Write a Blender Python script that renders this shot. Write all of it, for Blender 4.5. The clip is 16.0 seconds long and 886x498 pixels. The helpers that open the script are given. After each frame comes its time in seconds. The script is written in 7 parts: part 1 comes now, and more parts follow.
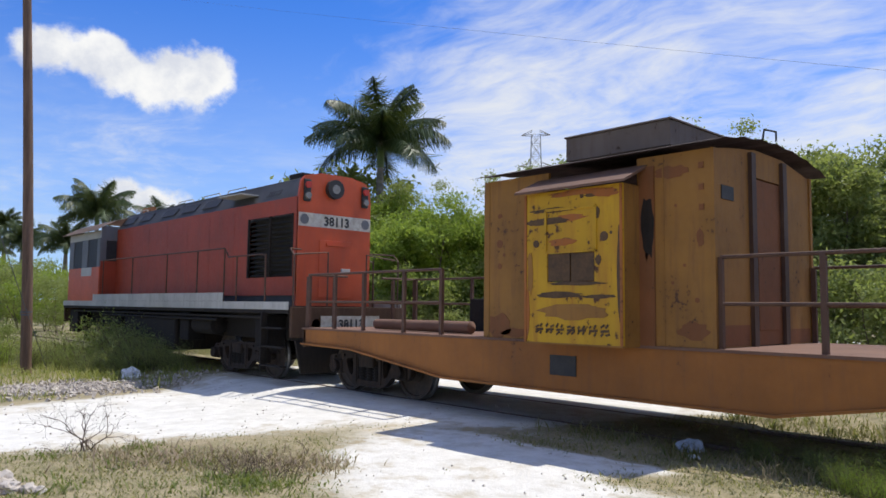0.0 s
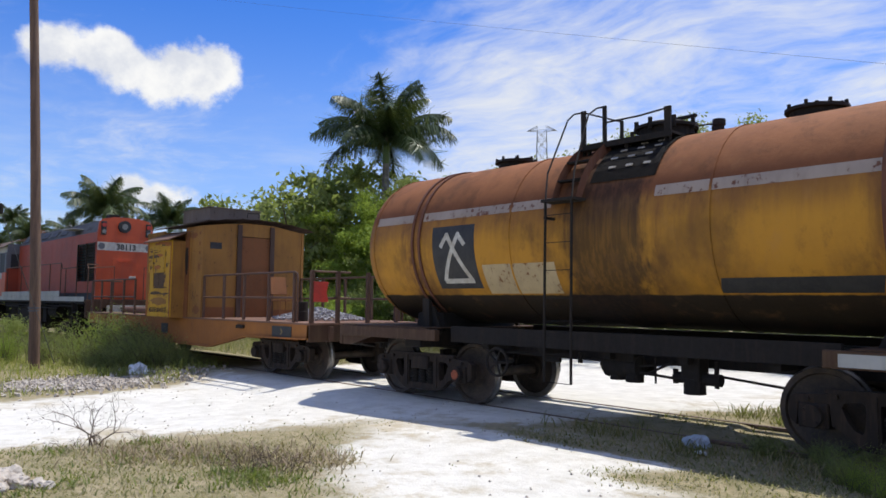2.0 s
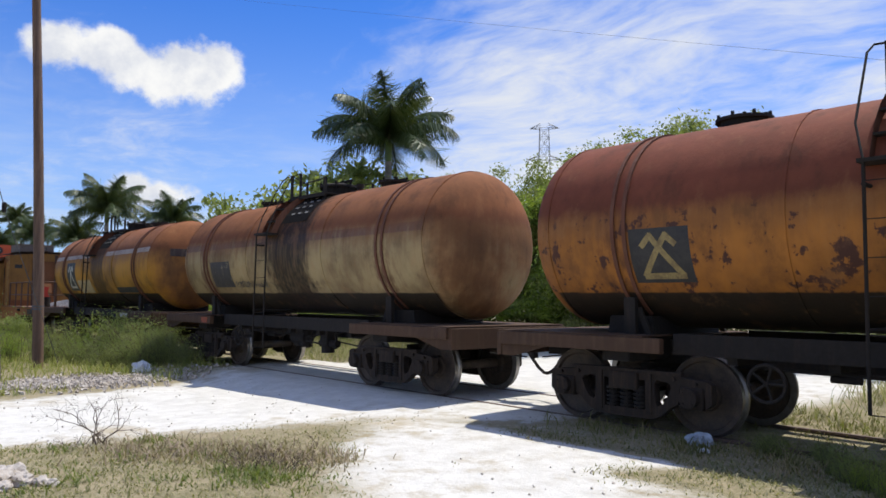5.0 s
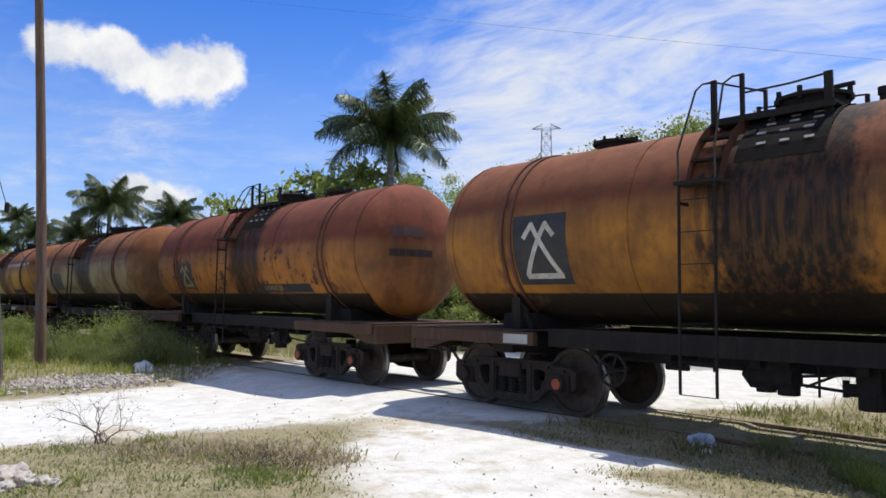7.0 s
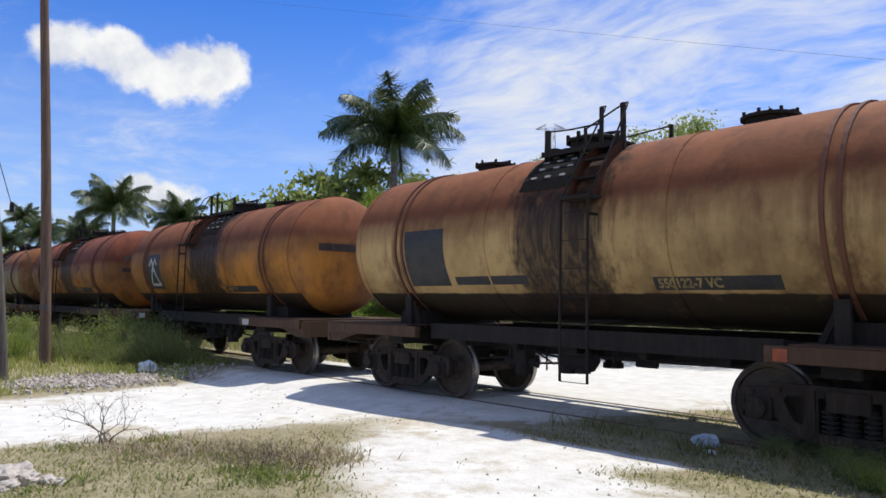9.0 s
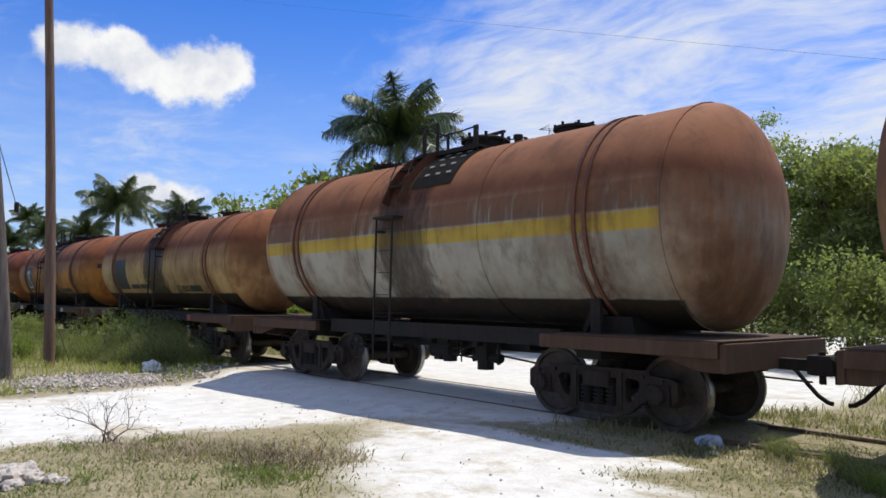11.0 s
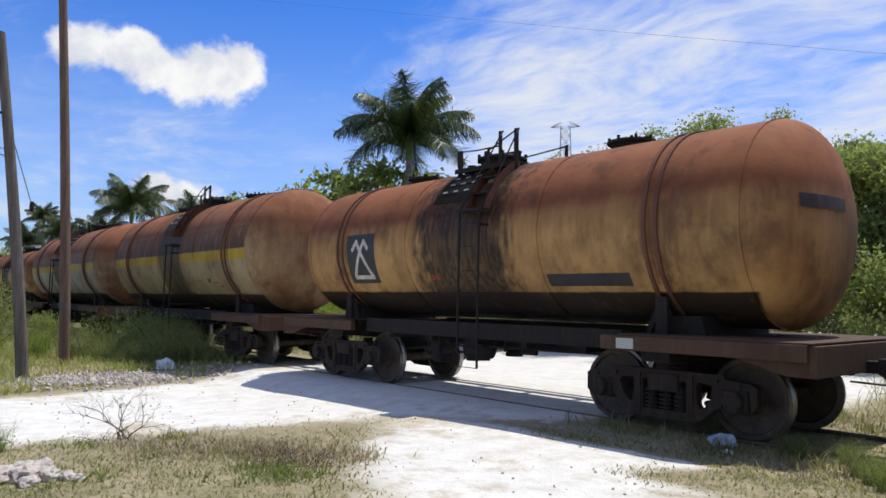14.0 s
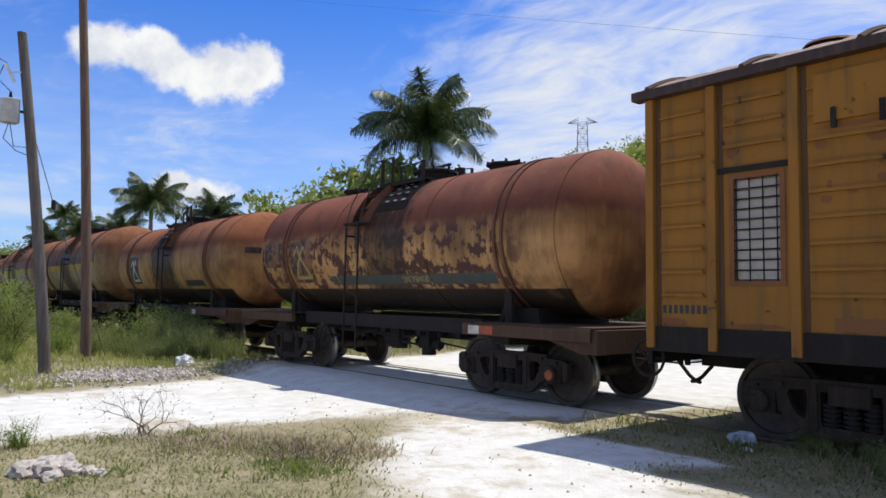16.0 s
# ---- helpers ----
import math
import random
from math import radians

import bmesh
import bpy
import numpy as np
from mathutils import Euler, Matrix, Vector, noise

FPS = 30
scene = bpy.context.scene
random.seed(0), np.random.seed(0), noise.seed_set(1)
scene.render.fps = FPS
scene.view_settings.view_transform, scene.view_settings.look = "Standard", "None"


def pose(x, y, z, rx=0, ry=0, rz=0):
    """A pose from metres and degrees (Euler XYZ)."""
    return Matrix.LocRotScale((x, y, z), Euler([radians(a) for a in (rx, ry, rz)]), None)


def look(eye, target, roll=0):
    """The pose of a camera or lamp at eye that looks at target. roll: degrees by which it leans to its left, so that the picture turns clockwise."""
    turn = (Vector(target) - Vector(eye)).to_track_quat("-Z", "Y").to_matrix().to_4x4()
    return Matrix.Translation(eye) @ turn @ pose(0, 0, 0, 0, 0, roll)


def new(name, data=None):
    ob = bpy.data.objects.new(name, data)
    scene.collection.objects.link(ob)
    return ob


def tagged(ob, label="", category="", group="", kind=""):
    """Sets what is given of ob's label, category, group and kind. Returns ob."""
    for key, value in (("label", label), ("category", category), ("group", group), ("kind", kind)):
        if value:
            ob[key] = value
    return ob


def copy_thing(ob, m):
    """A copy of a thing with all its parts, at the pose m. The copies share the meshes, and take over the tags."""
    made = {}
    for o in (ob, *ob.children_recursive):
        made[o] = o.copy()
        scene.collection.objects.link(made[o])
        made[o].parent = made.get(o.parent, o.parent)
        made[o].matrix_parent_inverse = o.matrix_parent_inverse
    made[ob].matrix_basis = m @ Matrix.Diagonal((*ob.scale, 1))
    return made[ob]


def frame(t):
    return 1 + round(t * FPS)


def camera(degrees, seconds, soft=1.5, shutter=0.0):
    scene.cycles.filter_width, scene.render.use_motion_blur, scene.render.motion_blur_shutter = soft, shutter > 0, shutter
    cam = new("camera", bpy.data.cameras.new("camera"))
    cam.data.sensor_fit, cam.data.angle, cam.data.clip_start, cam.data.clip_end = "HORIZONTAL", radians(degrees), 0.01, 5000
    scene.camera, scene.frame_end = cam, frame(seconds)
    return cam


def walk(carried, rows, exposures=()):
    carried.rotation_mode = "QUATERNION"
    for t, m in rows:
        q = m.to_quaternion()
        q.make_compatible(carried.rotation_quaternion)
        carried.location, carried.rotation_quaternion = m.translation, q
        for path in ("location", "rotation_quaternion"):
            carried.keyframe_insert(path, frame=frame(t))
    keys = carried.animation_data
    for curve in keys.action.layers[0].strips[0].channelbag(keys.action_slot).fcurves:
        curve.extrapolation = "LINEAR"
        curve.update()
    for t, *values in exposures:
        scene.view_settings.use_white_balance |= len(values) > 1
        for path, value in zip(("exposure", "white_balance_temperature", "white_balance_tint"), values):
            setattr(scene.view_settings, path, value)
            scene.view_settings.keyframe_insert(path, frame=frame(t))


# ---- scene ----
# ---- camera ----
EYE = Vector((0.0, 0.0, 1.59))
TURNS = [
    (0, 46.78, 4.57, 0.68), (0.5, 46.87, 4.41, 0.58), (1, 47.05, 4.31, 0.61), (1.5, 47.18, 4.27, 0.67), (2, 47.24, 4.24, 0.66),
    (2.5, 47.26, 4.17, 0.59), (3, 47.29, 4.12, 0.55), (3.5, 47.33, 4.10, 0.60), (4, 47.37, 4.09, 0.63), (6.5, 47.52, 4.06, 0.54),
    (7, 47.59, 4.10, 0.63), (7.5, 47.66, 4.11, 0.65), (8, 47.72, 4.09, 0.63), (8.5, 47.79, 4.09, 0.65), (9, 47.88, 4.10, 0.72),
    (11.5, 48.22, 4.12, 0.74), (12, 48.28, 4.07, 0.62), (12.5, 48.40, 4.06, 0.64), (13, 48.59, 4.05, 0.69), (13.5, 48.82, 4.02, 0.71),
    (14, 49.06, 3.97, 0.75), (14.5, 49.33, 3.93, 0.77), (15, 49.65, 3.86, 0.76), (15.5, 50.00, 3.79, 0.73), (16, 50.38, 3.71, 0.71),
]


def aim(yaw, pitch, roll):
    a, b = radians(yaw), radians(pitch)
    way = Vector((-math.sin(a) * math.cos(b), math.cos(a) * math.cos(b), math.sin(b)))
    return look(EYE, EYE + way, roll)


cam = camera(62.73, 16.0, soft=1.6)
walk(cam, [(t, aim(a, b, c)) for t, a, b, c in TURNS])
scene.view_settings.exposure = 0.0

# ---- sky and sun ----
SUN = Vector((0.045, 0.45, 1.0)).normalized()
lamp = new("sun", bpy.data.lights.new("sun", "SUN"))
lamp.data.energy, lamp.data.angle, lamp.data.color = 4.4, radians(0.55), (1.0, 0.955, 0.88)
lamp.matrix_world = look(SUN * 50, (0, 0, 0))


class Tree:
    """Short hand for node trees."""

    def __init__(self, tree):
        self.t = tree
        tree.nodes.clear()

    def node(self, kind, ins=None):
        n = self.t.nodes.new(kind)
        for k, v in (ins or {}).items():
            self.put(n.inputs[k], v)
        return n

    def put(self, socket, v):
        if isinstance(v, bpy.types.NodeSocket):
            self.t.links.new(v, socket)
        elif isinstance(v, (tuple, list)) and len(v) == 3 and socket.type == "RGBA":
            socket.default_value = (*v, 1)
        else:
            socket.default_value = v

    def m(self, op, a, b=0.0, c=0.0, clamp=False):
        n = self.node("ShaderNodeMath", {0: a, 1: b, 2: c})
        n.operation, n.use_clamp = op, clamp
        return n.outputs[0]

    def step(self, v, lo, hi):
        n = self.node("ShaderNodeMapRange", {"Value": v, "From Min": lo, "From Max": hi})
        n.interpolation_type = "SMOOTHSTEP"
        return n.outputs[0]

    def noise(self, vec, scale, detail=4.0, rough=0.55, distort=0.0):
        return self.node("ShaderNodeTexNoise", {"Vector": vec, "Scale": scale, "Detail": detail, "Roughness": rough, "Distortion": distort}).outputs["Fac"]

    def mix(self, f, a, b, blend="MIX"):
        n = self.node("ShaderNodeMix")
        n.data_type, n.blend_type = "RGBA", blend
        self.put(n.inputs[0], f)
        self.put(n.inputs[6], a)
        self.put(n.inputs[7], b)
        return n.outputs[2]

    def dot(self, a, b):
        n = self.node("ShaderNodeVectorMath", {0: a, 1: b})
        n.operation = "DOT_PRODUCT"
        return n.outputs["Value"]

    def scaled(self, v, s):
        n = self.node("ShaderNodeVectorMath", {0: v, 1: s})
        n.operation = "MULTIPLY"
        return n.outputs[0]

    def plus(self, a, b):
        return self.node("ShaderNodeVectorMath", {0: a, 1: b}).outputs[0]

    def xyz(self, v):
        n = self.node("ShaderNodeSeparateXYZ", {0: v})
        return n.outputs[0], n.outputs[1], n.outputs[2]

    def vec(self, x, y, z):
        return self.node("ShaderNodeCombineXYZ", {0: x, 1: y, 2: z}).outputs[0]


world = bpy.data.worlds.new("sky")
world.use_nodes = True
scene.world = world
W = Tree(world.node_tree)
way = W.node("ShaderNodeTexCoord").outputs["Generated"]
air = W.node("ShaderNodeTexSky")
air.sky_type, air.sun_disc, air.sun_elevation, air.sun_rotation = "NISHITA", False, math.asin(SUN.z), math.atan2(SUN.x, SUN.y)
air.altitude, air.air_density, air.dust_density, air.ozone_density = 50, 1.0, 0.25, 4.0
sky = air.outputs[0]
dx, dy, dz = W.xyz(way)
# high thin cloud: a plane far above
up = W.m("ADD", W.m("MAXIMUM", dz, 0.0), 0.10)
px, py = W.m("DIVIDE", dx, up), W.m("DIVIDE", dy, up)
pl = W.vec(px, py, 0.0)
warp = W.node("ShaderNodeTexNoise", {"Vector": pl, "Scale": 1.1, "Detail": 3.0}).outputs["Color"]
pw = W.plus(pl, W.scaled(warp, (0.7, 0.7, 0.0)))
thin = W.noise(W.scaled(pw, (0.75, 1.0, 1.0)), 1.15, 7.0, 0.56)
fine = W.noise(W.scaled(pw, (3.0, 4.6, 1.0)), 2.2, 6.0, 0.62)
cover = W.step(W.dot(way, (0.05, 0.93, -0.10)), 0.36, 0.66)
cover = W.m("MAXIMUM", cover, W.m("MULTIPLY", W.step(dz, 0.45, 0.75), 0.75))
cover = W.m("MAXIMUM", cover, W.m("MULTIPLY", W.step(W.dot(way, (0.6, -0.8, 0.0)), 0.1, 0.6), 0.7))
veil = W.step(W.m("ADD", W.m("ADD", thin, W.m("MULTIPLY", fine, 0.40)), W.m("MULTIPLY", cover, 0.27)), 0.70, 1.20)
low = W.m("SUBTRACT", 1.0, W.step(dz, 0.02, 0.30))
bands = W.m("MULTIPLY", W.step(W.noise(W.vec(W.m("MULTIPLY", dx, 2.5), W.m("MULTIPLY", dy, 2.5), W.m("MULTIPLY", dz, 16.0)), 1.6, 6.0, 0.6), 0.40, 0.72), low)
# one heap cloud in its own plane
CF = Vector((-0.8974, 0.3275, 0.2956))
CR, CU = CF.cross(Vector((0, 0, 1))).normalized(), None
CU = CR.cross(CF).normalized()
ahead = W.m("MAXIMUM", W.dot(way, tuple(CF)), 0.05)
cu = W.m("DIVIDE", W.dot(way, tuple(CR)), ahead)
cv = W.m("DIVIDE", W.dot(way, tuple(CU)), ahead)
heap = None
for ox, oy, rx, ry in [(-0.097, 0.0021, 0.0492, 0.0304), (-0.0604, 0.0006, 0.0554, 0.0322), (-0.0222, -0.0118, 0.0519, 0.0358), (0.0173, -0.0206, 0.0519, 0.0411), (0.0539, -0.0103, 0.0554, 0.0429), (0.0846, -0.0029, 0.0376, 0.0411), (0.0395, 0.0053, 0.0447, 0.0233), (-0.0421, 0.0145, 0.0358, 0.0197), (-0.0172, -0.1609, 0.0376, 0.0233), (0.0203, -0.1694, 0.0537, 0.0215), (0.9203, -0.1239, 0.0376, 0.0215)]:
    ex = W.m("DIVIDE", W.m("SUBTRACT", cu, ox), rx)
    ey = W.m("DIVIDE", W.m("SUBTRACT", cv, oy), ry)
    d = W.m("SUBTRACT", 1.0, W.m("SQRT", W.m("ADD", W.m("MULTIPLY", ex, ex), W.m("MULTIPLY", ey, ey))))
    heap = d if heap is None else W.m("SMOOTH_MAX", heap, d, 0.25)
cp = W.vec(cu, cv, 0.0)
edge = W.m("ADD", heap, W.m("MULTIPLY", W.m("SUBTRACT", W.noise(cp, 19.0, 8.0, 0.62), 0.5), 1.7))
heap = W.m("MULTIPLY", W.step(edge, -0.02, 0.50), W.step(W.dot(way, tuple(CF)), 0.6, 0.8))
grey = W.noise(cp, 14.0, 5.0, 0.6)
white = W.mix(W.step(grey, 0.35, 0.68), (8.2, 8.6, 9.6), (11.5, 11.5, 11.4))
deep = W.mix(1.0, sky, (0.48, 1.06, 2.02), "MULTIPLY")
haze = W.mix(W.m("MULTIPLY", W.m("SUBTRACT", 1.0, W.step(dz, 0.0, 0.42)), 0.52), deep, (7.4, 8.8, 10.4))
c1 = W.mix(W.m("MULTIPLY", bands, 0.75), haze, (8.8, 9.4, 10.2))
c2 = W.mix(W.m("MULTIPLY", veil, 0.95), c1, (9.6, 9.9, 10.4))
c3 = W.mix(heap, c2, white)
back = W.node("ShaderNodeBackground", {"Color": c3, "Strength": 0.084})
W.t.links.new(back.outputs[0], W.node("ShaderNodeOutputWorld").inputs["Surface"])


# ---- materials ----
def material(name):
    m = bpy.data.materials.new(name)
    m.use_nodes = True
    return m, Tree(m.node_tree)


def finish(N, colour, rough, metal=0.0, height=None, depth=0.01, spec=0.5, cover=0.0):
    b = N.node("ShaderNodeBsdfPrincipled", {"Base Color": colour, "Roughness": rough, "Metallic": metal, "Specular IOR Level": spec})
    if height is not None:
        b.inputs["Normal"].default_value = (0, 0, 0)
        N.t.links.new(N.node("ShaderNodeBump", {"Height": height, "Strength": 0.6, "Distance": depth}).outputs[0], b.inputs["Normal"])
    out = N.node("ShaderNodeOutputMaterial")
    N.t.links.new(b.outputs[0], out.inputs["Surface"])
    return b


def coords(N):
    return N.node("ShaderNodeTexCoord").outputs["Object"]


def worn(name, paint, under=(0.13, 0.055, 0.03), wear=0.45, rough=0.6, scale=1.0, dirt=0.35, dust=(0.16, 0.12, 0.09), metal=0.0, streak=0.5):
    """Old paint with rust showing through, streaks and dirt."""
    m, N = material(name)
    p = coords(N)
    big = N.noise(p, 1.3 * scale, 5.0, 0.6)
    small = N.noise(p, 14.0 * scale, 6.0, 0.65)
    run = N.noise(N.scaled(p, (5.0, 5.0, 0.55)), 2.2 * scale, 5.0, 0.6)
    c = N.mix(N.step(big, 0.3, 0.75), paint, tuple(v * 0.72 for v in paint))
    c = N.mix(N.m("MULTIPLY", N.step(run, 0.45, 0.8), dirt), c, dust)
    chip = N.m("ADD", N.m("MULTIPLY", small, 0.55), N.m("ADD", N.m("MULTIPLY", big, 0.3), N.m("MULTIPLY", run, 0.25 * streak)))
    hole = N.step(chip, 0.74 - wear * 0.33, 0.79 - wear * 0.33)
    c = N.mix(hole, c, N.mix(small, under, tuple(v * 0.45 for v in under)))
    r = N.m("ADD", rough - 0.12, N.m("MULTIPLY", small, 0.3))
    h = N.m("ADD", N.m("MULTIPLY", small, 0.4), N.m("MULTIPLY", hole, -0.6))
    finish(N, c, r, metal, h, 0.006)
    return m


def plain(name, a, b, scale=6.0, rough=0.8, depth=0.01, stretch=(1, 1, 1), metal=0.0):
    m, N = material(name)
    p = N.scaled(coords(N), stretch)
    n1, n2 = N.noise(p, scale, 6.0, 0.65), N.noise(p, scale * 6.3, 4.0, 0.6)
    c = N.mix(N.step(N.m("ADD", N.m("MULTIPLY", n1, 0.7), N.m("MULTIPLY", n2, 0.3)), 0.35, 0.66), a, b)
    finish(N, c, rough, metal, n2, depth)
    return m


def tank_coat(name, main, rust=(0.31, 0.118, 0.045), base=(0.014, 0.010, 0.006), line=2.95, ragged=0.12, oil=0.8, stain=0.3, stripe=None, band=None, foot=1.72, spill=(0.32, 0.62), seed=0.0, flake=0.0):
    """A tank's coat: rusty crown, painted flank, tarred belly, oil run down from the filling hatch."""
    m, N = material(name)
    p0 = coords(N)
    p = N.plus(p0, (seed * 7.3, seed * 3.1, seed))
    x, y, z = N.xyz(p0)
    big = N.noise(p, 0.8, 5.0, 0.6)
    mid = N.noise(p, 3.5, 6.0, 0.65)
    small = N.noise(p, 18.0, 5.0, 0.65)
    run = N.noise(N.scaled(p, (4.0, 4.0, 0.35)), 1.8, 6.0, 0.62)
    flank = N.mix(N.step(big, 0.3, 0.72), main, tuple(v * 0.66 for v in main))
    if stripe:
        lo, hi, col = stripe
        s = N.m("MULTIPLY", N.step(z, lo - 0.01, lo + 0.01), N.m("SUBTRACT", 1.0, N.step(z, hi - 0.01, hi + 0.01)))
        s = N.m("MULTIPLY", s, N.m("SUBTRACT", 1.0, N.step(N.m("ABSOLUTE", x), 4.64, 4.66)))
        flank = N.mix(N.m("MULTIPLY", s, 0.9), flank, col)
    if band:
        lo, hi, col = band
        s = N.m("MULTIPLY", N.step(z, lo - 0.02, lo + 0.02), N.m("SUBTRACT", 1.0, N.step(z, hi - 0.02, hi + 0.02)))
        s = N.m("MULTIPLY", s, N.m("SUBTRACT", 1.0, N.step(N.m("ABSOLUTE", x), 4.64, 4.66)))
        flank = N.mix(N.m("MULTIPLY", s, N.step(run, 0.25, 0.5)), flank, col)
    # thin rust film in soft runs
    film = N.m("MULTIPLY", N.step(N.m("ADD", N.m("MULTIPLY", run, 0.55), N.m("MULTIPLY", big, 0.5)), 0.40, 0.78), stain)
    flank = N.mix(film, flank, (0.20, 0.080, 0.030))
    ends = N.m("MULTIPLY", N.step(N.m("ABSOLUTE", x), 4.35, 5.0), N.step(N.m("ADD", N.m("MULTIPLY", mid, 0.2), N.m("ADD", N.m("MULTIPLY", big, 0.6), N.m("MULTIPLY", run, 0.2))), 0.26, 0.60))
    flank = N.mix(N.m("MULTIPLY", ends, 0.88), flank, N.mix(N.step(big, 0.35, 0.65), (0.31, 0.130, 0.046), (0.19, 0.084, 0.034)))
    near = N.m("SUBTRACT", 1.0, N.step(N.m("ABSOLUTE", N.m("SUBTRACT", N.m("ABSOLUTE", x), 3.58)), 0.05, 0.50))
    near = N.m("MULTIPLY", near, N.step(N.m("ADD", N.m("MULTIPLY", run, 0.7), N.m("MULTIPLY", mid, 0.3)), 0.38, 0.62))
    flank = N.mix(N.m("MULTIPLY", near, 0.8), flank, (0.095, 0.033, 0.016))
    # broad soot clouds, and rust that has washed down from the crown
    soot = N.step(N.m("ADD", N.m("MULTIPLY", run, 0.25), N.m("MULTIPLY", big, 0.8)), 0.46, 0.74)
    flank = N.mix(N.m("MULTIPLY", soot, 0.45), flank, (0.075, 0.040, 0.018))
    wash = N.m("ADD", N.step(z, line - 0.62, line + 0.05), N.m("MULTIPLY", N.m("SUBTRACT", run, 0.5), 0.9))
    flank = N.mix(N.m("MULTIPLY", N.step(wash, 0.10, 1.0), 0.66), flank, (0.20, 0.082, 0.026))
    # crown, with a darker hem along its lower edge
    ztop = N.m("ADD", z, N.m("ADD", N.m("MULTIPLY", N.m("SUBTRACT", mid, 0.5), ragged * 0.7), N.m("MULTIPLY", N.m("SUBTRACT", run, 0.5), ragged * 1.2)))
    crown = N.step(ztop, line - 0.10, line + 0.12)
    rusty = N.mix(N.step(N.m("ADD", N.m("MULTIPLY", big, 0.6), N.m("MULTIPLY", mid, 0.4)), 0.32, 0.72), rust, tuple(v * 0.62 for v in rust))
    hem = N.m("MULTIPLY", N.m("SUBTRACT", 1.0, N.step(ztop, line + 0.08, line + 0.34)), 0.50)
    rusty = N.mix(hem, rusty, (0.105, 0.034, 0.017))
    c = N.mix(crown, flank, rusty)
    if flake:
        gone = N.step(N.m("ADD", N.m("MULTIPLY", mid, 0.8), N.m("MULTIPLY", run, 0.35)), 0.66 - flake * 0.22, 0.70 - flake * 0.22)
        c = N.mix(N.m("MULTIPLY", N.m("MULTIPLY", gone, N.m("SUBTRACT", 1.0, N.step(x, 3.2, 4.4))), N.m("SUBTRACT", 1.0, crown)), c, (0.075, 0.030, 0.020))
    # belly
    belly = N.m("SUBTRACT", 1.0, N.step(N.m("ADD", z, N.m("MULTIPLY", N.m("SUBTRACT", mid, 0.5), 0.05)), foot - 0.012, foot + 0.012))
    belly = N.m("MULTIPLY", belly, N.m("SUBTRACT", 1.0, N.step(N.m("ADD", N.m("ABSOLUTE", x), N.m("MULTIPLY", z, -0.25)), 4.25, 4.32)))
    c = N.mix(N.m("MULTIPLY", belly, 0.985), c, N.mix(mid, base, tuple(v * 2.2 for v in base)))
    # spilled oil in a curtain below the filling hatch
    at, half = spill
    streaky = N.noise(N.scaled(p, (9.0, 9.0, 0.45)), 1.6, 5.0, 0.62)
    wide = N.m("ABSOLUTE", N.m("SUBTRACT", x, at))
    wet = N.m("ADD", N.m("SUBTRACT", 1.0, N.m("DIVIDE", wide, half)), N.m("ADD", N.m("MULTIPLY", N.m("SUBTRACT", run, 0.5), 1.5), N.m("MULTIPLY", N.m("SUBTRACT", mid, 0.5), 0.8)))
    wet = N.m("MULTIPLY", N.m("MULTIPLY", N.step(wet, -0.45, 0.22), oil), N.m("ADD", 0.84, N.m("MULTIPLY", N.m("SUBTRACT", 1.0, N.step(streaky, 0.40, 0.62)), 0.16)))
    c = N.mix(wet, c, N.mix(N.step(streaky, 0.42, 0.66), (0.014, 0.009, 0.006), (0.036, 0.019, 0.010)))
    grime = N.noise(N.scaled(p, (1.6, 1.6, 0.9)), 1.5, 6.0, 0.68)
    c = N.mix(N.m("MULTIPLY", N.step(grime, 0.50, 0.68), 0.42), c, (0.062, 0.030, 0.015))
    c = N.mix(N.m("MULTIPLY", N.m("SUBTRACT", 1.0, N.step(grime, 0.30, 0.44)), 0.20), c, (0.40, 0.20, 0.085))
    c = N.mix(N.m("MULTIPLY", N.step(small, 0.62, 0.74), 0.22), c, (0.10, 0.045, 0.025))
    r = N.m("SUBTRACT", N.m("ADD", 0.60, N.m("MULTIPLY", crown, 0.2)), N.m("MULTIPLY", wet, 0.06))
    finish(N, c, N.m("ADD", r, N.m("MULTIPLY", small, 0.12)), 0.0, N.m("ADD", small, N.m("MULTIPLY", big, 2.0)), 0.006, 0.3)
    return m


M_IRON = worn("sooty iron", (0.015, 0.011, 0.008), (0.055, 0.024, 0.012), wear=0.35, rough=0.88, scale=1.5, dirt=0.4, dust=(0.048, 0.029, 0.018))
M_OIL = worn("oil-soaked plate", (0.011, 0.008, 0.006), (0.035, 0.018, 0.010), wear=0.35, rough=0.92, dirt=0.25, dust=(0.05, 0.03, 0.02))
M_FRAME = worn("brown frame steel", (0.078, 0.038, 0.018), (0.125, 0.050, 0.019), wear=0.5, rough=0.82, dirt=0.5, dust=(0.14, 0.088, 0.048))
M_BOGIE = worn("dusty cast iron", (0.026, 0.017, 0.011), (0.065, 0.03, 0.016), wear=0.45, rough=0.9, scale=2.0, dirt=0.6, dust=(0.085, 0.050, 0.029))
M_WHEEL = plain("wheel iron", (0.032, 0.022, 0.016), (0.085, 0.058, 0.038), 5.0, 0.7)
M_TREAD = plain("polished tread", (0.30, 0.28, 0.26), (0.20, 0.18, 0.16), 9.0, 0.35, 0.002, metal=0.8)
M_BLACK = plain("flat black paint", (0.020, 0.020, 0.021), (0.040, 0.037, 0.034), 4.0, 0.62)
M_WHITE = plain("chalky white paint", (0.62, 0.60, 0.52), (0.40, 0.35, 0.27), 7.0, 0.75)
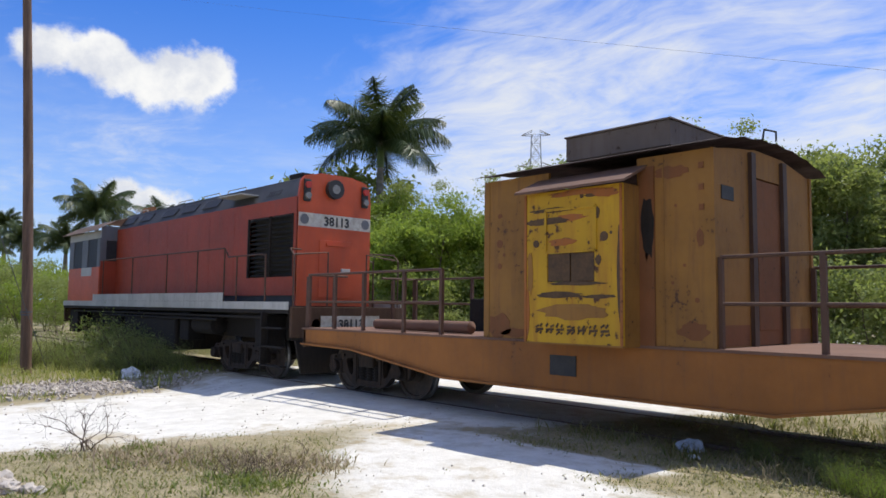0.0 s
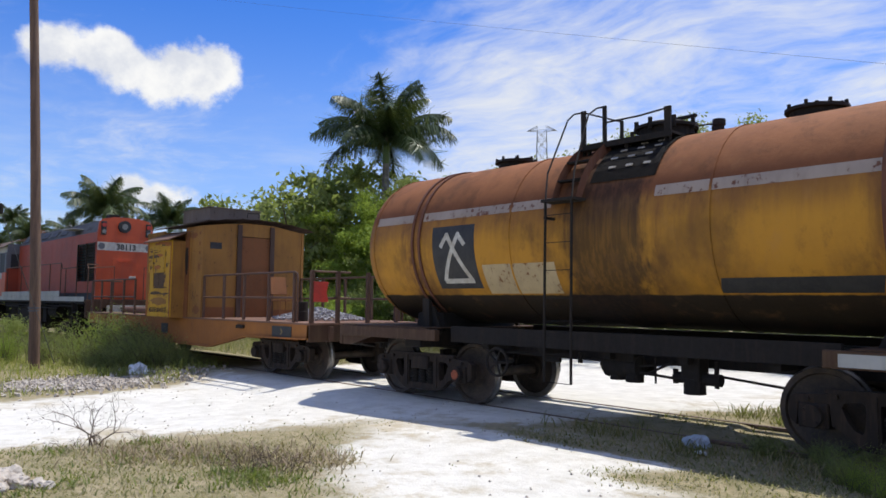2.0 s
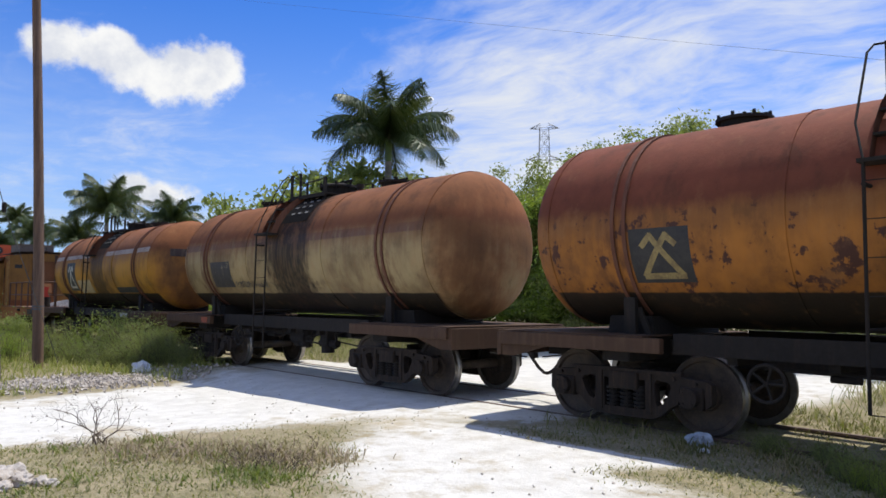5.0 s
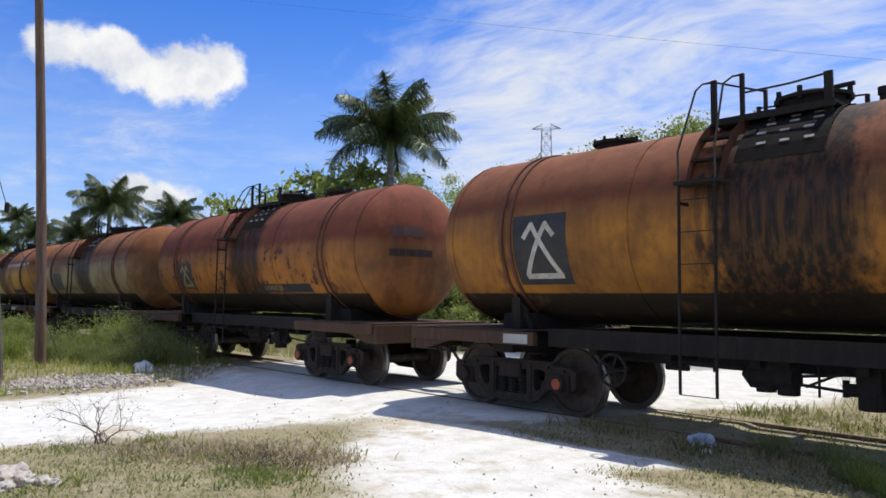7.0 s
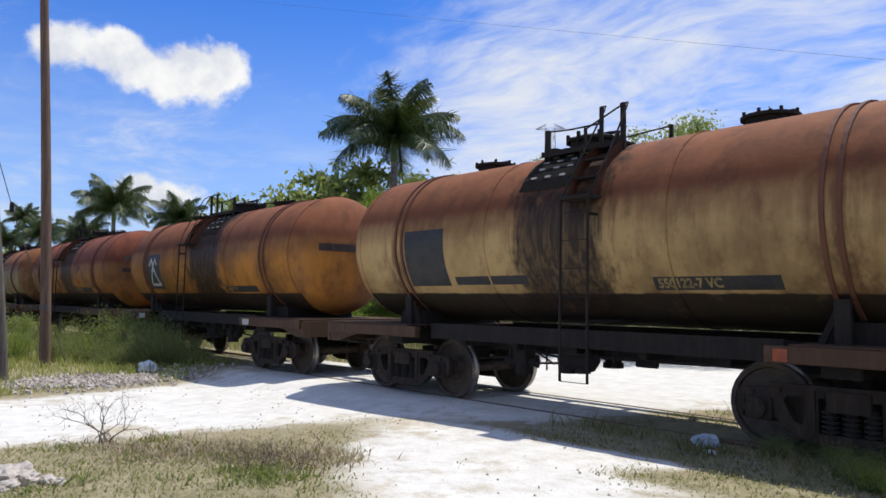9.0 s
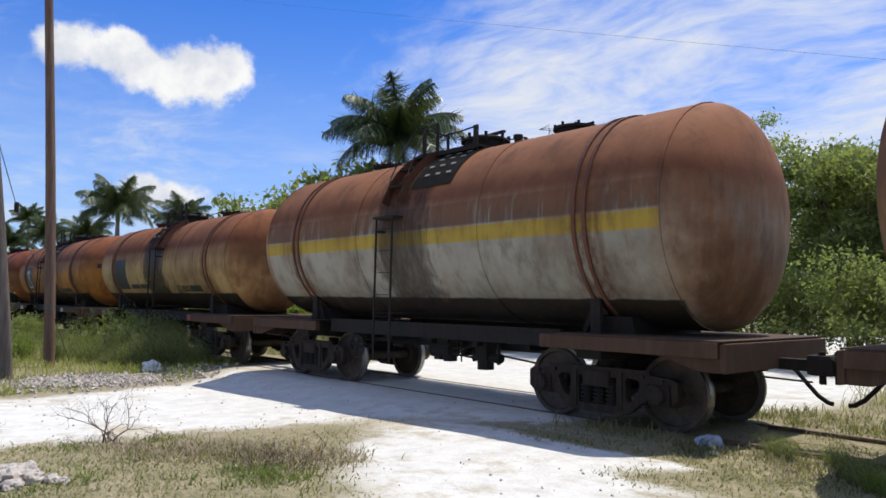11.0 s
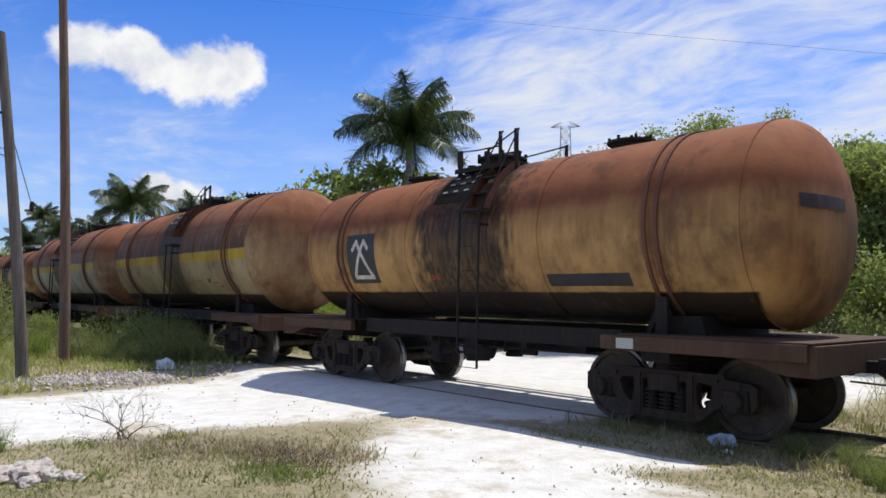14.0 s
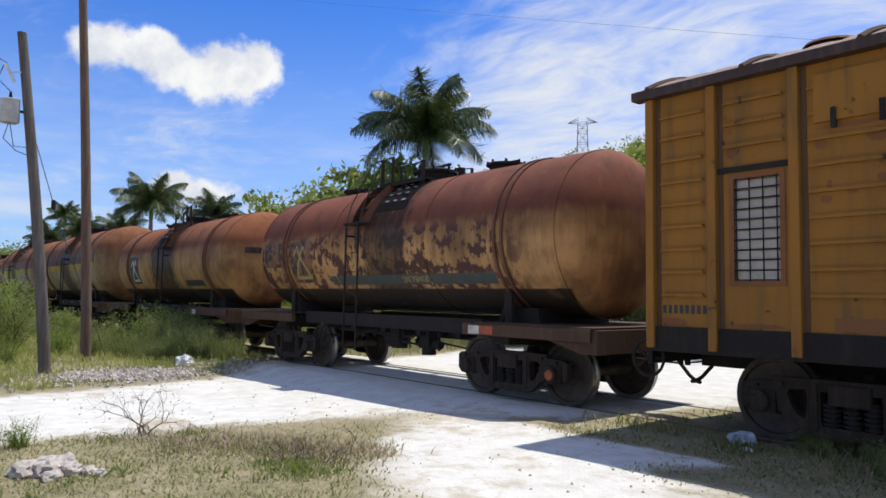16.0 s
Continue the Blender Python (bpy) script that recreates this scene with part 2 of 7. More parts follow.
M_CREAM = plain("cream paint", (0.62, 0.47, 0.27), (0.40, 0.25, 0.12), 4.0, 0.7)
M_YELLOWED = plain("yellowed paint", (0.36, 0.27, 0.10), (0.16, 0.11, 0.05), 6.0, 0.7)
M_RUSTBAND = worn("rusty strap", (0.15, 0.055, 0.028), (0.06, 0.028, 0.018), wear=0.4, rough=0.8, scale=2.0)
M_SLOT_LIGHT = plain("bare worn steel", (0.42, 0.40, 0.36), (0.26, 0.22, 0.18), 9.0, 0.55, 0.002)
M_ORANGE = plain("faded orange mark", (0.45, 0.10, 0.03), (0.22, 0.06, 0.03), 8.0, 0.75)
M_RAIL = plain("worn rail", (0.16, 0.10, 0.07), (0.09, 0.055, 0.04), 8.0, 0.55)
M_WOOD = plain("grey weathered wood", (0.17, 0.125, 0.095), (0.075, 0.055, 0.042), 3.0, 0.9, 0.02, (6, 6, 0.5))


# ---- mesh helpers ----
def part(name, bm, mat, parent=None, label="", smooth=False):
    me = bpy.data.meshes.new(name)
    bm.to_mesh(me)
    bm.free()
    if smooth:
        me.polygons.foreach_set("use_smooth", [True] * len(me.polygons))
        me.set_sharp_from_angle(angle=radians(40))
    me.materials.append(mat)
    ob = new(name, me)
    if parent:
        ob.parent = parent
    if label:
        ob["label"] = label
    return ob


def thing(name, label, category, group="", kind="", m=None):
    ob = new(name)
    ob.empty_display_size = 0.3
    tagged(ob, label, category, group, kind)
    if m is not None:
        ob.matrix_basis = m
    return ob


def box(bm, x0, x1, y0, y1, z0, z1, bevel=0.0):
    r = bmesh.ops.create_cube(bm, size=1.0, matrix=Matrix.LocRotScale(((x0 + x1) / 2, (y0 + y1) / 2, (z0 + z1) / 2), None, (abs(x1 - x0), abs(y1 - y0), abs(z1 - z0))))
    if bevel:
        es = list({e for v in r["verts"] for e in v.link_edges})
        bmesh.ops.bevel(bm, geom=es, offset=bevel, segments=2, affect="EDGES", profile=0.6)
    return bm


def boxm(x0, x1, y0, y1, z0, z1, bevel=0.0):
    return box(bmesh.new(), x0, x1, y0, y1, z0, z1, bevel)


def rod(bm, a, b, r, seg=8, r2=None):
    a, b = Vector(a), Vector(b)
    d = b - a
    m = Matrix.Translation((a + b) / 2) @ d.to_track_quat("Z", "Y").to_matrix().to_4x4()
    bmesh.ops.create_cone(bm, cap_ends=True, segments=seg, radius1=r, radius2=r if r2 is None else r2, depth=d.length, matrix=m)
    return bm


def rods(points, r, seg=8):
    """A bent pipe through the points."""
    ps = [Vector(p) for p in points]
    bm = bmesh.new()
    rings = []
    side = None
    for i, p in enumerate(ps):
        d = (ps[min(i + 1, len(ps) - 1)] - ps[max(i - 1, 0)]).normalized()
        if side is None or abs(side.dot(d)) > 0.95:
            side = Vector((0, 0, 1)) if abs(d.z) < 0.9 else Vector((1, 0, 0))
        u = d.cross(side).normalized()
        v = d.cross(u)
        side = -v
        rings.append([bm.verts.new(p + (u * math.cos(2 * math.pi * k / seg) + v * math.sin(2 * math.pi * k / seg)) * r) for k in range(seg)])
    for a, b in zip(rings, rings[1:]):
        for k in range(seg):
            bm.faces.new((a[k], a[(k + 1) % seg], b[(k + 1) % seg], b[k]))
    bm.faces.new(rings[0])
    bm.faces.new(rings[-1])
    bmesh.ops.recalc_face_normals(bm, faces=bm.faces)
    return bm


def bar(bm, a, b, w, t):
    """A flat bar from a to b in a plane of constant y: w high in the plane, t thick along y."""
    a, b = Vector(a), Vector(b)
    d = (b - a).normalized()
    n = Vector((-d.z, 0, d.x)) * (w / 2)
    vs = [bm.verts.new(p + q + Vector((0, s * t / 2, 0))) for s in (-1, 1) for p, q in ((a, n), (a, -n), (b, -n), (b, n))]
    for f in ((0, 1, 2, 3), (7, 6, 5, 4), (0, 4, 5, 1), (1, 5, 6, 2), (2, 6, 7, 3), (3, 7, 4, 0)):
        bm.faces.new([vs[i] for i in f])
    return bm


def plate(outline, y0, y1):
    """A flat plate with an outline in x and z, from y0 to y1."""
    bm = bmesh.new()
    a = [bm.verts.new((x, y0, z)) for x, z in outline]
    b = [bm.verts.new((x, y1, z)) for x, z in outline]
    bm.faces.new(a)
    bm.faces.new(b[::-1])
    for i in range(len(a)):
        j = (i + 1) % len(a)
        bm.faces.new((a[j], a[i], b[i], b[j]))
    bmesh.ops.recalc_face_normals(bm, faces=bm.faces)
    return bm


def lathe(profile, seg=48, axis="X", caps=False):
    """Turns (along, radius) pairs about an axis."""
    bm = bmesh.new()
    rings = []
    for u, r in profile:
        ring = []
        for i in range(seg):
            a = 2 * math.pi * i / seg
            p = (u, r * math.cos(a), r * math.sin(a)) if axis == "X" else (r * math.cos(a), u, r * math.sin(a)) if axis == "Y" else (r * math.cos(a), r * math.sin(a), u)
            ring.append(bm.verts.new(p))
        rings.append(ring)
    for a, b in zip(rings, rings[1:]):
        for i in range(seg):
            bm.faces.new((a[i], a[(i + 1) % seg], b[(i + 1) % seg], b[i]))
    if caps:
        bm.faces.new(rings[0])
        bm.faces.new(rings[-1])
    bmesh.ops.recalc_face_normals(bm, faces=bm.faces)
    return bm


def shifted(bm, x=0, y=0, z=0):
    bmesh.ops.translate(bm, vec=(x, y, z), verts=bm.verts)
    return bm


def letters(text, size):
    """The mesh of a word in the built-in font, from x = 0, in x and y."""
    cu = bpy.data.curves.new("word", "FONT")
    cu.body, cu.size, cu.resolution_u, cu.offset = text, size, 2, size * 0.038
    ob = bpy.data.objects.new("word", cu)
    scene.collection.objects.link(ob)
    bpy.context.view_layer.update()
    me = bpy.data.meshes.new_from_object(ob.evaluated_get(bpy.context.evaluated_depsgraph_get()))
    bm = bmesh.new()
    bm.from_mesh(me)
    bpy.data.objects.remove(ob)
    bpy.data.meshes.remove(me)
    return bm


# ---- the train's way ----
TRACK = 9.13
RUN = [(0, 7.57), (0.5, 4.36), (1, 1.05), (1.5, -2.31), (2, -5.62), (2.5, -8.87), (3, -12.14), (3.5, -15.44), (4, -18.78), (6.5, -36.01), (7, -39.57), (7.5, -43.15), (8, -46.75), (8.5, -50.38), (9, -54.05), (11.5, -72.90), (12, -76.86), (12.5, -80.79), (13, -84.72), (13.5, -88.62), (14, -92.42), (14.5, -96.15), (15, -99.84), (15.5, -103.53), (16, -107.25)]


def along(t):
    """Where the first tank wagon's middle is at t seconds."""
    ts, ss = [r[0] for r in RUN], [r[1] for r in RUN]
    i = min(max(np.searchsorted(ts, t, side="right") - 1, 0), len(ts) - 2)

    def slope(k):
        a, b = max(k - 1, 0), min(k + 1, len(ts) - 1)
        return (ss[b] - ss[a]) / (ts[b] - ts[a])
    h = ts[i + 1] - ts[i]
    u = (t - ts[i]) / h
    return float((2 * u ** 3 - 3 * u ** 2 + 1) * ss[i] + (u ** 3 - 2 * u ** 2 + u) * h * slope(i) + (3 * u ** 2 - 2 * u ** 3) * ss[i + 1] + (u ** 3 - u ** 2) * h * slope(i + 1))


STEPS = [k / 15 for k in range(241)]
WAY = [along(t) for t in STEPS]
ROLLING = []  # (thing, distance behind the first tank wagon)
SPINNING = []  # (wheelset, its place on its bogie, radius)


# ---- running gear ----
def wheelset(parent, x, radius=0.475):
    prof = [(-0.79, 0.10), (-0.79, 0.17), (-0.745, 0.19), (-0.765, radius - 0.075), (-0.80, radius - 0.06), (-0.80, radius - 0.004), (-0.735, radius), (-0.712, radius + 0.026), (-0.675, radius + 0.028), (-0.668, radius - 0.06), (-0.70, radius - 0.08), (-0.68, 0.20), (-0.64, 0.17), (-0.64, 0.085), (0.0, 0.08)]
    full = prof + [(-u, r) for u, r in prof[-2::-1]]
    bm = lathe(full, 32, "Y", True)
    for s in (-1, 1):
        rod(bm, (0, s * 0.78, 0), (0, s * 1.16, 0), 0.075, 12)
    ob = part("wheelset", bm, M_WHEEL, parent, "", True)
    ob.data.materials.append(M_TREAD)
    for f in ob.data.polygons:
        c = f.center
        if math.hypot(c.x, c.z) > radius - 0.035 and 0.66 < abs(c.y) < 0.79:
            f.material_index = 1
    ob.location = (x, 0, radius)
    return ob


def pierced(outline, holes, y0, y1):
    """A plate in x and z with holes through it, from y0 to y1."""
    bm = bmesh.new()
    loops = []
    for ring in (outline, *holes):
        vs = [bm.verts.new((x, y0, z)) for x, z in ring]
        loops.append(vs)
        for i in range(len(vs)):
            bm.edges.new((vs[i], vs[(i + 1) % len(vs)]))
    bmesh.ops.triangle_fill(bm, use_beauty=True, use_dissolve=False, edges=bm.edges[:])
    r = bmesh.ops.extrude_face_region(bm, geom=bm.faces[:])
    bmesh.ops.translate(bm, vec=(0, y1 - y0, 0), verts=[g for g in r["geom"] if isinstance(g, bmesh.types.BMVert)])
    bmesh.ops.recalc_face_normals(bm, faces=bm.faces)
    return bm


def side_frame(y):
    out = -1 if y < 0 else 1
    half = [(0.0, 0.76), (0.42, 0.76), (0.62, 0.735), (0.82, 0.70), (1.10, 0.68), (1.17, 0.64), (1.17, 0.42), (1.10, 0.36), (1.08, 0.60), (0.77, 0.60), (0.75, 0.38), (0.66, 0.34), (0.52, 0.22), (0.40, 0.165), (0.0, 0.16)]
    ring = half + [(-x, z) for x, z in half[-2:0:-1]]
    hole = [(0.46, 0.645), (0.62, 0.625), (0.655, 0.58), (0.61, 0.46), (0.54, 0.36), (0.47, 0.33), (0.44, 0.38), (0.43, 0.60)]
    mid = [(-0.30, 0.63), (0.30, 0.63), (0.30, 0.27), (-0.30, 0.27)]
    bm = pierced(ring, [hole, [(-x, z) for x, z in hole], mid], y - 0.06, y + 0.06)
    for s in (-1, 1):
        for x, z in ((0.98, 0.645), (0.70, 0.68)):
            rod(bm, (s * x, y + out * 0.06, z), (s * x, y + out * 0.10, z), 0.025, 8)
        bar(bm, (s * 0.36, y + out * 0.05, 0.22), (s * 0.36, y + out * 0.05, 0.72), 0.07, 0.06)
    bar(bm, (-0.8, y + out * 0.05, 0.735), (0.8, y + out * 0.05, 0.735), 0.045, 0.06)
    return bm


def spring(cx, y):
    bm = rod(bmesh.new(), (cx, y, 0.27), (cx, y, 0.55), 0.055, 8)
    for k in range(5):
        bmesh.ops.create_cone(bm, cap_ends=True, segments=12, radius1=0.088, radius2=0.088, depth=0.026, matrix=Matrix.Translation((cx, y, 0.30 + k * 0.05)))
    return bm


def axle_box(x, y):
    out = -1 if y < 0 else 1
    bm = boxm(x - 0.15, x + 0.15, y - 0.09, y + 0.09, 0.34, 0.60, 0.03)
    rod(bm, (x, y + out * 0.08, 0.475), (x, y + out * 0.17, 0.475), 0.115, 16)
    for k in range(4):
        a = math.pi / 4 + k * math.pi / 2
        rod(bm, (x + 0.085 * math.cos(a), y + out * 0.16, 0.475 + 0.085 * math.sin(a)), (x + 0.085 * math.cos(a), y + out * 0.185, 0.475 + 0.085 * math.sin(a)), 0.014, 6)
    return bm


def bogie(parent, x, base=1.85, box_paint=None):
    core = boxm(-0.21, 0.21, -1.16, 1.16, 0.50, 0.72, 0.03)
    rod(core, (0, 0, 0.6), (0, 0, 0.86), 0.22, 20)
    for s in (-1, 1):
        box(core, -0.05, 0.05, s * 0.55 - 0.09, s * 0.55 + 0.09, 0.70, 0.80)
        for w in (-1, 1):
            bar(core, (w * 0.36, s * 0.62, 0.40), (w * 0.42, s * 0.62, 0.62), 0.10, 0.10)
            rod(core, (w * 0.37, -0.76, 0.36), (w * 0.37, 0.76, 0.36), 0.035, 8)
    # plates added behind the springs to block the bright view through the frame
    for s in (-1, 1):
        box(core, -0.34, 0.34, s * 0.86 - 0.02, s * 0.86 + 0.02, 0.22, 0.66)
    b = part("bogie", core, M_BOGIE, parent)
    b.location = (x, 0, 0)
    for s in (-1, 1):
        part("side_frame", side_frame(s * 1.05), M_BOGIE, b)
        for cx in (-0.20, 0.0, 0.20):
            part("spring", spring(cx, s * 1.05), M_IRON, b)
        for w in (-1, 1):
            part("axle_box", axle_box(w * base / 2, s * 1.05), box_paint if box_paint and s < 0 and w > 0 else M_BOGIE, b)
    for w in (-1, 1):
        wheelset(b, w * base / 2)
    return b


def coupler(parent, x, way):
    bm = boxm(0, 0.42, -0.07, 0.07, 0.86, 1.0, 0.02)
    box(bm, 0.36, 0.66, -0.14, 0.05, 0.82, 1.06, 0.04)
    box(bm, 0.50, 0.70, 0.04, 0.15, 0.84, 1.04, 0.04)
    rod(bm, (0.52, -0.06, 0.72), (0.52, -0.06, 1.10), 0.04, 10)
    rod(bm, (0.02, -0.55, 0.80), (0.42, -0.1, 0.74), 0.012, 6)
    if way < 0:
        bmesh.ops.rotate(bm, verts=bm.verts, cent=(0, 0, 0), matrix=Matrix.Rotation(math.pi, 3, "Z"))
    ob = part("coupler", bm, M_IRON, parent)
    ob.location = (x, 0, -0.04)
    hose = [(x + way * u, 0.30, z) for u, z in ((0.0, 0.84), (0.08, 0.78), (0.20, 0.64), (0.33, 0.50), (0.44, 0.43), (0.50, 0.42))]
    part("brake_hose", rods(hose, 0.028, 8), M_IRON, parent)


def handwheel(parent, x, y, z, r=0.20):
    bm = bmesh.new()
    n = 20
    ring = [(x + r * math.cos(2 * math.pi * k / n), y, z + r * math.sin(2 * math.pi * k / n)) for k in range(n)]
    for a, b in zip(ring, ring[1:] + ring[:1]):
        rod(bm, a, b, 0.02, 6)
    for k in range(5):
        a = 2 * math.pi * k / 5
        rod(bm, (x, y, z), (x + r * math.cos(a), y, z + r * math.sin(a)), 0.016, 6)
    rod(bm, (x, y - 0.03, z), (x, y + 0.35, z), 0.03, 8)
    part("handwheel", bm, M_IRON, parent)


# ---- tank wagon ----
RAD, AXIS, HALF, DISH = 1.305, 2.578, 5.25, 0.62
CROWN = AXIS + RAD


def dished(n=16):
    """The domed end of a tank, from its rim to its tip, as (along, radius)."""
    return [(HALF - DISH + DISH * math.sin(math.pi / 2 * k / n) ** 0.91, max(RAD * math.cos(math.pi / 2 * k / n) ** 0.91, 0.001)) for k in range(n + 1)]



def on_shell(x, z, lift=0.006):
    d = z - AXIS
    return Vector((x, -math.sqrt(max((RAD + lift) ** 2 - d * d, 0.01)), z))


def shell_patch(x0, x1, z0, z1, lift=0.006, skew=0.0):
    """A painted panel that follows the near flank of a tank."""
    bm = bmesh.new()
    rows = 12
    grid = [[bm.verts.new(on_shell(x + skew * (k / rows), z0 + (z1 - z0) * k / rows, lift)) for x in (x0, (x0 + x1) / 2, x1)] for k in range(rows + 1)]
    for a, b in zip(grid, grid[1:]):
        for i in range(2):
            bm.faces.new((a[i], a[i + 1], b[i + 1], b[i]))
    return bm


def dome_patch(y0, y1, z0, z1):
    """A painted bar on the domed end of a tank."""
    along_x, radii = zip(*dished())
    bm = bmesh.new()
    n, k = 14, 5
    rows = []
    for i in range(n + 1):
        y = y0 + (y1 - y0) * i / n
        rows.append([])
        for j in range(k + 1):
            z = z0 + (z1 - z0) * j / k
            r = min(math.hypot(y, z - AXIS), RAD - 0.01)
            rows[-1].append(bm.verts.new((float(np.interp(r, radii[::-1], along_x[::-1])) + 0.014, y, z)))
    for a, b in zip(rows, rows[1:]):
        for j in range(k):
            bm.faces.new((a[j], b[j], b[j + 1], a[j + 1]))
    return bm


def stroke(bm, a, b, w, lift=0.010):
    """A brush stroke on the flank between (x, z) points."""
    a, b = Vector((a[0], 0, a[1])), Vector((b[0], 0, b[1]))
    d = (b - a).normalized()
    n = Vector((-d.z, 0, d.x)) * w / 2
    a, b = a - d * w * 0.3, b + d * w * 0.3
    k = 8
    rows = [[bm.verts.new(on_shell(p.x, p.z, lift)) for p in (q + n, q - n)] for q in (a.lerp(b, i / k) for i in range(k + 1))]
    for r, s in zip(rows, rows[1:]):
        bm.faces.new((r[0], r[1], s[1], s[0]))


def strap(x, r=RAD + 0.020, w=0.05, reach=2.6):
    bm = bmesh.new()
    n = 40
    rows = []
    for k in range(n + 1):
        a = -reach + 2 * reach * k / n
        rows.append([bm.verts.new((x + s * w / 2, q * math.sin(a), AXIS + q * math.cos(a))) for s, q in ((-1, r - 0.012), (-1, r + 0.012), (1, r + 0.012), (1, r - 0.012))])
    for a, b in zip(rows, rows[1:]):
        for i in range(4):
            bm.faces.new((a[i], a[(i + 1) % 4], b[(i + 1) % 4], b[i]))
    return bm


def hatch(parent, x, r=0.30):
    bm = bmesh.new()
    rod(bm, (x, 0, AXIS + RAD - 0.05), (x, 0, AXIS + RAD + 0.05), r, 20)
    rod(bm, (x, 0, AXIS + RAD + 0.05), (x, 0, AXIS + RAD + 0.09), r + 0.06, 20)
    for k in range(8):
        a = math.pi * k / 4
        rod(bm, (x + (r + 0.03) * math.cos(a), (r + 0.03) * math.sin(a), AXIS + RAD + 0.07), (x + (r + 0.03) * math.cos(a), (r + 0.03) * math.sin(a), AXIS + RAD + 0.14), 0.022, 6)
    box(bm, x - r, x + r, -0.03, 0.03, AXIS + RAD + 0.09, AXIS + RAD + 0.13)
    rod(bm, (x, 0, AXIS + RAD + 0.10), (x, 0, AXIS + RAD + 0.19), 0.025, 8)
    part("hatch", bm, M_IRON, parent)


def tank_wagon(coat):
    """One tank wagon with its middle on the track at the origin."""
    t = thing("tank_wagon", "", "tank wagon", "tank wagons of the train")
    prof = [(-u, r) for u, r in dished()[::-1]] + [(-HALF + DISH + 0.03, RAD + 0.004), (-1.9, RAD + 0.004), (-1.88, RAD)]
    full = prof + [(-u, r) for u, r in prof[::-1]]
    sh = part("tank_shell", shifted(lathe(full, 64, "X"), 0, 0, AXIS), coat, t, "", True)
    for x in (-4.64, -1.45, 1.62, 4.64):
        part("weld_seam", strap(x, RAD + 0.002, 0.030, math.pi - 0.01), coat, t)
    for s in (-1, 1):
        for w in (-0.085, 0.085):
            part("strap", strap(s * 3.50 + w), M_RUSTBAND, t)
        sad = plate([(s * 3.25, 1.12), (s * 3.99, 1.12), (s * 3.93, 1.42), (s * 3.31, 1.42)], -0.85, 0.85)
        for w in (-1, 1):
            bar(sad, (s * 3.50, w * 1.02, 1.0), (s * 3.50, w * 1.04, 1.66), 0.16, 0.07)
            bar(sad, (s * 3.22, w * 0.98, 1.10), (s * 3.42, w * 0.98, 1.52), 0.07, 0.05)
        part("saddle", sad, M_IRON, t)
        # end platform of the frame
        part("end_beam", boxm(s * 5.42, s * 5.50, -1.40, 1.40, 0.83, 1.16, 0.01), M_FRAME, t)
        for w in (-1, 1):
            part("side_sill", boxm(s * 2.85, s * 5.42, w * 1.40 - 0.05, w * 1.40 + 0.05, 0.99, 1.17, 0.012), M_FRAME, t)
            g = plate([(s * 4.6, 0.99), (s * 5.42, 0.99), (s * 5.42, 0.83), (s * 5.2, 0.83)], w * 1.36 - 0.02, w * 1.36 + 0.02)
            part("gusset", g, M_FRAME, t)
        part("deck_plate", boxm(s * 3.1, s * 5.46, -1.42, 1.42, 1.175, 1.19), M_FRAME, t)
        part("bolster", boxm(s * 3.56 - 0.2, s * 3.56 + 0.2, -1.3, 1.3, 0.86, 1.15, 0.02), M_IRON, t)
        coupler(t, s * 5.48, s)
        bogie(t, s * 3.56)
        rail = bmesh.new()
        rod(rail, (s * 5.44, -1.30, 1.19), (s * 5.44, -0.9, 1.19), 0.015, 6)
        rod(rail, (s * 5.2, -1.44, 0.95), (s * 5.2, -1.44, 0.45), 0.013, 6)
        rod(rail, (s * 4.9, -1.44, 0.95), (s * 4.9, -1.44, 0.45), 0.013, 6)
        rod(rail, (s * 5.2, -1.44, 0.45), (s * 4.9, -1.44, 0.45), 0.013, 6)
    for w in (-1, 1):
        part("centre_sill", boxm(-5.42, 5.42, w * 0.26 - 0.07, w * 0.26 + 0.07, 0.80, 1.14), M_IRON, t)
        part("side_bar", boxm(-2.9, 2.9, w * 1.02 - 0.04, w * 1.02 + 0.04, 0.97, 1.22), M_IRON, t)
    for x in (-2.2, -1.1, 0.0, 1.1, 2.2):
        part("cross_bar", boxm(x - 0.06, x + 0.06, -0.98, 0.98, 0.88, 1.06), M_IRON, t)
    # brake gear
    bm = bmesh.new()
    rod(bm, (-0.12, -0.73, 0.78), (0.36, -0.73, 0.78), 0.15, 16)
    rod(bm, (-0.12, -0.73, 0.78), (-0.24, -0.73, 0.80), 0.15, 16, 0.05)
    rod(bm, (0.02, -0.73, 0.92), (0.02, -0.73, 0.60), 0.11, 14)
    rod(bm, (0.27, -0.73, 0.92), (0.27, -0.73, 0.585), 0.12, 14)
    box(bm, -0.06, 0.34, -0.86, -0.60, 0.84, 0.98, 0.02)
    part("brake_cylinder", bm, M_IRON, t)
    bm = bmesh.new()
    box(bm, 0.99, 1.24, -0.85, -0.60, 0.66, 0.97, 0.03)
    rod(bm, (1.115, -0.73, 0.70), (1.115, -0.73, 0.51), 0.135, 14)
    rod(bm, (0.85, -0.73, 0.70), (1.0, -0.73, 0.70), 0.07, 10)
    rod(bm, (1.22, -0.73, 0.70), (1.46, -0.73, 0.70), 0.075, 10)
    rod(bm, (1.40, -0.73, 0.60), (1.40, -0.73, 0.92), 0.03, 8)
    rod(bm, (0.86, -0.73, 0.62), (0.86, -0.73, 0.80), 0.035, 8)
    part("air_valve", bm, M_IRON, t)
    bm = bmesh.new()
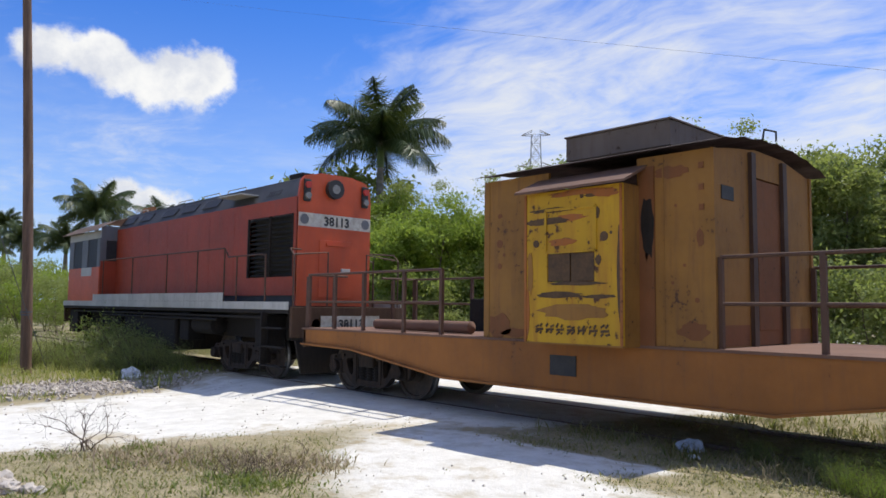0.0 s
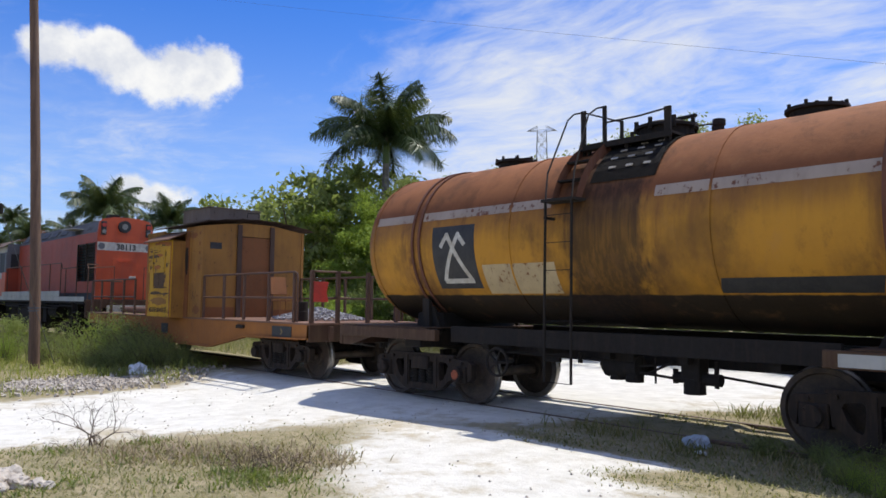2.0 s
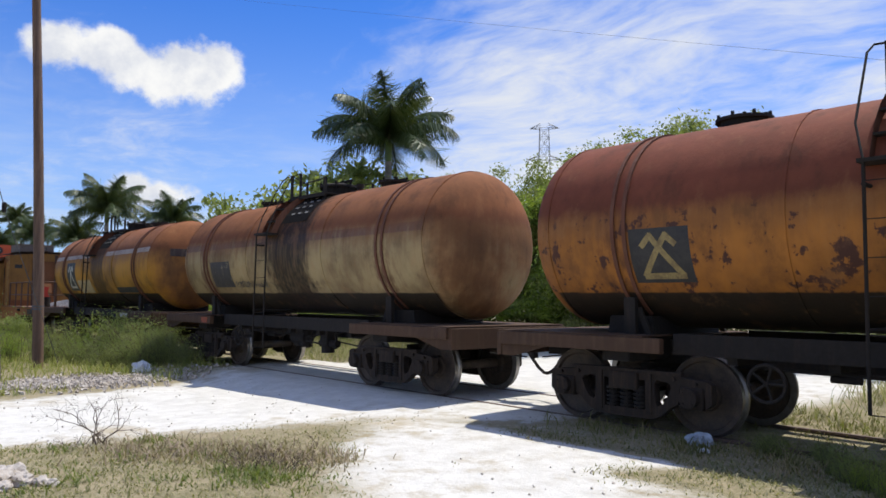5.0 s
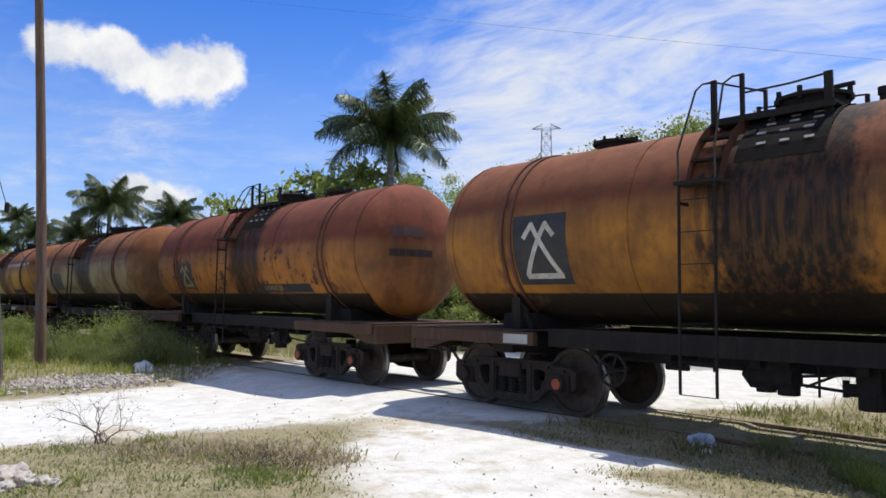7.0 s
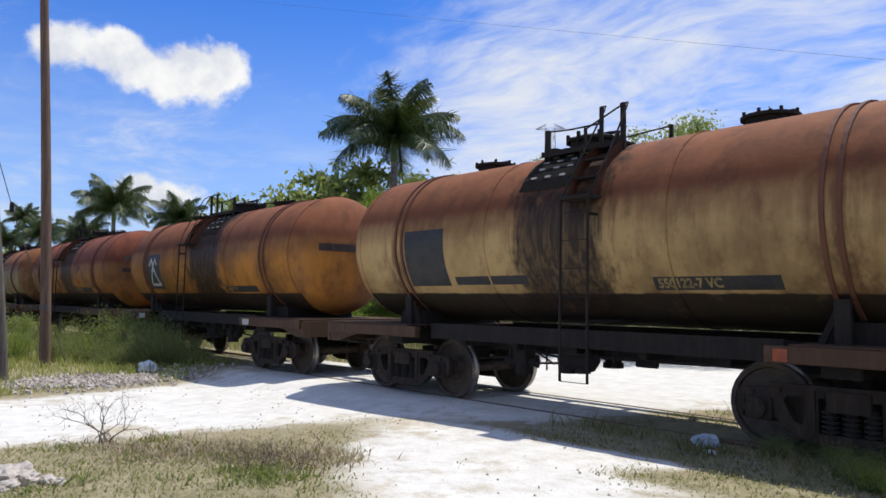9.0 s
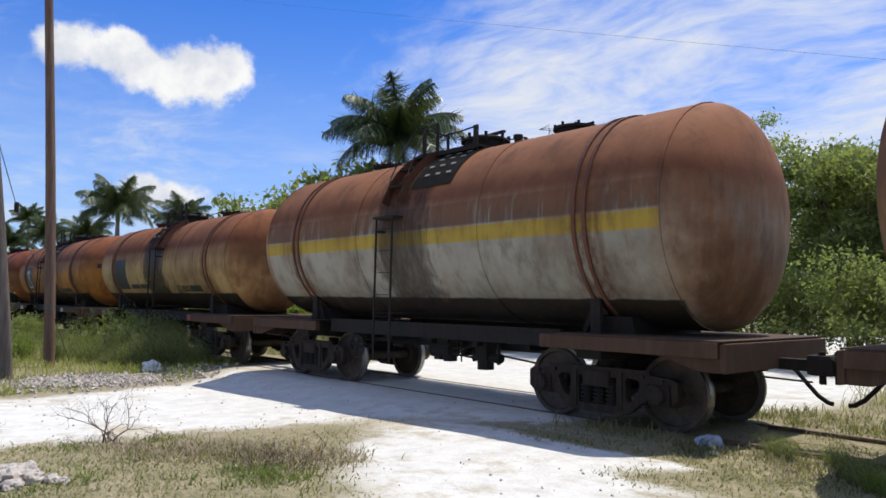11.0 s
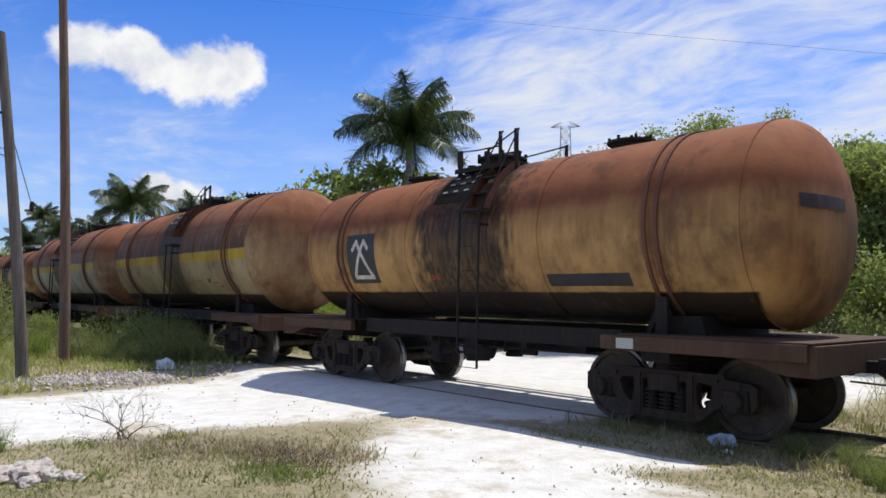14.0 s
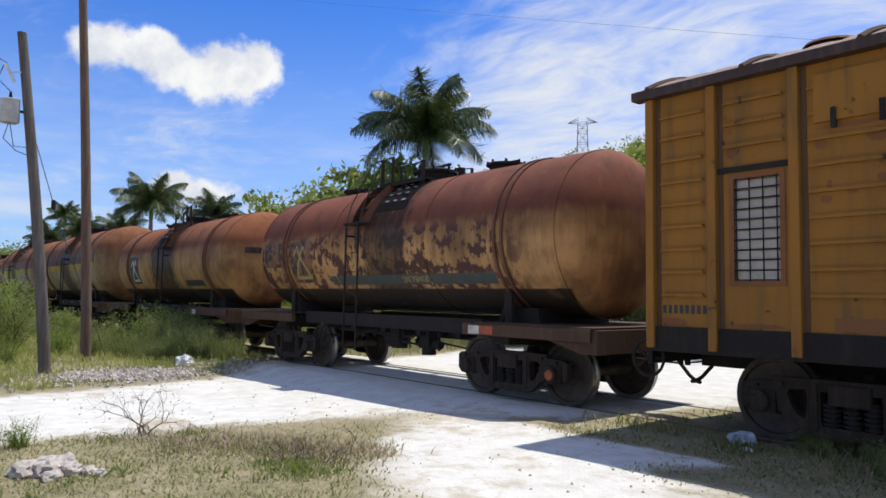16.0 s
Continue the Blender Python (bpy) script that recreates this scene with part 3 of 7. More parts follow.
    rod(bm, (1.42, -0.66, 0.74), (2.7, -0.62, 0.62), 0.016, 6)
    rod(bm, (-1.9, -0.80, 0.86), (-0.2, -0.78, 0.84), 0.022, 6)
    rod(bm, (0.36, -0.78, 0.80), (0.90, -0.78, 0.86), 0.016, 6)
    rod(bm, (0.40, -0.80, 0.72), (0.98, -0.80, 0.68), 0.018, 6)
    rod(bm, (0.48, -0.80, 0.70), (0.86, -0.80, 0.88), 0.016, 6)
    rod(bm, (-0.55, -0.80, 0.78), (-0.55, -0.80, 0.92), 0.035, 8)
    rod(bm, (-1.2, -0.80, 0.80), (-0.9, -0.80, 0.80), 0.04, 8)
    rod(bm, (0.62, -0.80, 0.92), (0.62, -0.80, 0.60), 0.014, 6)
    part("brake_rod", bm, M_IRON, t)
    bm = bmesh.new()
    rod(bm, (-0.02, 0, 1.15), (-0.02, 0, 0.72), 0.12, 14)
    rod(bm, (-0.02, 0, 0.72), (-0.02, 0, 0.64), 0.15, 14)
    part("outlet_valve", bm, M_IRON, t)
    handwheel(t, -1.68, -1.28, 0.74)
    # ladder up the flank
    X0, X1 = -0.62, -0.18
    for x in (X0, X1):
        path = [Vector((x, -1.50, 0.56)), Vector((x, -1.50, 1.2)), Vector((x, -1.48, 2.98))]
        part("ladder_rail", rods(path, 0.019, 8), M_IRON, t)
    for z in (0.56, 0.93, 1.30, 1.67, 2.04, 2.41, 2.78):
        part("rung", rods([(X0, -1.50, z), (X1, -1.50, z)], 0.006, 6), M_IRON, t)
    for z in (1.35, 2.75):
        part("bracket", rods([(X0, -1.5, z), on_shell(X0, z, -0.02)], 0.022, 6), M_IRON, t)
    part("bracket", boxm(X0 - 0.05, X1 + 0.05, -1.52, -1.18, 2.96, 3.0), M_IRON, t)
    # bent side plates and treads over the shoulder
    for x in (X0 + 0.02, X1 - 0.02):
        cheek = bmesh.new()
        rows = []
        for k in range(9):
            a = math.radians(72 - 48 * k / 8)
            rows.append([cheek.verts.new((x, -q * math.sin(a), AXIS + q * math.cos(a))) for q in (RAD - 0.01, RAD + 0.13)])
        for a, b in zip(rows, rows[1:]):
            cheek.faces.new((a[0], a[1], b[1], b[0]))
        bmesh.ops.solidify(cheek, geom=cheek.faces[:], thickness=0.02)
        part("side_plate", cheek, M_RUSTBAND, t)
    for k in range(3):
        a = math.radians(30 + k * 15.0)
        c = Vector(((X0 + X1) / 2, -(RAD + 0.08) * math.sin(a), AXIS + (RAD + 0.08) * math.cos(a)))
        st = bmesh.new()
        bmesh.ops.create_cube(st, size=1.0, matrix=Matrix.Translation(c) @ Matrix.Diagonal((0.38, 0.13, 0.025, 1)))
        part("foot_plate", st, M_IRON, t)
    tray = bmesh.new()
    n = 14
    rows = []
    for k in range(n + 1):
        a = math.radians(-62 + 124 * k / n)
        rows.append([tray.verts.new((x, (RAD + 0.02) * math.sin(a), AXIS + (RAD + 0.02) * math.cos(a))) for x in (-0.12, 0.86)])
    for a, b in zip(rows, rows[1:]):
        tray.faces.new((a[0], a[1], b[1], b[0]))
    bmesh.ops.solidify(tray, geom=tray.faces[:], thickness=0.015)
    part("drip_plate", tray, M_OIL, t, "oil-black curved plate under the filling hatch")
    # small pale plates stand in for the light caught in the drip plate's slots
    for k in range(4):
        for j in range(3):
            a = math.radians(-26 - 8.5 * k)
            q = RAD + 0.024
            m = Matrix.Translation((0.10 + 0.26 * j + 0.05 * (k % 2), q * math.sin(a), AXIS + q * math.cos(a))) @ Matrix.Rotation(-a, 4, "X") @ Matrix.Diagonal((0.10, 0.034, 0.012, 1))
            sl = bmesh.new()
            bmesh.ops.create_cube(sl, size=1.0, matrix=m)
            part("grip_plate", sl, M_SLOT_LIGHT, t, "small pale plate for light in a slot")
    wk = bmesh.new()
    box(wk, -0.58, 0.82, -0.68, -0.30, CROWN - 0.06, CROWN - 0.025)
    box(wk, -0.58, 0.82, -0.70, -0.68, CROWN - 0.10, CROWN - 0.02)
    for x in (-0.5, 0.12, 0.74):
        bar(wk, (x, -0.64, CROWN - 0.30), (x, -0.64, CROWN - 0.05), 0.05, 0.04)
    part("walkway", wk, M_IRON, t)
    dome = bmesh.new()
    hx = 0.34
    rod(dome, (hx, 0, CROWN - 0.05), (hx, 0, CROWN + 0.16), 0.38, 24)
    rod(dome, (hx, 0, CROWN + 0.16), (hx, 0, CROWN + 0.20), 0.44, 24)
    rod(dome, (hx, 0, CROWN + 0.20), (hx, 0, CROWN + 0.25), 0.40, 24, 0.30)
    for k in range(8):
        a = math.pi * k / 4
        rod(dome, (hx + 0.41 * math.cos(a), 0.41 * math.sin(a), CROWN + 0.12), (hx + 0.41 * math.cos(a), 0.41 * math.sin(a), CROWN + 0.28), 0.03, 6)
    bar(dome, (hx - 0.44, 0, CROWN + 0.27), (hx + 0.46, 0, CROWN + 0.30), 0.04, 0.06)
    part("filling_hatch", dome, M_IRON, t)
    vp = rod(bmesh.new(), (1.12, 0, CROWN - 0.02), (1.12, 0, CROWN + 0.13), 0.075, 12, 0.06)
    rod(vp, (1.12, 0, CROWN + 0.10), (1.12, 0, CROWN + 0.18), 0.085, 12)
    part("vent_pipe", vp, M_IRON, t)
    hatch(t, -2.45)
    hatch(t, 2.35)
    # rails round the walkway
    for x, y, z0, z1, w in ((-0.60, -0.64, 0.28, 0.49, 0.035), (-0.24, -0.64, 0.08, 0.50, 0.025), (0.04, -0.64, 0.08, 0.24, 0.018), (0.74, -0.64, 0.25, 0.31, 0.045), (-0.60, 0.62, 0.25, 0.40, 0.025), (0.74, 0.62, 0.25, 0.30, 0.025)):
        part("rail_post", boxm(x - w, x + w, y - 0.02, y + 0.02, CROWN - z0, CROWN + z1), M_IRON, t)
    part("guard_rail", rods([(X0, -1.48, 2.98), on_shell(X0 - 0.12, 3.40, 0.22), (-0.76, -0.80, CROWN + 0.36), (-0.72, -0.70, CROWN + 0.46), (-0.60, -0.64, CROWN + 0.47)], 0.013, 6), M_IRON, t)
    part("guard_rail", rods([(X1, -1.48, 2.98), on_shell(X1 - 0.10, 3.40, 0.22), (-0.40, -0.80, CROWN + 0.38), (-0.34, -0.68, CROWN + 0.48), (-0.24, -0.64, CROWN + 0.49)], 0.013, 6), M_IRON, t)
    part("guard_rail", rods([(-0.60, -0.64, CROWN + 0.47), (-0.24, -0.64, CROWN + 0.33), (0.04, -0.64, CROWN + 0.22)], 0.013, 6), M_IRON, t)
    part("guard_rail", rods([(-0.20, -0.64, CROWN + 0.26), (0.30, -0.64, CROWN + 0.26), (0.74, -0.64, CROWN + 0.29)], 0.013, 6), M_IRON, t)
    part("guard_rail", rods([(-0.60, 0.62, CROWN + 0.38), (0.74, 0.62, CROWN + 0.30)], 0.013, 6), M_IRON, t)
    return t


def repaint(t, coat):
    for o in t.children:
        if o.name.startswith(("tank_shell", "weld_seam")):
            o.material_slots[0].link = "OBJECT"
            o.material_slots[0].material = coat


def emblem(t, x0=-3.38, x1=-2.42, z0=1.86, z1=2.88, ink=None, ground=None, faded=False):
    """A dark panel with two crossing strokes on a triangle."""
    part("painted_panel", shell_patch(x0, x1, z0, z1, 0.006), ground or M_BLACK, t, "dark painted panel")
    bm = bmesh.new()
    w, h = x1 - x0, z1 - z0

    def p(u, v):
        return (x0 + u * w, z0 + v * h)
    s = 0.075
    for a, b in ((p(0.20, 0.14), p(0.62, 0.86)), (p(0.82, 0.14), p(0.36, 0.86)), (p(0.20, 0.12), p(0.84, 0.12)), (p(0.36, 0.86), p(0.22, 0.68)), (p(0.62, 0.86), p(0.76, 0.70))):
        stroke(bm, a, b, s)
    part("painted_sign", bm, ink or M_WHITE, t, "white brushed triangle with crossing strokes")


def flank_word(t, word, x, z, size, ink, name="lettering"):
    bm = letters(word, size)
    for v in bm.verts:
        v.co = on_shell(x + v.co.x, z + v.co.y, 0.011)
    part(name, bm, ink, t)


def flank_bars(t, x, z, n, w, h, ink):
    """Unreadable figures, as short bars."""
    bm = bmesh.new()
    r = random.Random(n * 17 + int(x * 100))
    for k in range(n):
        u = x + k * w * 1.5
        for j in range(3):
            a = (u + r.choice((0.0, 0.5, 1.0)) * w, z + r.choice((0.0, 0.5, 1.0)) * h)
            b = (u + r.choice((0.0, 1.0)) * w, z + r.choice((0.0, 1.0)) * h)
            if abs(a[0] - b[0]) + abs(a[1] - b[1]) > 0.02:
                stroke(bm, a, b, w * 0.32)
        stroke(bm, (u, z), (u, z + h), w * 0.3)
    return part("worn_figures", bm, ink, t)


OLD_YELLOW = (0.44, 0.22, 0.045)
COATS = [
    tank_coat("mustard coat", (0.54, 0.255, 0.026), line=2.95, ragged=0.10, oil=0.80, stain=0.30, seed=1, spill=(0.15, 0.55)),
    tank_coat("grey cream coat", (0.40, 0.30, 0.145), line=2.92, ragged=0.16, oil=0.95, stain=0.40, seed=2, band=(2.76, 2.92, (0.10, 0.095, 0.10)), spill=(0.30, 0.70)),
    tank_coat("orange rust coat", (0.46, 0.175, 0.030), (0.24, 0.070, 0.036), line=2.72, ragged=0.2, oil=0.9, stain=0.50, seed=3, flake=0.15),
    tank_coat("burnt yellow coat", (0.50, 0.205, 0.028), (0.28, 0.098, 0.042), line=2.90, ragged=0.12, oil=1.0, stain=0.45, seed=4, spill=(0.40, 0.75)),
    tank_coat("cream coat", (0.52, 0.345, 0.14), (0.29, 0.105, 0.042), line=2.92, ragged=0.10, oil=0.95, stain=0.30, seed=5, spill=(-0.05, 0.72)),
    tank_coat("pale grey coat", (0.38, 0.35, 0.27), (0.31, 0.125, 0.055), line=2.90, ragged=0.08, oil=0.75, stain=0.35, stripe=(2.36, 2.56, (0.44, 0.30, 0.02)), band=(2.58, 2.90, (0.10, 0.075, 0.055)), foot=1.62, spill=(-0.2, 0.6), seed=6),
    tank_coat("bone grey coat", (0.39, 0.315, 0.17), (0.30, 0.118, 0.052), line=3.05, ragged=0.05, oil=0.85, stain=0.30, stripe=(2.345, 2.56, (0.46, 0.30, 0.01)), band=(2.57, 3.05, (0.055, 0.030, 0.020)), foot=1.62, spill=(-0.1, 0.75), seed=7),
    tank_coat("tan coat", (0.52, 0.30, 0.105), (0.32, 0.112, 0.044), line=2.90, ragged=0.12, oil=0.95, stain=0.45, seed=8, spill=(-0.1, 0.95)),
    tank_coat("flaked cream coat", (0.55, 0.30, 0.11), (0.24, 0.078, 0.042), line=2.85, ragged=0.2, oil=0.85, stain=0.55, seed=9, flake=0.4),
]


# ---- the wagons in their order ----
PITCH = 11.953
LABELS = [
    "rusty mustard-yellow tank wagon with a triangle sign panel",
    "grimy grey-cream tank wagon with a faded dark panel",
    "orange tank wagon with a dark red rusty crown and patched end",
    "burnt yellow tank wagon with a bold triangle sign",
    "cream tank wagon with blank dark panel and numbered band",
    "pale grey tank wagon with a thin yellow stripe",
    "bone grey rusty tank wagon with a long yellow stripe",
    "tan rusty tank wagon with a triangle sign",
    "flaking cream and rust tank wagon with peeled sign",
]
SLACK = [0.0, 0.0, 0.0, 0.0, -0.06, -0.08, 0.10, 0.14, 0.0]
TURNED = (4, 6, 7)  # wagons that stand the other way round
FAT = Matrix.Translation((0, 0, 2.76)) @ Matrix.Diagonal((1.02, 1.157, 1.157, 1)) @ Matrix.Translation((0, 0, -AXIS))
wagons = [tank_wagon(COATS[0])]
for k in range(1, 9):
    w = copy_thing(wagons[0], pose(0, 0, 0))
    repaint(w, COATS[k])
    wagons.append(w)
for k, w in enumerate(wagons):
    w["label"] = LABELS[k]
    if k in TURNED:
        for o in w.children:
            if o.name.startswith(("ladder_rail", "rung", "bracket", "side_plate", "foot_plate", "drip_plate", "grip_plate", "walkway", "filling_hatch", "vent_pipe", "rail_post", "guard_rail", "brake_cylinder", "air_valve", "brake_rod", "handwheel")):
                o.matrix_basis = Matrix.Diagonal((-1, -1 if o.name.startswith("handwheel") else 1, 1, 1))
    if k in (5, 6):  # a fatter kind of tank
        for o in w.children:
            if o.name.startswith(("tank_shell", "strap", "weld_seam")):
                o.matrix_basis = FAT
            elif o.name.startswith(("side_plate", "foot_plate", "drip_plate", "grip_plate")):
                o.matrix_basis = FAT @ o.matrix_basis
            elif o.name.startswith(("hatch", "walkway", "filling_hatch", "rail_post", "guard_rail", "vent_pipe")):
                o.matrix_basis = Matrix.Translation((0, 0, 4.27 - CROWN)) @ o.matrix_basis
            elif o.name.startswith(("ladder_rail", "rung", "bracket")):
                o.matrix_basis = Matrix.Translation((0, -0.20, 0.02)) @ o.matrix_basis
    ROLLING.append((w, k * PITCH + SLACK[k]))

# markings, wagon by wagon
M_PRIMER = worn("pale primer", (0.40, 0.31, 0.24), (0.21, 0.075, 0.035), wear=0.66, scale=0.7)
M_SCUFF = worn("scuffed cream paint", (0.56, 0.42, 0.22), (0.30, 0.12, 0.03), wear=0.62, scale=0.9)
M_FADED = worn("faded black figures", (0.05, 0.045, 0.045), (0.30, 0.25, 0.17), wear=0.50, scale=0.7, streak=1.0)
w = wagons[0]
emblem(w, -3.10, -2.15, 1.82, 2.80)
part("paint_patch", shell_patch(-2.04, -0.66, 1.74, 2.17, 0.007), M_SCUFF, w, "scuffed cream paint patch")
part("painted_panel", shell_patch(1.62, 3.30, 1.74, 1.91, 0.007, 0.05), M_BLACK, w)
for x0, x1 in ((-4.6, -3.62), (-3.38, -0.7), (0.9, 3.38), (3.62, 4.6)):
    part("primer_band", shell_patch(x0, x1, 2.92, 3.06, 0.005), M_PRIMER, w, "peeling pale primer band")
w = wagons[1]
part("painted_panel", shell_patch(-3.25, -2.25, 1.86, 2.46, 0.006), M_FADED, w, "scratched dark panel")
flank_bars(w, -2.12, 1.86, 15, 0.065, 0.12, M_FADED)
w = wagons[2]
emblem(w, -3.36, -2.55, 1.84, 2.50, M_YELLOWED)
part("painted_panel", shell_patch(0.8, 2.9, 1.74, 1.92, 0.007), M_BLACK, w)
flank_bars(w, 1.0, 1.79, 9, 0.06, 0.09, M_YELLOWED)
w = wagons[3]
emblem(w, -3.36, -2.40, 1.84, 2.82)
part("painted_panel", shell_patch(1.43, 2.98, 1.75, 1.89, 0.007), M_BLACK, w)
flank_bars(w, 1.5, 1.79, 7, 0.05, 0.07, M_YELLOWED)
w = wagons[4]
part("painted_panel", shell_patch(-3.34, -2.36, 1.84, 2.76, 0.006), M_BLACK, w, "blank dark panel")
part("painted_panel", shell_patch(-2.22, -0.70, 1.85, 1.98, 0.006), M_BLACK, w)
part("painted_panel", shell_patch(1.34, 2.92, 1.76, 1.92, 0.006), M_BLACK, w)
flank_word(w, "550122-7 VC", 1.40, 1.79, 0.155, M_YELLOWED)
w = wagons[6]
for o in (flank_bars(w, 2.25, 1.89, 1, 0.13, 0.07, M_BLACK), flank_bars(w, 1.5, 1.90, 3, 0.07, 0.02, M_ORANGE), flank_bars(w, 2.5, 1.86, 3, 0.07, 0.02, M_ORANGE), flank_bars(w, 2.75, 1.78, 2, 0.09, 0.02, M_ORANGE)):
    o.matrix_basis = FAT
w = wagons[7]
emblem(w, -3.27, -2.36, 1.88, 2.80)
part("painted_panel", shell_patch(1.70, 3.10, 1.80, 1.97, 0.007), M_BLACK, w)
flank_bars(w, -0.9, 1.92, 4, 0.05, 0.09, M_ORANGE)
w = wagons[8]
M_PEELED = worn("flaked black panel", (0.026, 0.018, 0.014), (0.30, 0.13, 0.05), wear=0.66, scale=0.6, dirt=0.6, dust=(0.075, 0.032, 0.018), streak=1.0)
emblem(w, -3.28, -2.32, 1.85, 2.76, worn("peeled yellow strokes", (0.34, 0.24, 0.09), (0.045, 0.026, 0.017), wear=0.72, scale=0.7), M_PEELED)
part("painted_panel", shell_patch(-4.55, -3.66, 2.20, 2.76, 0.006), M_PEELED, w, "peeling black paint")
part("painted_panel", shell_patch(-1.7, 3.3, 1.80, 1.98, 0.006), worn("green black paint", (0.05, 0.06, 0.05), wear=0.5), w)
flank_bars(w, 0.8, 1.84, 8, 0.07, 0.10, M_YELLOWED)

# ---- caboose: a flat wagon with a yellow cabin ----
M_OCHRE = worn("ochre paint", (0.32, 0.150, 0.028), (0.12, 0.052, 0.024), wear=0.53, rough=0.72, dirt=0.7, dust=(0.18, 0.082, 0.026))
M_SILL = worn("orange brown girder paint", (0.34, 0.125, 0.022), (0.12, 0.045, 0.02), wear=0.48, rough=0.72, dirt=0.6, dust=(0.20, 0.085, 0.03))
M_BRIGHT = worn("bright yellow paint", (0.60, 0.335, 0.008), (0.14, 0.055, 0.02), wear=0.585, rough=0.65, scale=0.6, dirt=0.85, dust=(0.36, 0.135, 0.015))
M_DOOR = worn("red brown door paint", (0.23, 0.085, 0.026), (0.09, 0.045, 0.024), wear=0.5, rough=0.78, dirt=0.5, dust=(0.16, 0.08, 0.03))
M_DECK = worn("dusty deck plate", (0.19, 0.10, 0.065), (0.10, 0.055, 0.04), wear=0.5, rough=0.85)
M_PIPE = worn("brown pipe rail", (0.10, 0.048, 0.028), (0.05, 0.026, 0.018), wear=0.4, rough=0.7, scale=3.0)
M_TIN = worn("brown-grey roof box", (0.19, 0.145, 0.115), (0.09, 0.05, 0.03), wear=0.55, rough=0.85, dirt=0.5, dust=(0.13, 0.085, 0.055))
M_RED = plain("faded red board", (0.55, 0.045, 0.03), (0.36, 0.04, 0.03), 4.0, 0.65)
M_RUSTY = worn("orange rust paint", (0.40, 0.13, 0.025), (0.15, 0.055, 0.02), wear=0.55, rough=0.75)
M_TAR = plain("tarred roof felt", (0.045, 0.030, 0.026), (0.09, 0.06, 0.05), 5.0, 0.9)
M_PANE = plain("dusty brown shutter", (0.125, 0.068, 0.028), (0.06, 0.034, 0.017), 5.0, 0.78)


def blotch(parent, x, z, rx, rz, y, mat, seed, name="rust_patch"):
    """An irregular patch of bare or stained metal on a wall that faces -y."""
    r = random.Random(seed)
    n, bm = 18, bmesh.new()
    size = [r.uniform(0.7, 1.05) for k in range(n)]
    ring = [(x + rx * math.cos(2 * math.pi * k / n) * q, z + rz * math.sin(2 * math.pi * k / n) * q) for k, q in enumerate(size)]
    mid = bm.verts.new((x, y - 0.005, z))
    top = [bm.verts.new((u, y - 0.005, v)) for u, v in ring]
    low = [bm.verts.new((u, y + 0.003, v)) for u, v in ring]
    for k in range(n):
        j = (k + 1) % n
        bm.faces.new((mid, top[k], top[j]))
        bm.faces.new((top[k], low[k], low[j], top[j]))
    return part(name, bm, mat, parent)


def rail_line(parent, xs, y, z0, z1, mid, r=0.022, mat=None):
    for x in xs:
        part("post", boxm(x - 0.03, x + 0.03, y - 0.025, y + 0.025, z0 - 0.14, z1), mat or M_PIPE, parent)
    for z in (mid, z1):
        part("rail", rods([(xs[0], y, z), (xs[-1], y, z)], r), mat or M_PIPE, parent)


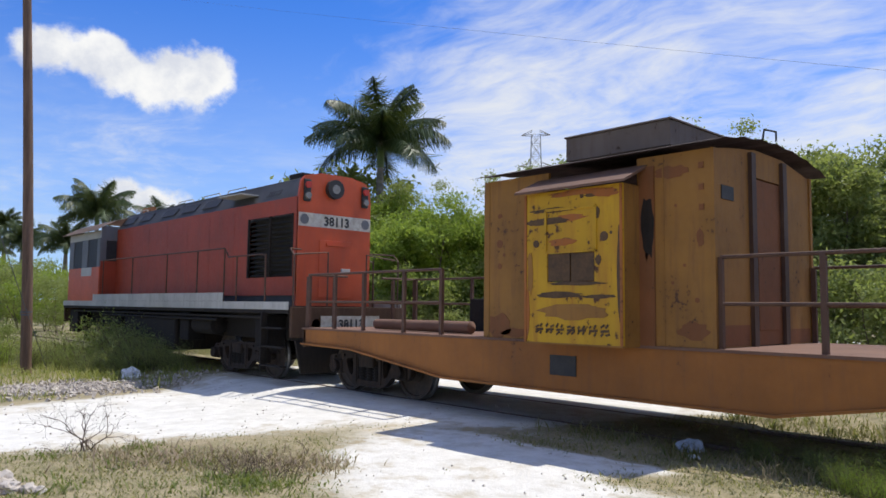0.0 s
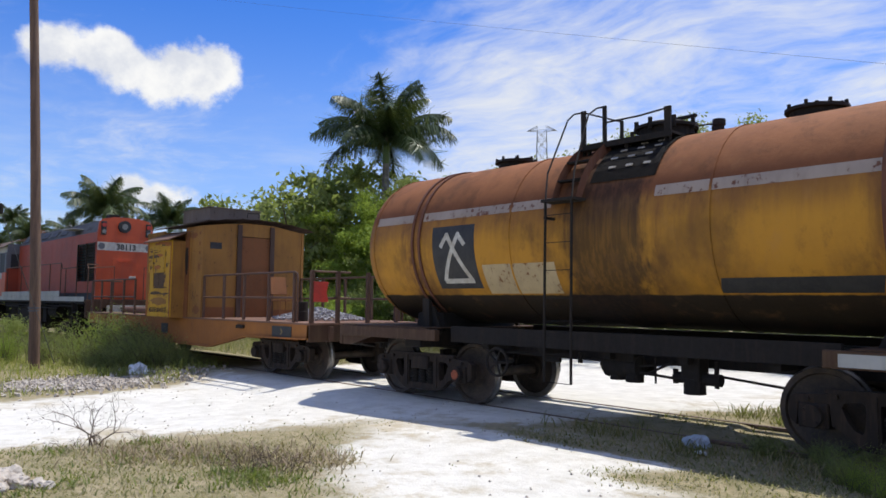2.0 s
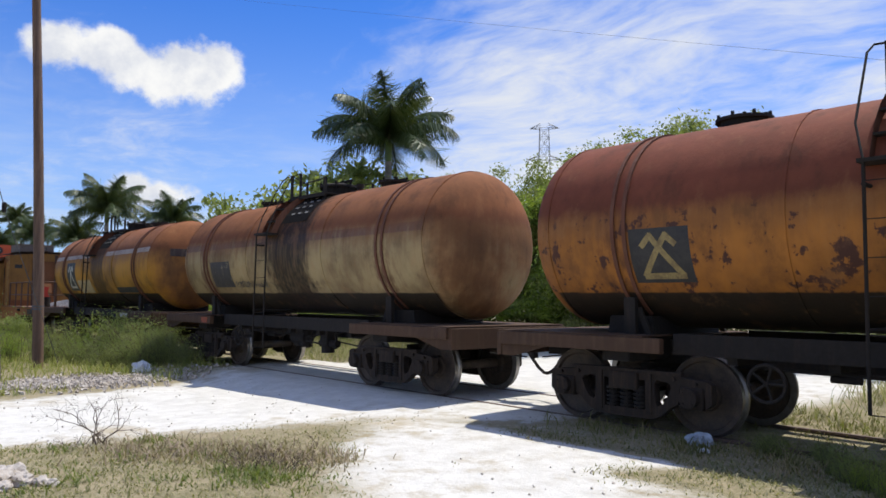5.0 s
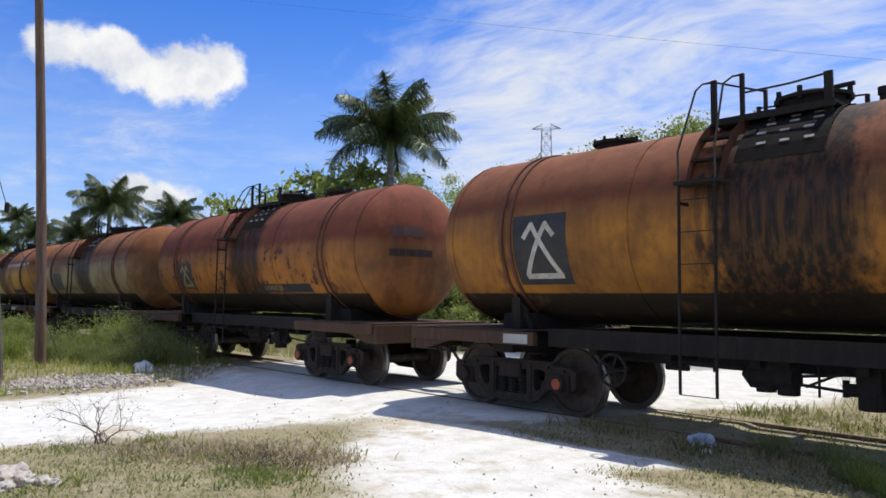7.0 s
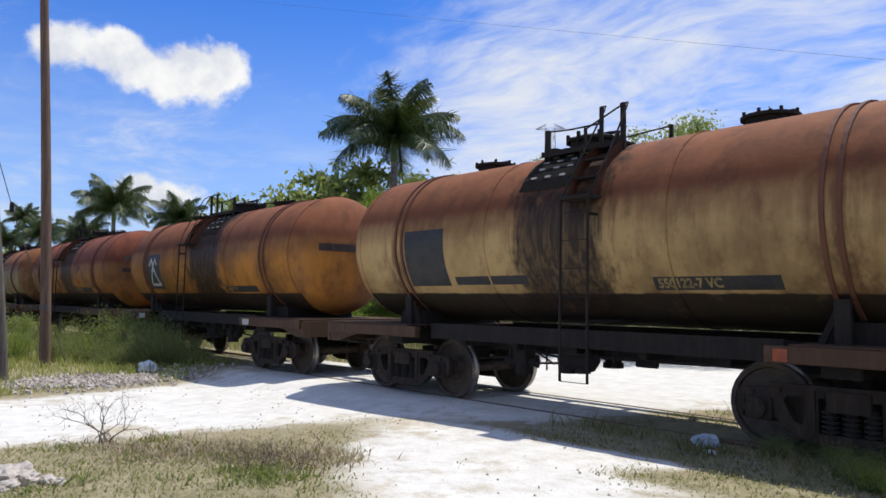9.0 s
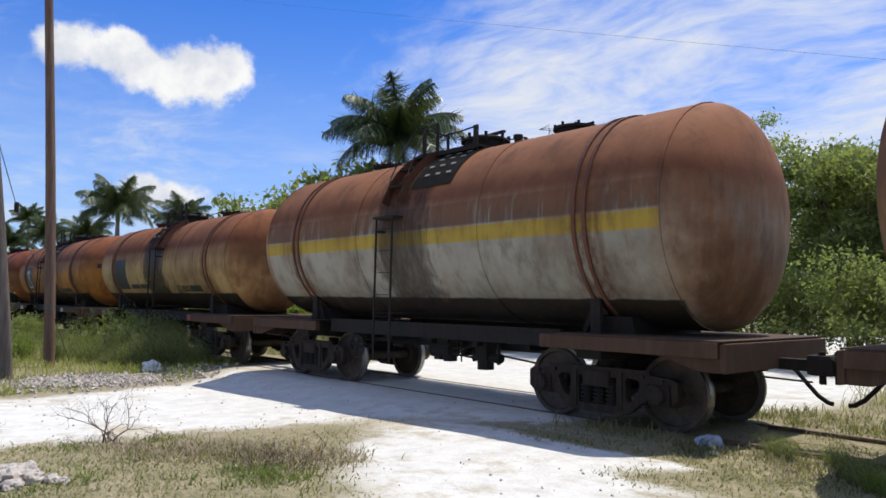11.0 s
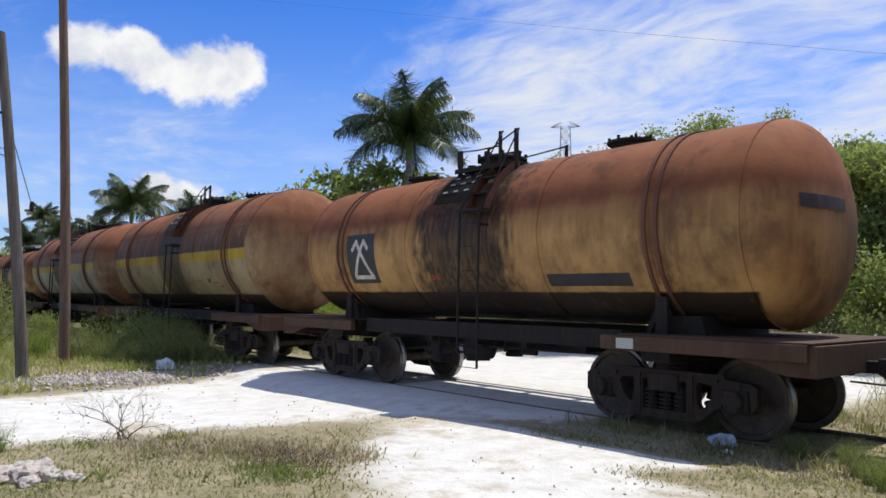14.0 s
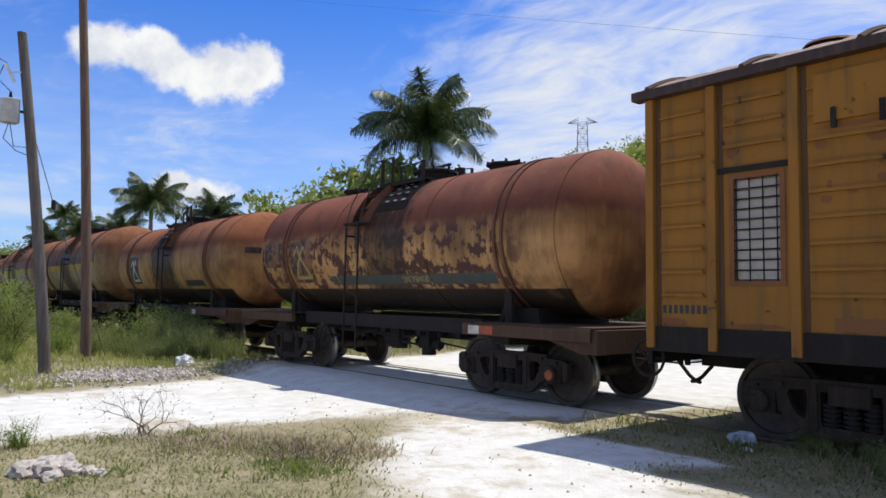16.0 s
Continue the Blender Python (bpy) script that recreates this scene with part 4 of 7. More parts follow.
def caboose():
    t = thing("caboose_wagon", "flat wagon with rusty yellow crew cabin and open railed platforms", "caboose")
    out = [(-6.57, 0.86), (-5.0, 0.83), (-2.6, 0.52), (2.35, 0.51), (4.1, 0.82), (6.57, 0.86), (6.57, 1.13), (-6.57, 1.13)]
    for s in (-1, 1):
        part("side_girder", plate(out, s * 1.40 - 0.03, s * 1.40 + 0.03), M_SILL, t)
        fl = bmesh.new()
        for a, b in zip(out[:5], out[1:6]):
            bar(fl, (a[0], s * 1.43, a[1]), (b[0], s * 1.43, b[1]), 0.03, 0.14)
        part("flange", fl, M_SILL, t)
        part("end_beam", boxm(s * 6.50, s * 6.60, -1.43, 1.43, 0.80, 1.13, 0.01), M_FRAME, t)
        coupler(t, s * 6.58, s)
        for q in (-0.95, -0.4, 0.45, 1.0):
            part("bracket", boxm(s * 6.60, s * 6.66, q - 0.05, q + 0.05, 0.82, 1.10, 0.01), M_PIPE, t)
    part("deck", boxm(-6.62, 6.62, -1.45, 1.45, 1.13, 1.165), M_DECK, t)
    cs = bmesh.new()
    box(cs, -6.4, 6.4, -0.3, 0.3, 0.78, 1.12)
    part("centre_sill", cs, M_IRON, t)
    part("plate_panel", boxm(0.24 - 0.82, 0.24 - 0.40, -1.445, -1.432, 0.72, 0.98), M_BLACK, t, "dark blank plate on the girder")
    part("plate_panel", boxm(5.20, 5.95, -1.445, -1.432, 0.86, 1.08), M_BLACK, t)
    sg = bmesh.new()
    bar(sg, (5.55, -1.45, 0.91), (5.62, -1.45, 0.97), 0.02, 0.006)
    bar(sg, (5.55, -1.45, 1.03), (5.62, -1.45, 0.97), 0.02, 0.006)
    part("painted_sign", sg, M_YELLOWED, t)
    part("step_bracket", boxm(3.70, 4.0, -1.50, -1.43, 0.98, 1.06, 0.015), M_IRON, t)
    for s in (-1, 1):
        bogie(t, s * 4.95)
    # cabin
    X0, X1, Y0, Y1, Z0, Z1 = -1.81, 1.70, -1.42, 1.38, 1.165, 3.42
    th = 0.05
    part("cabin_wall", boxm(X0, -0.62, Y0, Y0 + th, Z0, Z1), M_OCHRE, t)
    part("cabin_wall", boxm(0.74, X1, Y0, Y0 + th, Z0, Z1), M_OCHRE, t)
    part("cabin_wall", boxm(X0, X1, Y1 - th, Y1, Z0, Z1), M_OCHRE, t)
    for x in (X0, X1 - th):
        w = plate([(Y0 + th, Z0), (-0.40, Z0), (-0.40, 3.22), (0.44, 3.22), (0.44, Z0), (Y1 - th, Z0), (Y1 - th, Z1), (0.5, Z1 + 0.13), (-0.3, Z1 + 0.14), (-1.0, Z1 + 0.06), (Y0 + th, Z1)], 0, th)
        for v in w.verts:
            v.co = Vector((x + v.co.y, v.co.x, v.co.z))
        part("cabin_wall", w, M_OCHRE, t)
    e = X1
    for y in (-0.45, 0.47):
        part("door_post", boxm(e, e + 0.05, y - 0.06, y + 0.06, Z0, 3.50), worn("dark post", (0.07, 0.035, 0.02), wear=0.3), t)
    d = part("cabin_door", boxm(e - 0.04, e - 0.005, -0.38, 0.42, Z0 + 0.01, 3.20), M_DOOR, t, "red-brown wooden door")
    part("door_panel", boxm(e - 0.005, e + 0.01, -0.28, 0.32, 1.35, 2.35, 0.008), M_DOOR, d)
    part("vent", boxm(e, e + 0.012, -1.22, -0.92, 2.86, 3.02), M_BLACK, t)
    part("rust_patch", boxm(e, e + 0.006, -1.34, -0.55, 1.18, 1.42), M_DOOR, t)
    part("rust_patch", boxm(e, e + 0.006, 0.56, 1.30, 1.18, 1.36), M_DOOR, t)
    for y in (Y0, Y1):
        part("corner_post", boxm(e - 0.02, e + 0.025, y - 0.015, y + 0.05, Z0, Z1), M_OCHRE, t)
    for z in (2.95, 2.72, 3.2):
        part("hinge", boxm(e - 0.16, e - 0.10, Y0 - 0.012, Y0, z, z + 0.07), M_DOOR, t)
    # side strip, seam and wear beside the bay
    part("door_post", boxm(0.78, 0.98, Y0 - 0.03, Y0, Z0, 3.30), M_DOOR, t)
    part("seam", boxm(1.08, 1.10, Y0 - 0.008, Y0, Z0, Z1 - 0.02), M_OCHRE, t)
    part("seam", boxm(-1.72, -1.70, Y0 - 0.008, Y0, Z0, Z1 - 0.02), M_OCHRE, t)
    blotch(t, -1.50, 1.34, 0.24, 0.20, Y0, M_DOOR, 3)
    for k, (x, z, rx, rz) in enumerate(((0.90, 2.55, 0.10, 0.42), (0.88, 2.0, 0.09, 0.3), (1.45, 1.35, 0.2, 0.12), (-1.2, 1.25, 0.3, 0.07), (1.2, 3.2, 0.25, 0.08), (-1.5, 2.9, 0.05, 0.04), (1.55, 2.4, 0.05, 0.12))):
        blotch(t, x, z, rx, rz, Y0 - (0.031 if x in (0.90, 0.88) else 0.0), M_IRON if k == 0 else M_DOOR, 60 + k)
    for x, z, q in ((-1.50, 2.50, 0.06), (-1.50, 2.18, 0.045), (-1.42, 2.34, 0.025), (1.35, 2.1, 0.02), (1.25, 2.8, 0.02), (1.5, 1.7, 0.03), (1.2, 1.9, 0.02)):
        b = bmesh.new()
        rod(b, (x, Y0 - 0.004, z), (x, Y0 + 0.004, z), q, 12)
        part("rust_spot", b, M_DOOR, t)
    # bay
    by = -1.80
    bay = part("bay_window", bmesh.new(), M_BRIGHT, t, "bright yellow sheet-metal bay, chipped")
    for x0, x1, z0, z1 in ((-0.71, -0.34, 1.16, 3.08), (0.38, 0.78, 1.16, 3.08), (-0.34, 0.38, 1.16, 1.92), (-0.34, 0.38, 2.29, 3.08)):
        part("bay_panel", boxm(x0, x1, by, by + 0.03, z0, z1), M_BRIGHT, bay)
    for x in (-0.71, 0.75):
        part("bay_panel", boxm(x, x + 0.03, by + 0.03, Y0 + 0.02, 1.16, 3.08), M_OCHRE, bay)
    part("bay_floor", boxm(-0.71, 0.78, by, Y0, 1.14, 1.162), M_OCHRE, bay)
    for x0, x1 in ((-0.33, 0.01), (0.03, 0.37)):
        part("pane", boxm(x0, x1, by + 0.006, by + 0.02, 1.93, 2.28), M_PANE, bay)
    fr = bmesh.new()
    for a, b in (((-0.37, 2.84), (0.41, 2.84)), ((-0.37, 2.30), (0.41, 2.30)), ((-0.36, 2.3), (-0.36, 2.84)), ((0.40, 2.3), (0.40, 2.84))):
        bar(fr, (a[0], by - 0.008, a[1]), (b[0], by - 0.008, b[1]), 0.035, 0.02)
    part("shutter_frame", fr, M_BRIGHT, bay)
    for k, (x, z, rx, rz, m) in enumerate(((-0.25, 2.84, 0.42, 0.035, M_PANE), (-0.32, 2.70, 0.40, 0.05, M_PANE), (0.1, 1.90, 0.52, 0.03, M_PANE), (-0.15, 1.76, 0.42, 0.045, M_PANE), (0.45, 1.74, 0.26, 0.03, M_PANE), (0.05, 1.56, 0.60, 0.12, M_OCHRE), (-0.62, 2.05, 0.05, 0.30, M_OCHRE), (0.42, 2.76, 0.05, 0.08, M_PANE), (0.44, 2.18, 0.05, 0.07, M_PANE), (0.35, 2.98, 0.12, 0.03, M_PANE), (0.1, 3.03, 0.5, 0.04, M_RUSTY), (0.55, 2.99, 0.2, 0.06, M_RUSTY), (0.0, 2.72, 0.30, 0.05, M_RUSTY), (-0.1, 2.42, 0.24, 0.05, M_RUSTY), (-0.66, 1.55, 0.035, 0.35, M_RUSTY), (0.73, 2.0, 0.03, 0.6, M_PANE), (-0.05, 2.44, 0.12, 0.035, M_PANE))):
        blotch(bay, x, z, rx, rz, by - 0.001 * (k % 4), m, 40 + k)
    r = random.Random(6)
    for k in range(7):
        x = -0.52 + k * 0.165
        fg = bmesh.new()
        for j in range(4):
            u, v = x + 0.07 * (j % 2), 1.27 + 0.075 * (j // 2) + r.uniform(-0.01, 0.02)
            bar(fg, (u, by - 0.008, v), (u + r.uniform(0.02, 0.06), by - 0.008, v + r.uniform(0.01, 0.05)), 0.026, 0.006)
        bar(fg, (x, by - 0.008, 1.32), (x + 0.12, by - 0.008, 1.33), 0.03, 0.006)
        part("worn_figure", fg, M_PANE, bay)
    for x in (-0.70, 0.755):
        part("edge_strip", boxm(x - 0.012, x + 0.022, by - 0.012, by + 0.03, 1.16, 3.07), M_RUSTY, bay)
    for x, z, q in ((0.52, 2.46, 0.06), (-0.52, 2.42, 0.05), (0.62, 2.5, 0.02), (-0.60, 2.7, 0.04), (0.2, 2.98, 0.03)):
        b = bmesh.new()
        rod(b, (x, by - 0.004, z), (x, by + 0.004, z), q, 12)
        part("rust_spot", b, M_PANE, bay)
    hood = plate([(by - 0.12, 3.07), (by - 0.12, 3.10), (Y0 + 0.02, 3.34), (Y0 + 0.02, 3.30)], -0.80, 0.88)
    for v in hood.verts:
        v.co = Vector((v.co.y, v.co.x, v.co.z))
    part("bay_roof", hood, M_DECK, bay)
    # roof
    bm = bmesh.new()
    n = 14
    rows = []
    for k in range(n + 1):
        y = -1.60 + 3.28 * k / n
        u = (y - 0.04) / 1.64
        rows.append([bm.verts.new((x, y, 3.46 + 0.19 * (1 - u * u) + (0.02 if k % 2 else 0))) for x in (-1.95, 0.0, 1.84)])
    for a, b in zip(rows, rows[1:]):
        for i in range(2):
            bm.faces.new((a[i], a[i + 1], b[i + 1], b[i]))
    bmesh.ops.solidify(bm, geom=bm.faces[:], thickness=-0.03)
    part("cabin_roof", bm, M_TAR, t)
    part("roof_hoop", rods([(1.8, -0.3, 3.68), (1.82, -0.3, 3.80), (1.84, 0.0, 3.82), (1.84, 0.0, 3.70)], 0.012, 6), M_IRON, t)
    tk = part("roof_box", boxm(-0.72, 0.90, -0.90, 0.55, 3.66, 3.99, 0.012), M_TIN, t, "grey sheet-metal box on the roof")
    part("box_lid", boxm(-0.74, 0.92, -0.92, 0.57, 3.99, 4.015, 0.006), M_TIN, tk)
    # platform rails
    for y in (-1.36, 1.36):
        rail_line(t, [-6.5, -5.65, -4.78, -3.68, -2.78], y, 1.165, 2.18, 1.66)
        rail_line(t, [1.75, 2.82, 3.80, 4.88, 5.9], y, 1.165, 2.18, 1.66)
        part("rail", rods([(5.9, y, 2.18), (5.99, y, 2.15), (6.03, y, 2.05), (6.03, y, 1.17)], 0.022), M_PIPE, t)
    for y in (-1.36, -0.75, 0.0, 0.75, 1.36):
        part("post", boxm(6.52, 6.58, y - 0.04, y + 0.04, 1.1, 2.20), M_PIPE, t)
        if y != 0.0:
            part("post", boxm(-6.58, -6.52, y - 0.03, y + 0.03, 1.1, 2.15), M_PIPE, t)
    for x in (-6.55, 6.55):
        for y0, y1 in ((-1.36, -0.45), (0.45, 1.36)):
            for z in (1.66, 2.18):
                part("rail", rods([(x, y0, z), (x, y1, z)], 0.022), M_PIPE, t)
    for y in (-1.18, 1.02):
        b = part("marker_board", plate([(-0.17, 1.58), (0.17, 1.58), (0.12, 1.77), (0.17, 1.98), (-0.17, 1.98)], -0.008, 0.008), M_RED, t, "red marker board")
        b.matrix_basis = pose(6.60, y, 0, 0, 0, 90)
    part("gas_cylinder", shifted(lathe([(-5.1, 0.0), (-5.05, 0.09), (-2.62, 0.10), (-2.55, 0.0)], 16, "X"), 0, -0.85, 1.27), M_DECK, t, "rusty cylinder lying on the deck", True)
    tool = boxm(-4.0, -3.4, 0.5, 1.1, 1.165, 1.75, 0.02)
    part("tool_chest", tool, M_IRON, t)
    return t


cab = caboose()
ROLLING.append((cab, -13.08))


def deck_load(name, label, category, dx, dy, bm, mat, smooth=False):
    """A loose thing that rides on the caboose deck."""
    bmesh.ops.translate(bm, vec=(dx, dy, 1.165), verts=bm.verts)
    ob = part(name, bm, mat, None, "", smooth)
    tagged(ob, label, category)
    ROLLING.append((ob, -13.08))


M_STONE = plain("ballast stone", (0.42, 0.41, 0.42), (0.20, 0.19, 0.20), 9.0, 0.9)
heap = bmesh.new()
rng = random.Random(4)
for k in range(900):
    a, r = rng.random() * 6.28, 0.95 * math.sqrt(rng.random())
    hx, hy = r * math.cos(a) * 1.35, r * math.sin(a)
    z = 0.26 * max(1 - r, 0) + 0.02
    m = Matrix.LocRotScale((hx, hy, z), Euler((rng.random() * 6, rng.random() * 6, rng.random() * 6)), (0.05 * rng.uniform(0.6, 1.3), 0.04, 0.035))
    bmesh.ops.create_cube(heap, size=1.0, matrix=m)
deck_load("ballast_heap", "heap of grey crushed stone on the wagon deck", "gravel heap", 4.3, 0.25, heap, M_STONE)
scene.objects["ballast_heap"]["kind"] = "stuff"
can = lathe([(0.0, 0.0), (0.0, 0.16), (0.02, 0.17), (0.20, 0.172), (0.22, 0.165), (0.40, 0.17), (0.42, 0.16), (0.40, 0.14), (0.39, 0.0)], 20, "Z")
rod(can, (-0.14, 0, 0.40), (0, 0, 0.54), 0.008, 6)
rod(can, (0, 0, 0.54), (0.14, 0, 0.40), 0.008, 6)
deck_load("metal_bucket", "dark dented metal drum with a wire handle", "bucket", 5.15, -0.75, can, M_IRON)
chair = thing("metal_chair", "red-brown steel chair on the wagon deck", "chair")
part("seat", boxm(3.55, 3.95, -0.55, -0.15, 1.585, 1.615, 0.01), M_DOOR, chair)
bk = bmesh.new()
bmesh.ops.create_cube(bk, size=1.0, matrix=Matrix.LocRotScale((3.51, -0.35, 1.945), Euler((0, radians(-14), 0)), (0.03, 0.42, 0.42)))
part("backrest", bk, M_DOOR, chair)
for sx in (-1, 1):
    for sy in (-1, 1):
        part("leg", rods([(3.75 + sx * 0.18, -0.35 + sy * 0.18, 1.595), (3.75 + sx * 0.22, -0.35 + sy * 0.2, 1.165)], 0.014, 6), M_DOOR, chair)
    part("back_frame", rods([(3.57, -0.35 + sx * 0.18, 1.595), (3.49, -0.35 + sx * 0.18, 1.96)], 0.014, 6), M_DOOR, chair)
ROLLING.append((chair, -13.08))

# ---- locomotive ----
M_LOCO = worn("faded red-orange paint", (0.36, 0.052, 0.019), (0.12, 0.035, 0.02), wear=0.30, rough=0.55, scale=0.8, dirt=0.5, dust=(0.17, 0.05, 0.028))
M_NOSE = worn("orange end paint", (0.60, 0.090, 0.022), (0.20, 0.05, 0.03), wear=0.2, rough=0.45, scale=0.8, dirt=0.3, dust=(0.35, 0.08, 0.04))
M_GREY = worn("grey roof paint", (0.16, 0.165, 0.18), (0.10, 0.07, 0.06), wear=0.3, rough=0.6, dirt=0.4)
M_PALE = worn("pale grey trim paint", (0.48, 0.47, 0.43), (0.14, 0.08, 0.05), wear=0.35, rough=0.6, dirt=0.4)
M_GLASS = plain("dark cab glass", (0.012, 0.013, 0.015), (0.024, 0.025, 0.027), 3.0, 0.62, 0.0)
M_LENS = plain("lamp lens", (0.26, 0.25, 0.22), (0.15, 0.14, 0.13), 8.0, 0.2, 0.0)
M_CANVAS = worn("brown canopy", (0.30, 0.22, 0.18), (0.14, 0.08, 0.06), wear=0.4, rough=0.85)


def locomotive():
    t = thing("diesel_locomotive", "faded red-orange diesel hood locomotive with grey roof and white number band", "locomotive")
    part("frame_plate", boxm(-7.3, 7.25, -1.45, 1.45, 1.42, 1.56, 0.01), M_IRON, t)
    for s in (-1, 1):
        part("edge_strip", boxm(-7.3, 7.25, s * 1.455 - 0.012, s * 1.455 + 0.012, 1.50, 1.66), M_PALE, t)
        part("side_panel", boxm(-4.3, 4.45, s * 1.46 - 0.012, s * 1.46 + 0.012, 1.664, 1.86), M_PALE, t)
        part("end_beam", boxm(s * 7.25, s * 7.34, -1.42, 1.42, 0.95, 1.56, 0.01), M_FRAME, t)
        coupler(t, s * 7.3, s)
        bogie(t, s * 4.6, 2.1)
    part("underframe", boxm(-7.2, 7.2, -0.9, 0.9, 0.85, 1.42), M_IRON, t)
    part("fuel_tank", boxm(-1.75, 1.75, -1.38, 1.38, 0.42, 1.24, 0.06), M_IRON, t, "black fuel tank")
    for x in (-3.3, 2.5):
        part("air_tank", shifted(lathe([(x, 0.0), (x + 0.05, 0.22), (x + 1.1, 0.22), (x + 1.15, 0.0)], 16, "X"), 0, -1.1, 1.1), M_IRON, t)
    for s in (-1, 1):
        for x0, x1, z0, z1, lab in ((-6.9, -6.1, 0.62, 1.38, "equipment_case"), (-3.35, -1.95, 0.62, 0.86, "battery_case"), (1.95, 2.45, 0.70, 1.38, "equipment_case"), (5.75, 6.28, 0.70, 1.38, "sand_box")):
            part(lab, boxm(x0, x1, s * 1.12 - 0.22, s * 1.12 + 0.22, z0, z1, 0.03), M_OIL, t)
        for z, x0, x1 in ((1.33, -6.0, 6.2), (1.24, -3.6, 4.1)):
            part("pipe", rods([(x0, s * 1.40, z), (x1, s * 1.40, z)], 0.028, 8), M_IRON, t)
    # hood
    HX0, HX1, HW = -3.9, 6.70, 0.95
    prof = [(-HW, 1.56), (-HW, 3.90), (-0.90, 4.02), (-0.62, 4.36), (0.62, 4.36), (0.90, 4.02), (HW, 3.90), (HW, 1.56)]
    side = bmesh.new()
    # near flank in strips round the grille opening
    GX0, GX1, GZ0, GZ1 = 4.60, 6.52, 2.20, 3.55
    for s in (-1, 1):
        for x0, x1, z0, z1 in ((HX0, GX0, 1.80, 3.90), (GX0, GX1, 1.80, GZ0), (GX0, GX1, GZ1, 3.90), (GX1, HX1, 1.80, 3.90)):
            part("hood_side", boxm(x0, x1, s * (HW - 0.02) - 0.02, s * (HW - 0.02) + 0.02, z0, z1), M_LOCO, t)
        part("hood_foot", boxm(HX0, HX1 - 0.05, s * (HW - 0.05) - 0.02, s * (HW - 0.05) + 0.02, 1.56, 1.80), M_BLACK, t)
        gr = part("radiator_grille", boxm(GX0, GX1, s * (HW - 0.18) - 0.01, s * (HW - 0.18) + 0.01, GZ0, GZ1), M_BLACK, t, "black louvred radiator opening")
        for k in range(13):
            z = GZ0 + 0.05 + k * 0.104
            sl = boxm(GX0 + 0.03, GX1 - 0.03, -0.045, 0.045, -0.006, 0.006)
            bmesh.ops.rotate(sl, verts=sl.verts, cent=(0, 0, 0), matrix=Matrix.Rotation(radians(-35 * s), 3, "X"))
            part("slat", shifted(sl, 0, s * (HW - 0.07), z), M_IRON, gr)
        for x in (GX0, (GX0 + GX1) / 2, GX1):
            part("mullion", boxm(x - 0.025, x + 0.025, s * (HW - 0.01) - 0.02, s * (HW - 0.01) + 0.025, GZ0, GZ1), M_IRON, gr)
        for x in (-2.6, -1.3, 0.0, 1.3, 2.6, 3.9):
            part("door_seam", boxm(x - 0.012, x + 0.012, s * HW - 0.004, s * HW + 0.006, 1.85, 3.75), M_LOCO, t)
            for z in (2.1, 3.5):
                part("hinge", boxm(x - 0.05, x + 0.05, s * HW - 0.004, s * HW + 0.014, z, z + 0.05), M_LOCO, t)
        # sloped grey shoulder with vents
        sh = bmesh.new()
        vs = [sh.verts.new(p) for p in ((HX0, s * HW, 3.90), (HX1 - 0.02, s * HW, 3.90), (HX1 - 0.02, s * 0.62, 4.36), (HX0, s * 0.62, 4.36))]
        sh.faces.new(vs)
        bmesh.ops.solidify(sh, geom=sh.faces[:], thickness=0.02 * s)
        part("roof_shoulder", sh, M_GREY, t)
        for x in (-3.2, -1.9, -0.2, 1.1, 2.4):
            v = boxm(x - 0.42, x + 0.42, -0.13, 0.13, -0.01, 0.01)
            bmesh.ops.rotate(v, verts=v.verts, cent=(0, 0, 0), matrix=Matrix.Rotation(s * math.atan2(-0.46, 0.33), 3, "X"))
            o = part("roof_vent", shifted(v, x * 0, s * 0.80, 4.14), M_BLACK, t)
    part("roof", boxm(HX0, HX1 - 0.02, -0.62, 0.62, 4.34, 4.38), M_GREY, t)
    fl = plate([(4.75, 4.10), (4.75, 4.13), (3.6, 4.15), (3.6, 4.12)], -1.25, -0.8)
    part("air_flap", fl, M_PALE, t, "raised grey roof flap")
    # end face
    face = plate([(-HW, 1.58), (-HW, 3.92), (-0.90, 4.24), (-0.80, 4.36), (-0.4, 4.45), (0.4, 4.45), (0.80, 4.36), (0.90, 4.24), (HW, 3.92), (HW, 1.58)], 0, 0.06)
    for v in face.verts:
        v.co = Vector((HX1 - 0.04 + v.co.y, v.co.x, v.co.z))
    part("end_wall", face, M_NOSE, t, "orange end wall")
    E = HX1 + 0.02
    part("number_band", boxm(E, E + 0.006, -HW + 0.005, HW - 0.005, 3.27, 3.56), M_WHITE, t, "white band with black number")
    word = letters("38113", 0.27)
    w = max(v.co.x for v in word.verts)
    for v in word.verts:
        v.co = Vector((E + 0.009, v.co.x - w / 2 + 0.02, 3.32 + v.co.y))
    part("number", word, M_BLACK, t)
    for s in (-1, 1):
        b = bmesh.new()
        rod(b, (E + 0.004, s * 0.80, 3.42), (E + 0.009, s * 0.80, 3.42), 0.11, 16)
        part("painted_disc", b, M_GREY, t)
        cl = part("marker_lamp", boxm(E, E + 0.05, s * 0.76 - 0.09, s * 0.76 + 0.09, 3.80, 4.28, 0.03), M_BLACK, t)
        for z in (3.92, 4.15):
            b = bmesh.new()
            rod(b, (E + 0.04, s * 0.76, z), (E + 0.10, s * 0.76, z), 0.07, 14)
            part("lens", b, M_LENS if z < 4 else M_RED, cl)
        bk = bmesh.new()
        rod(bk, (E + 0.5, s * 0.85, 1.22), (E + 0.62, s * 0.85, 1.22), 0.10, 14)
        part("lower_lamp", bk, M_LENS, t)
    hl = bmesh.new()
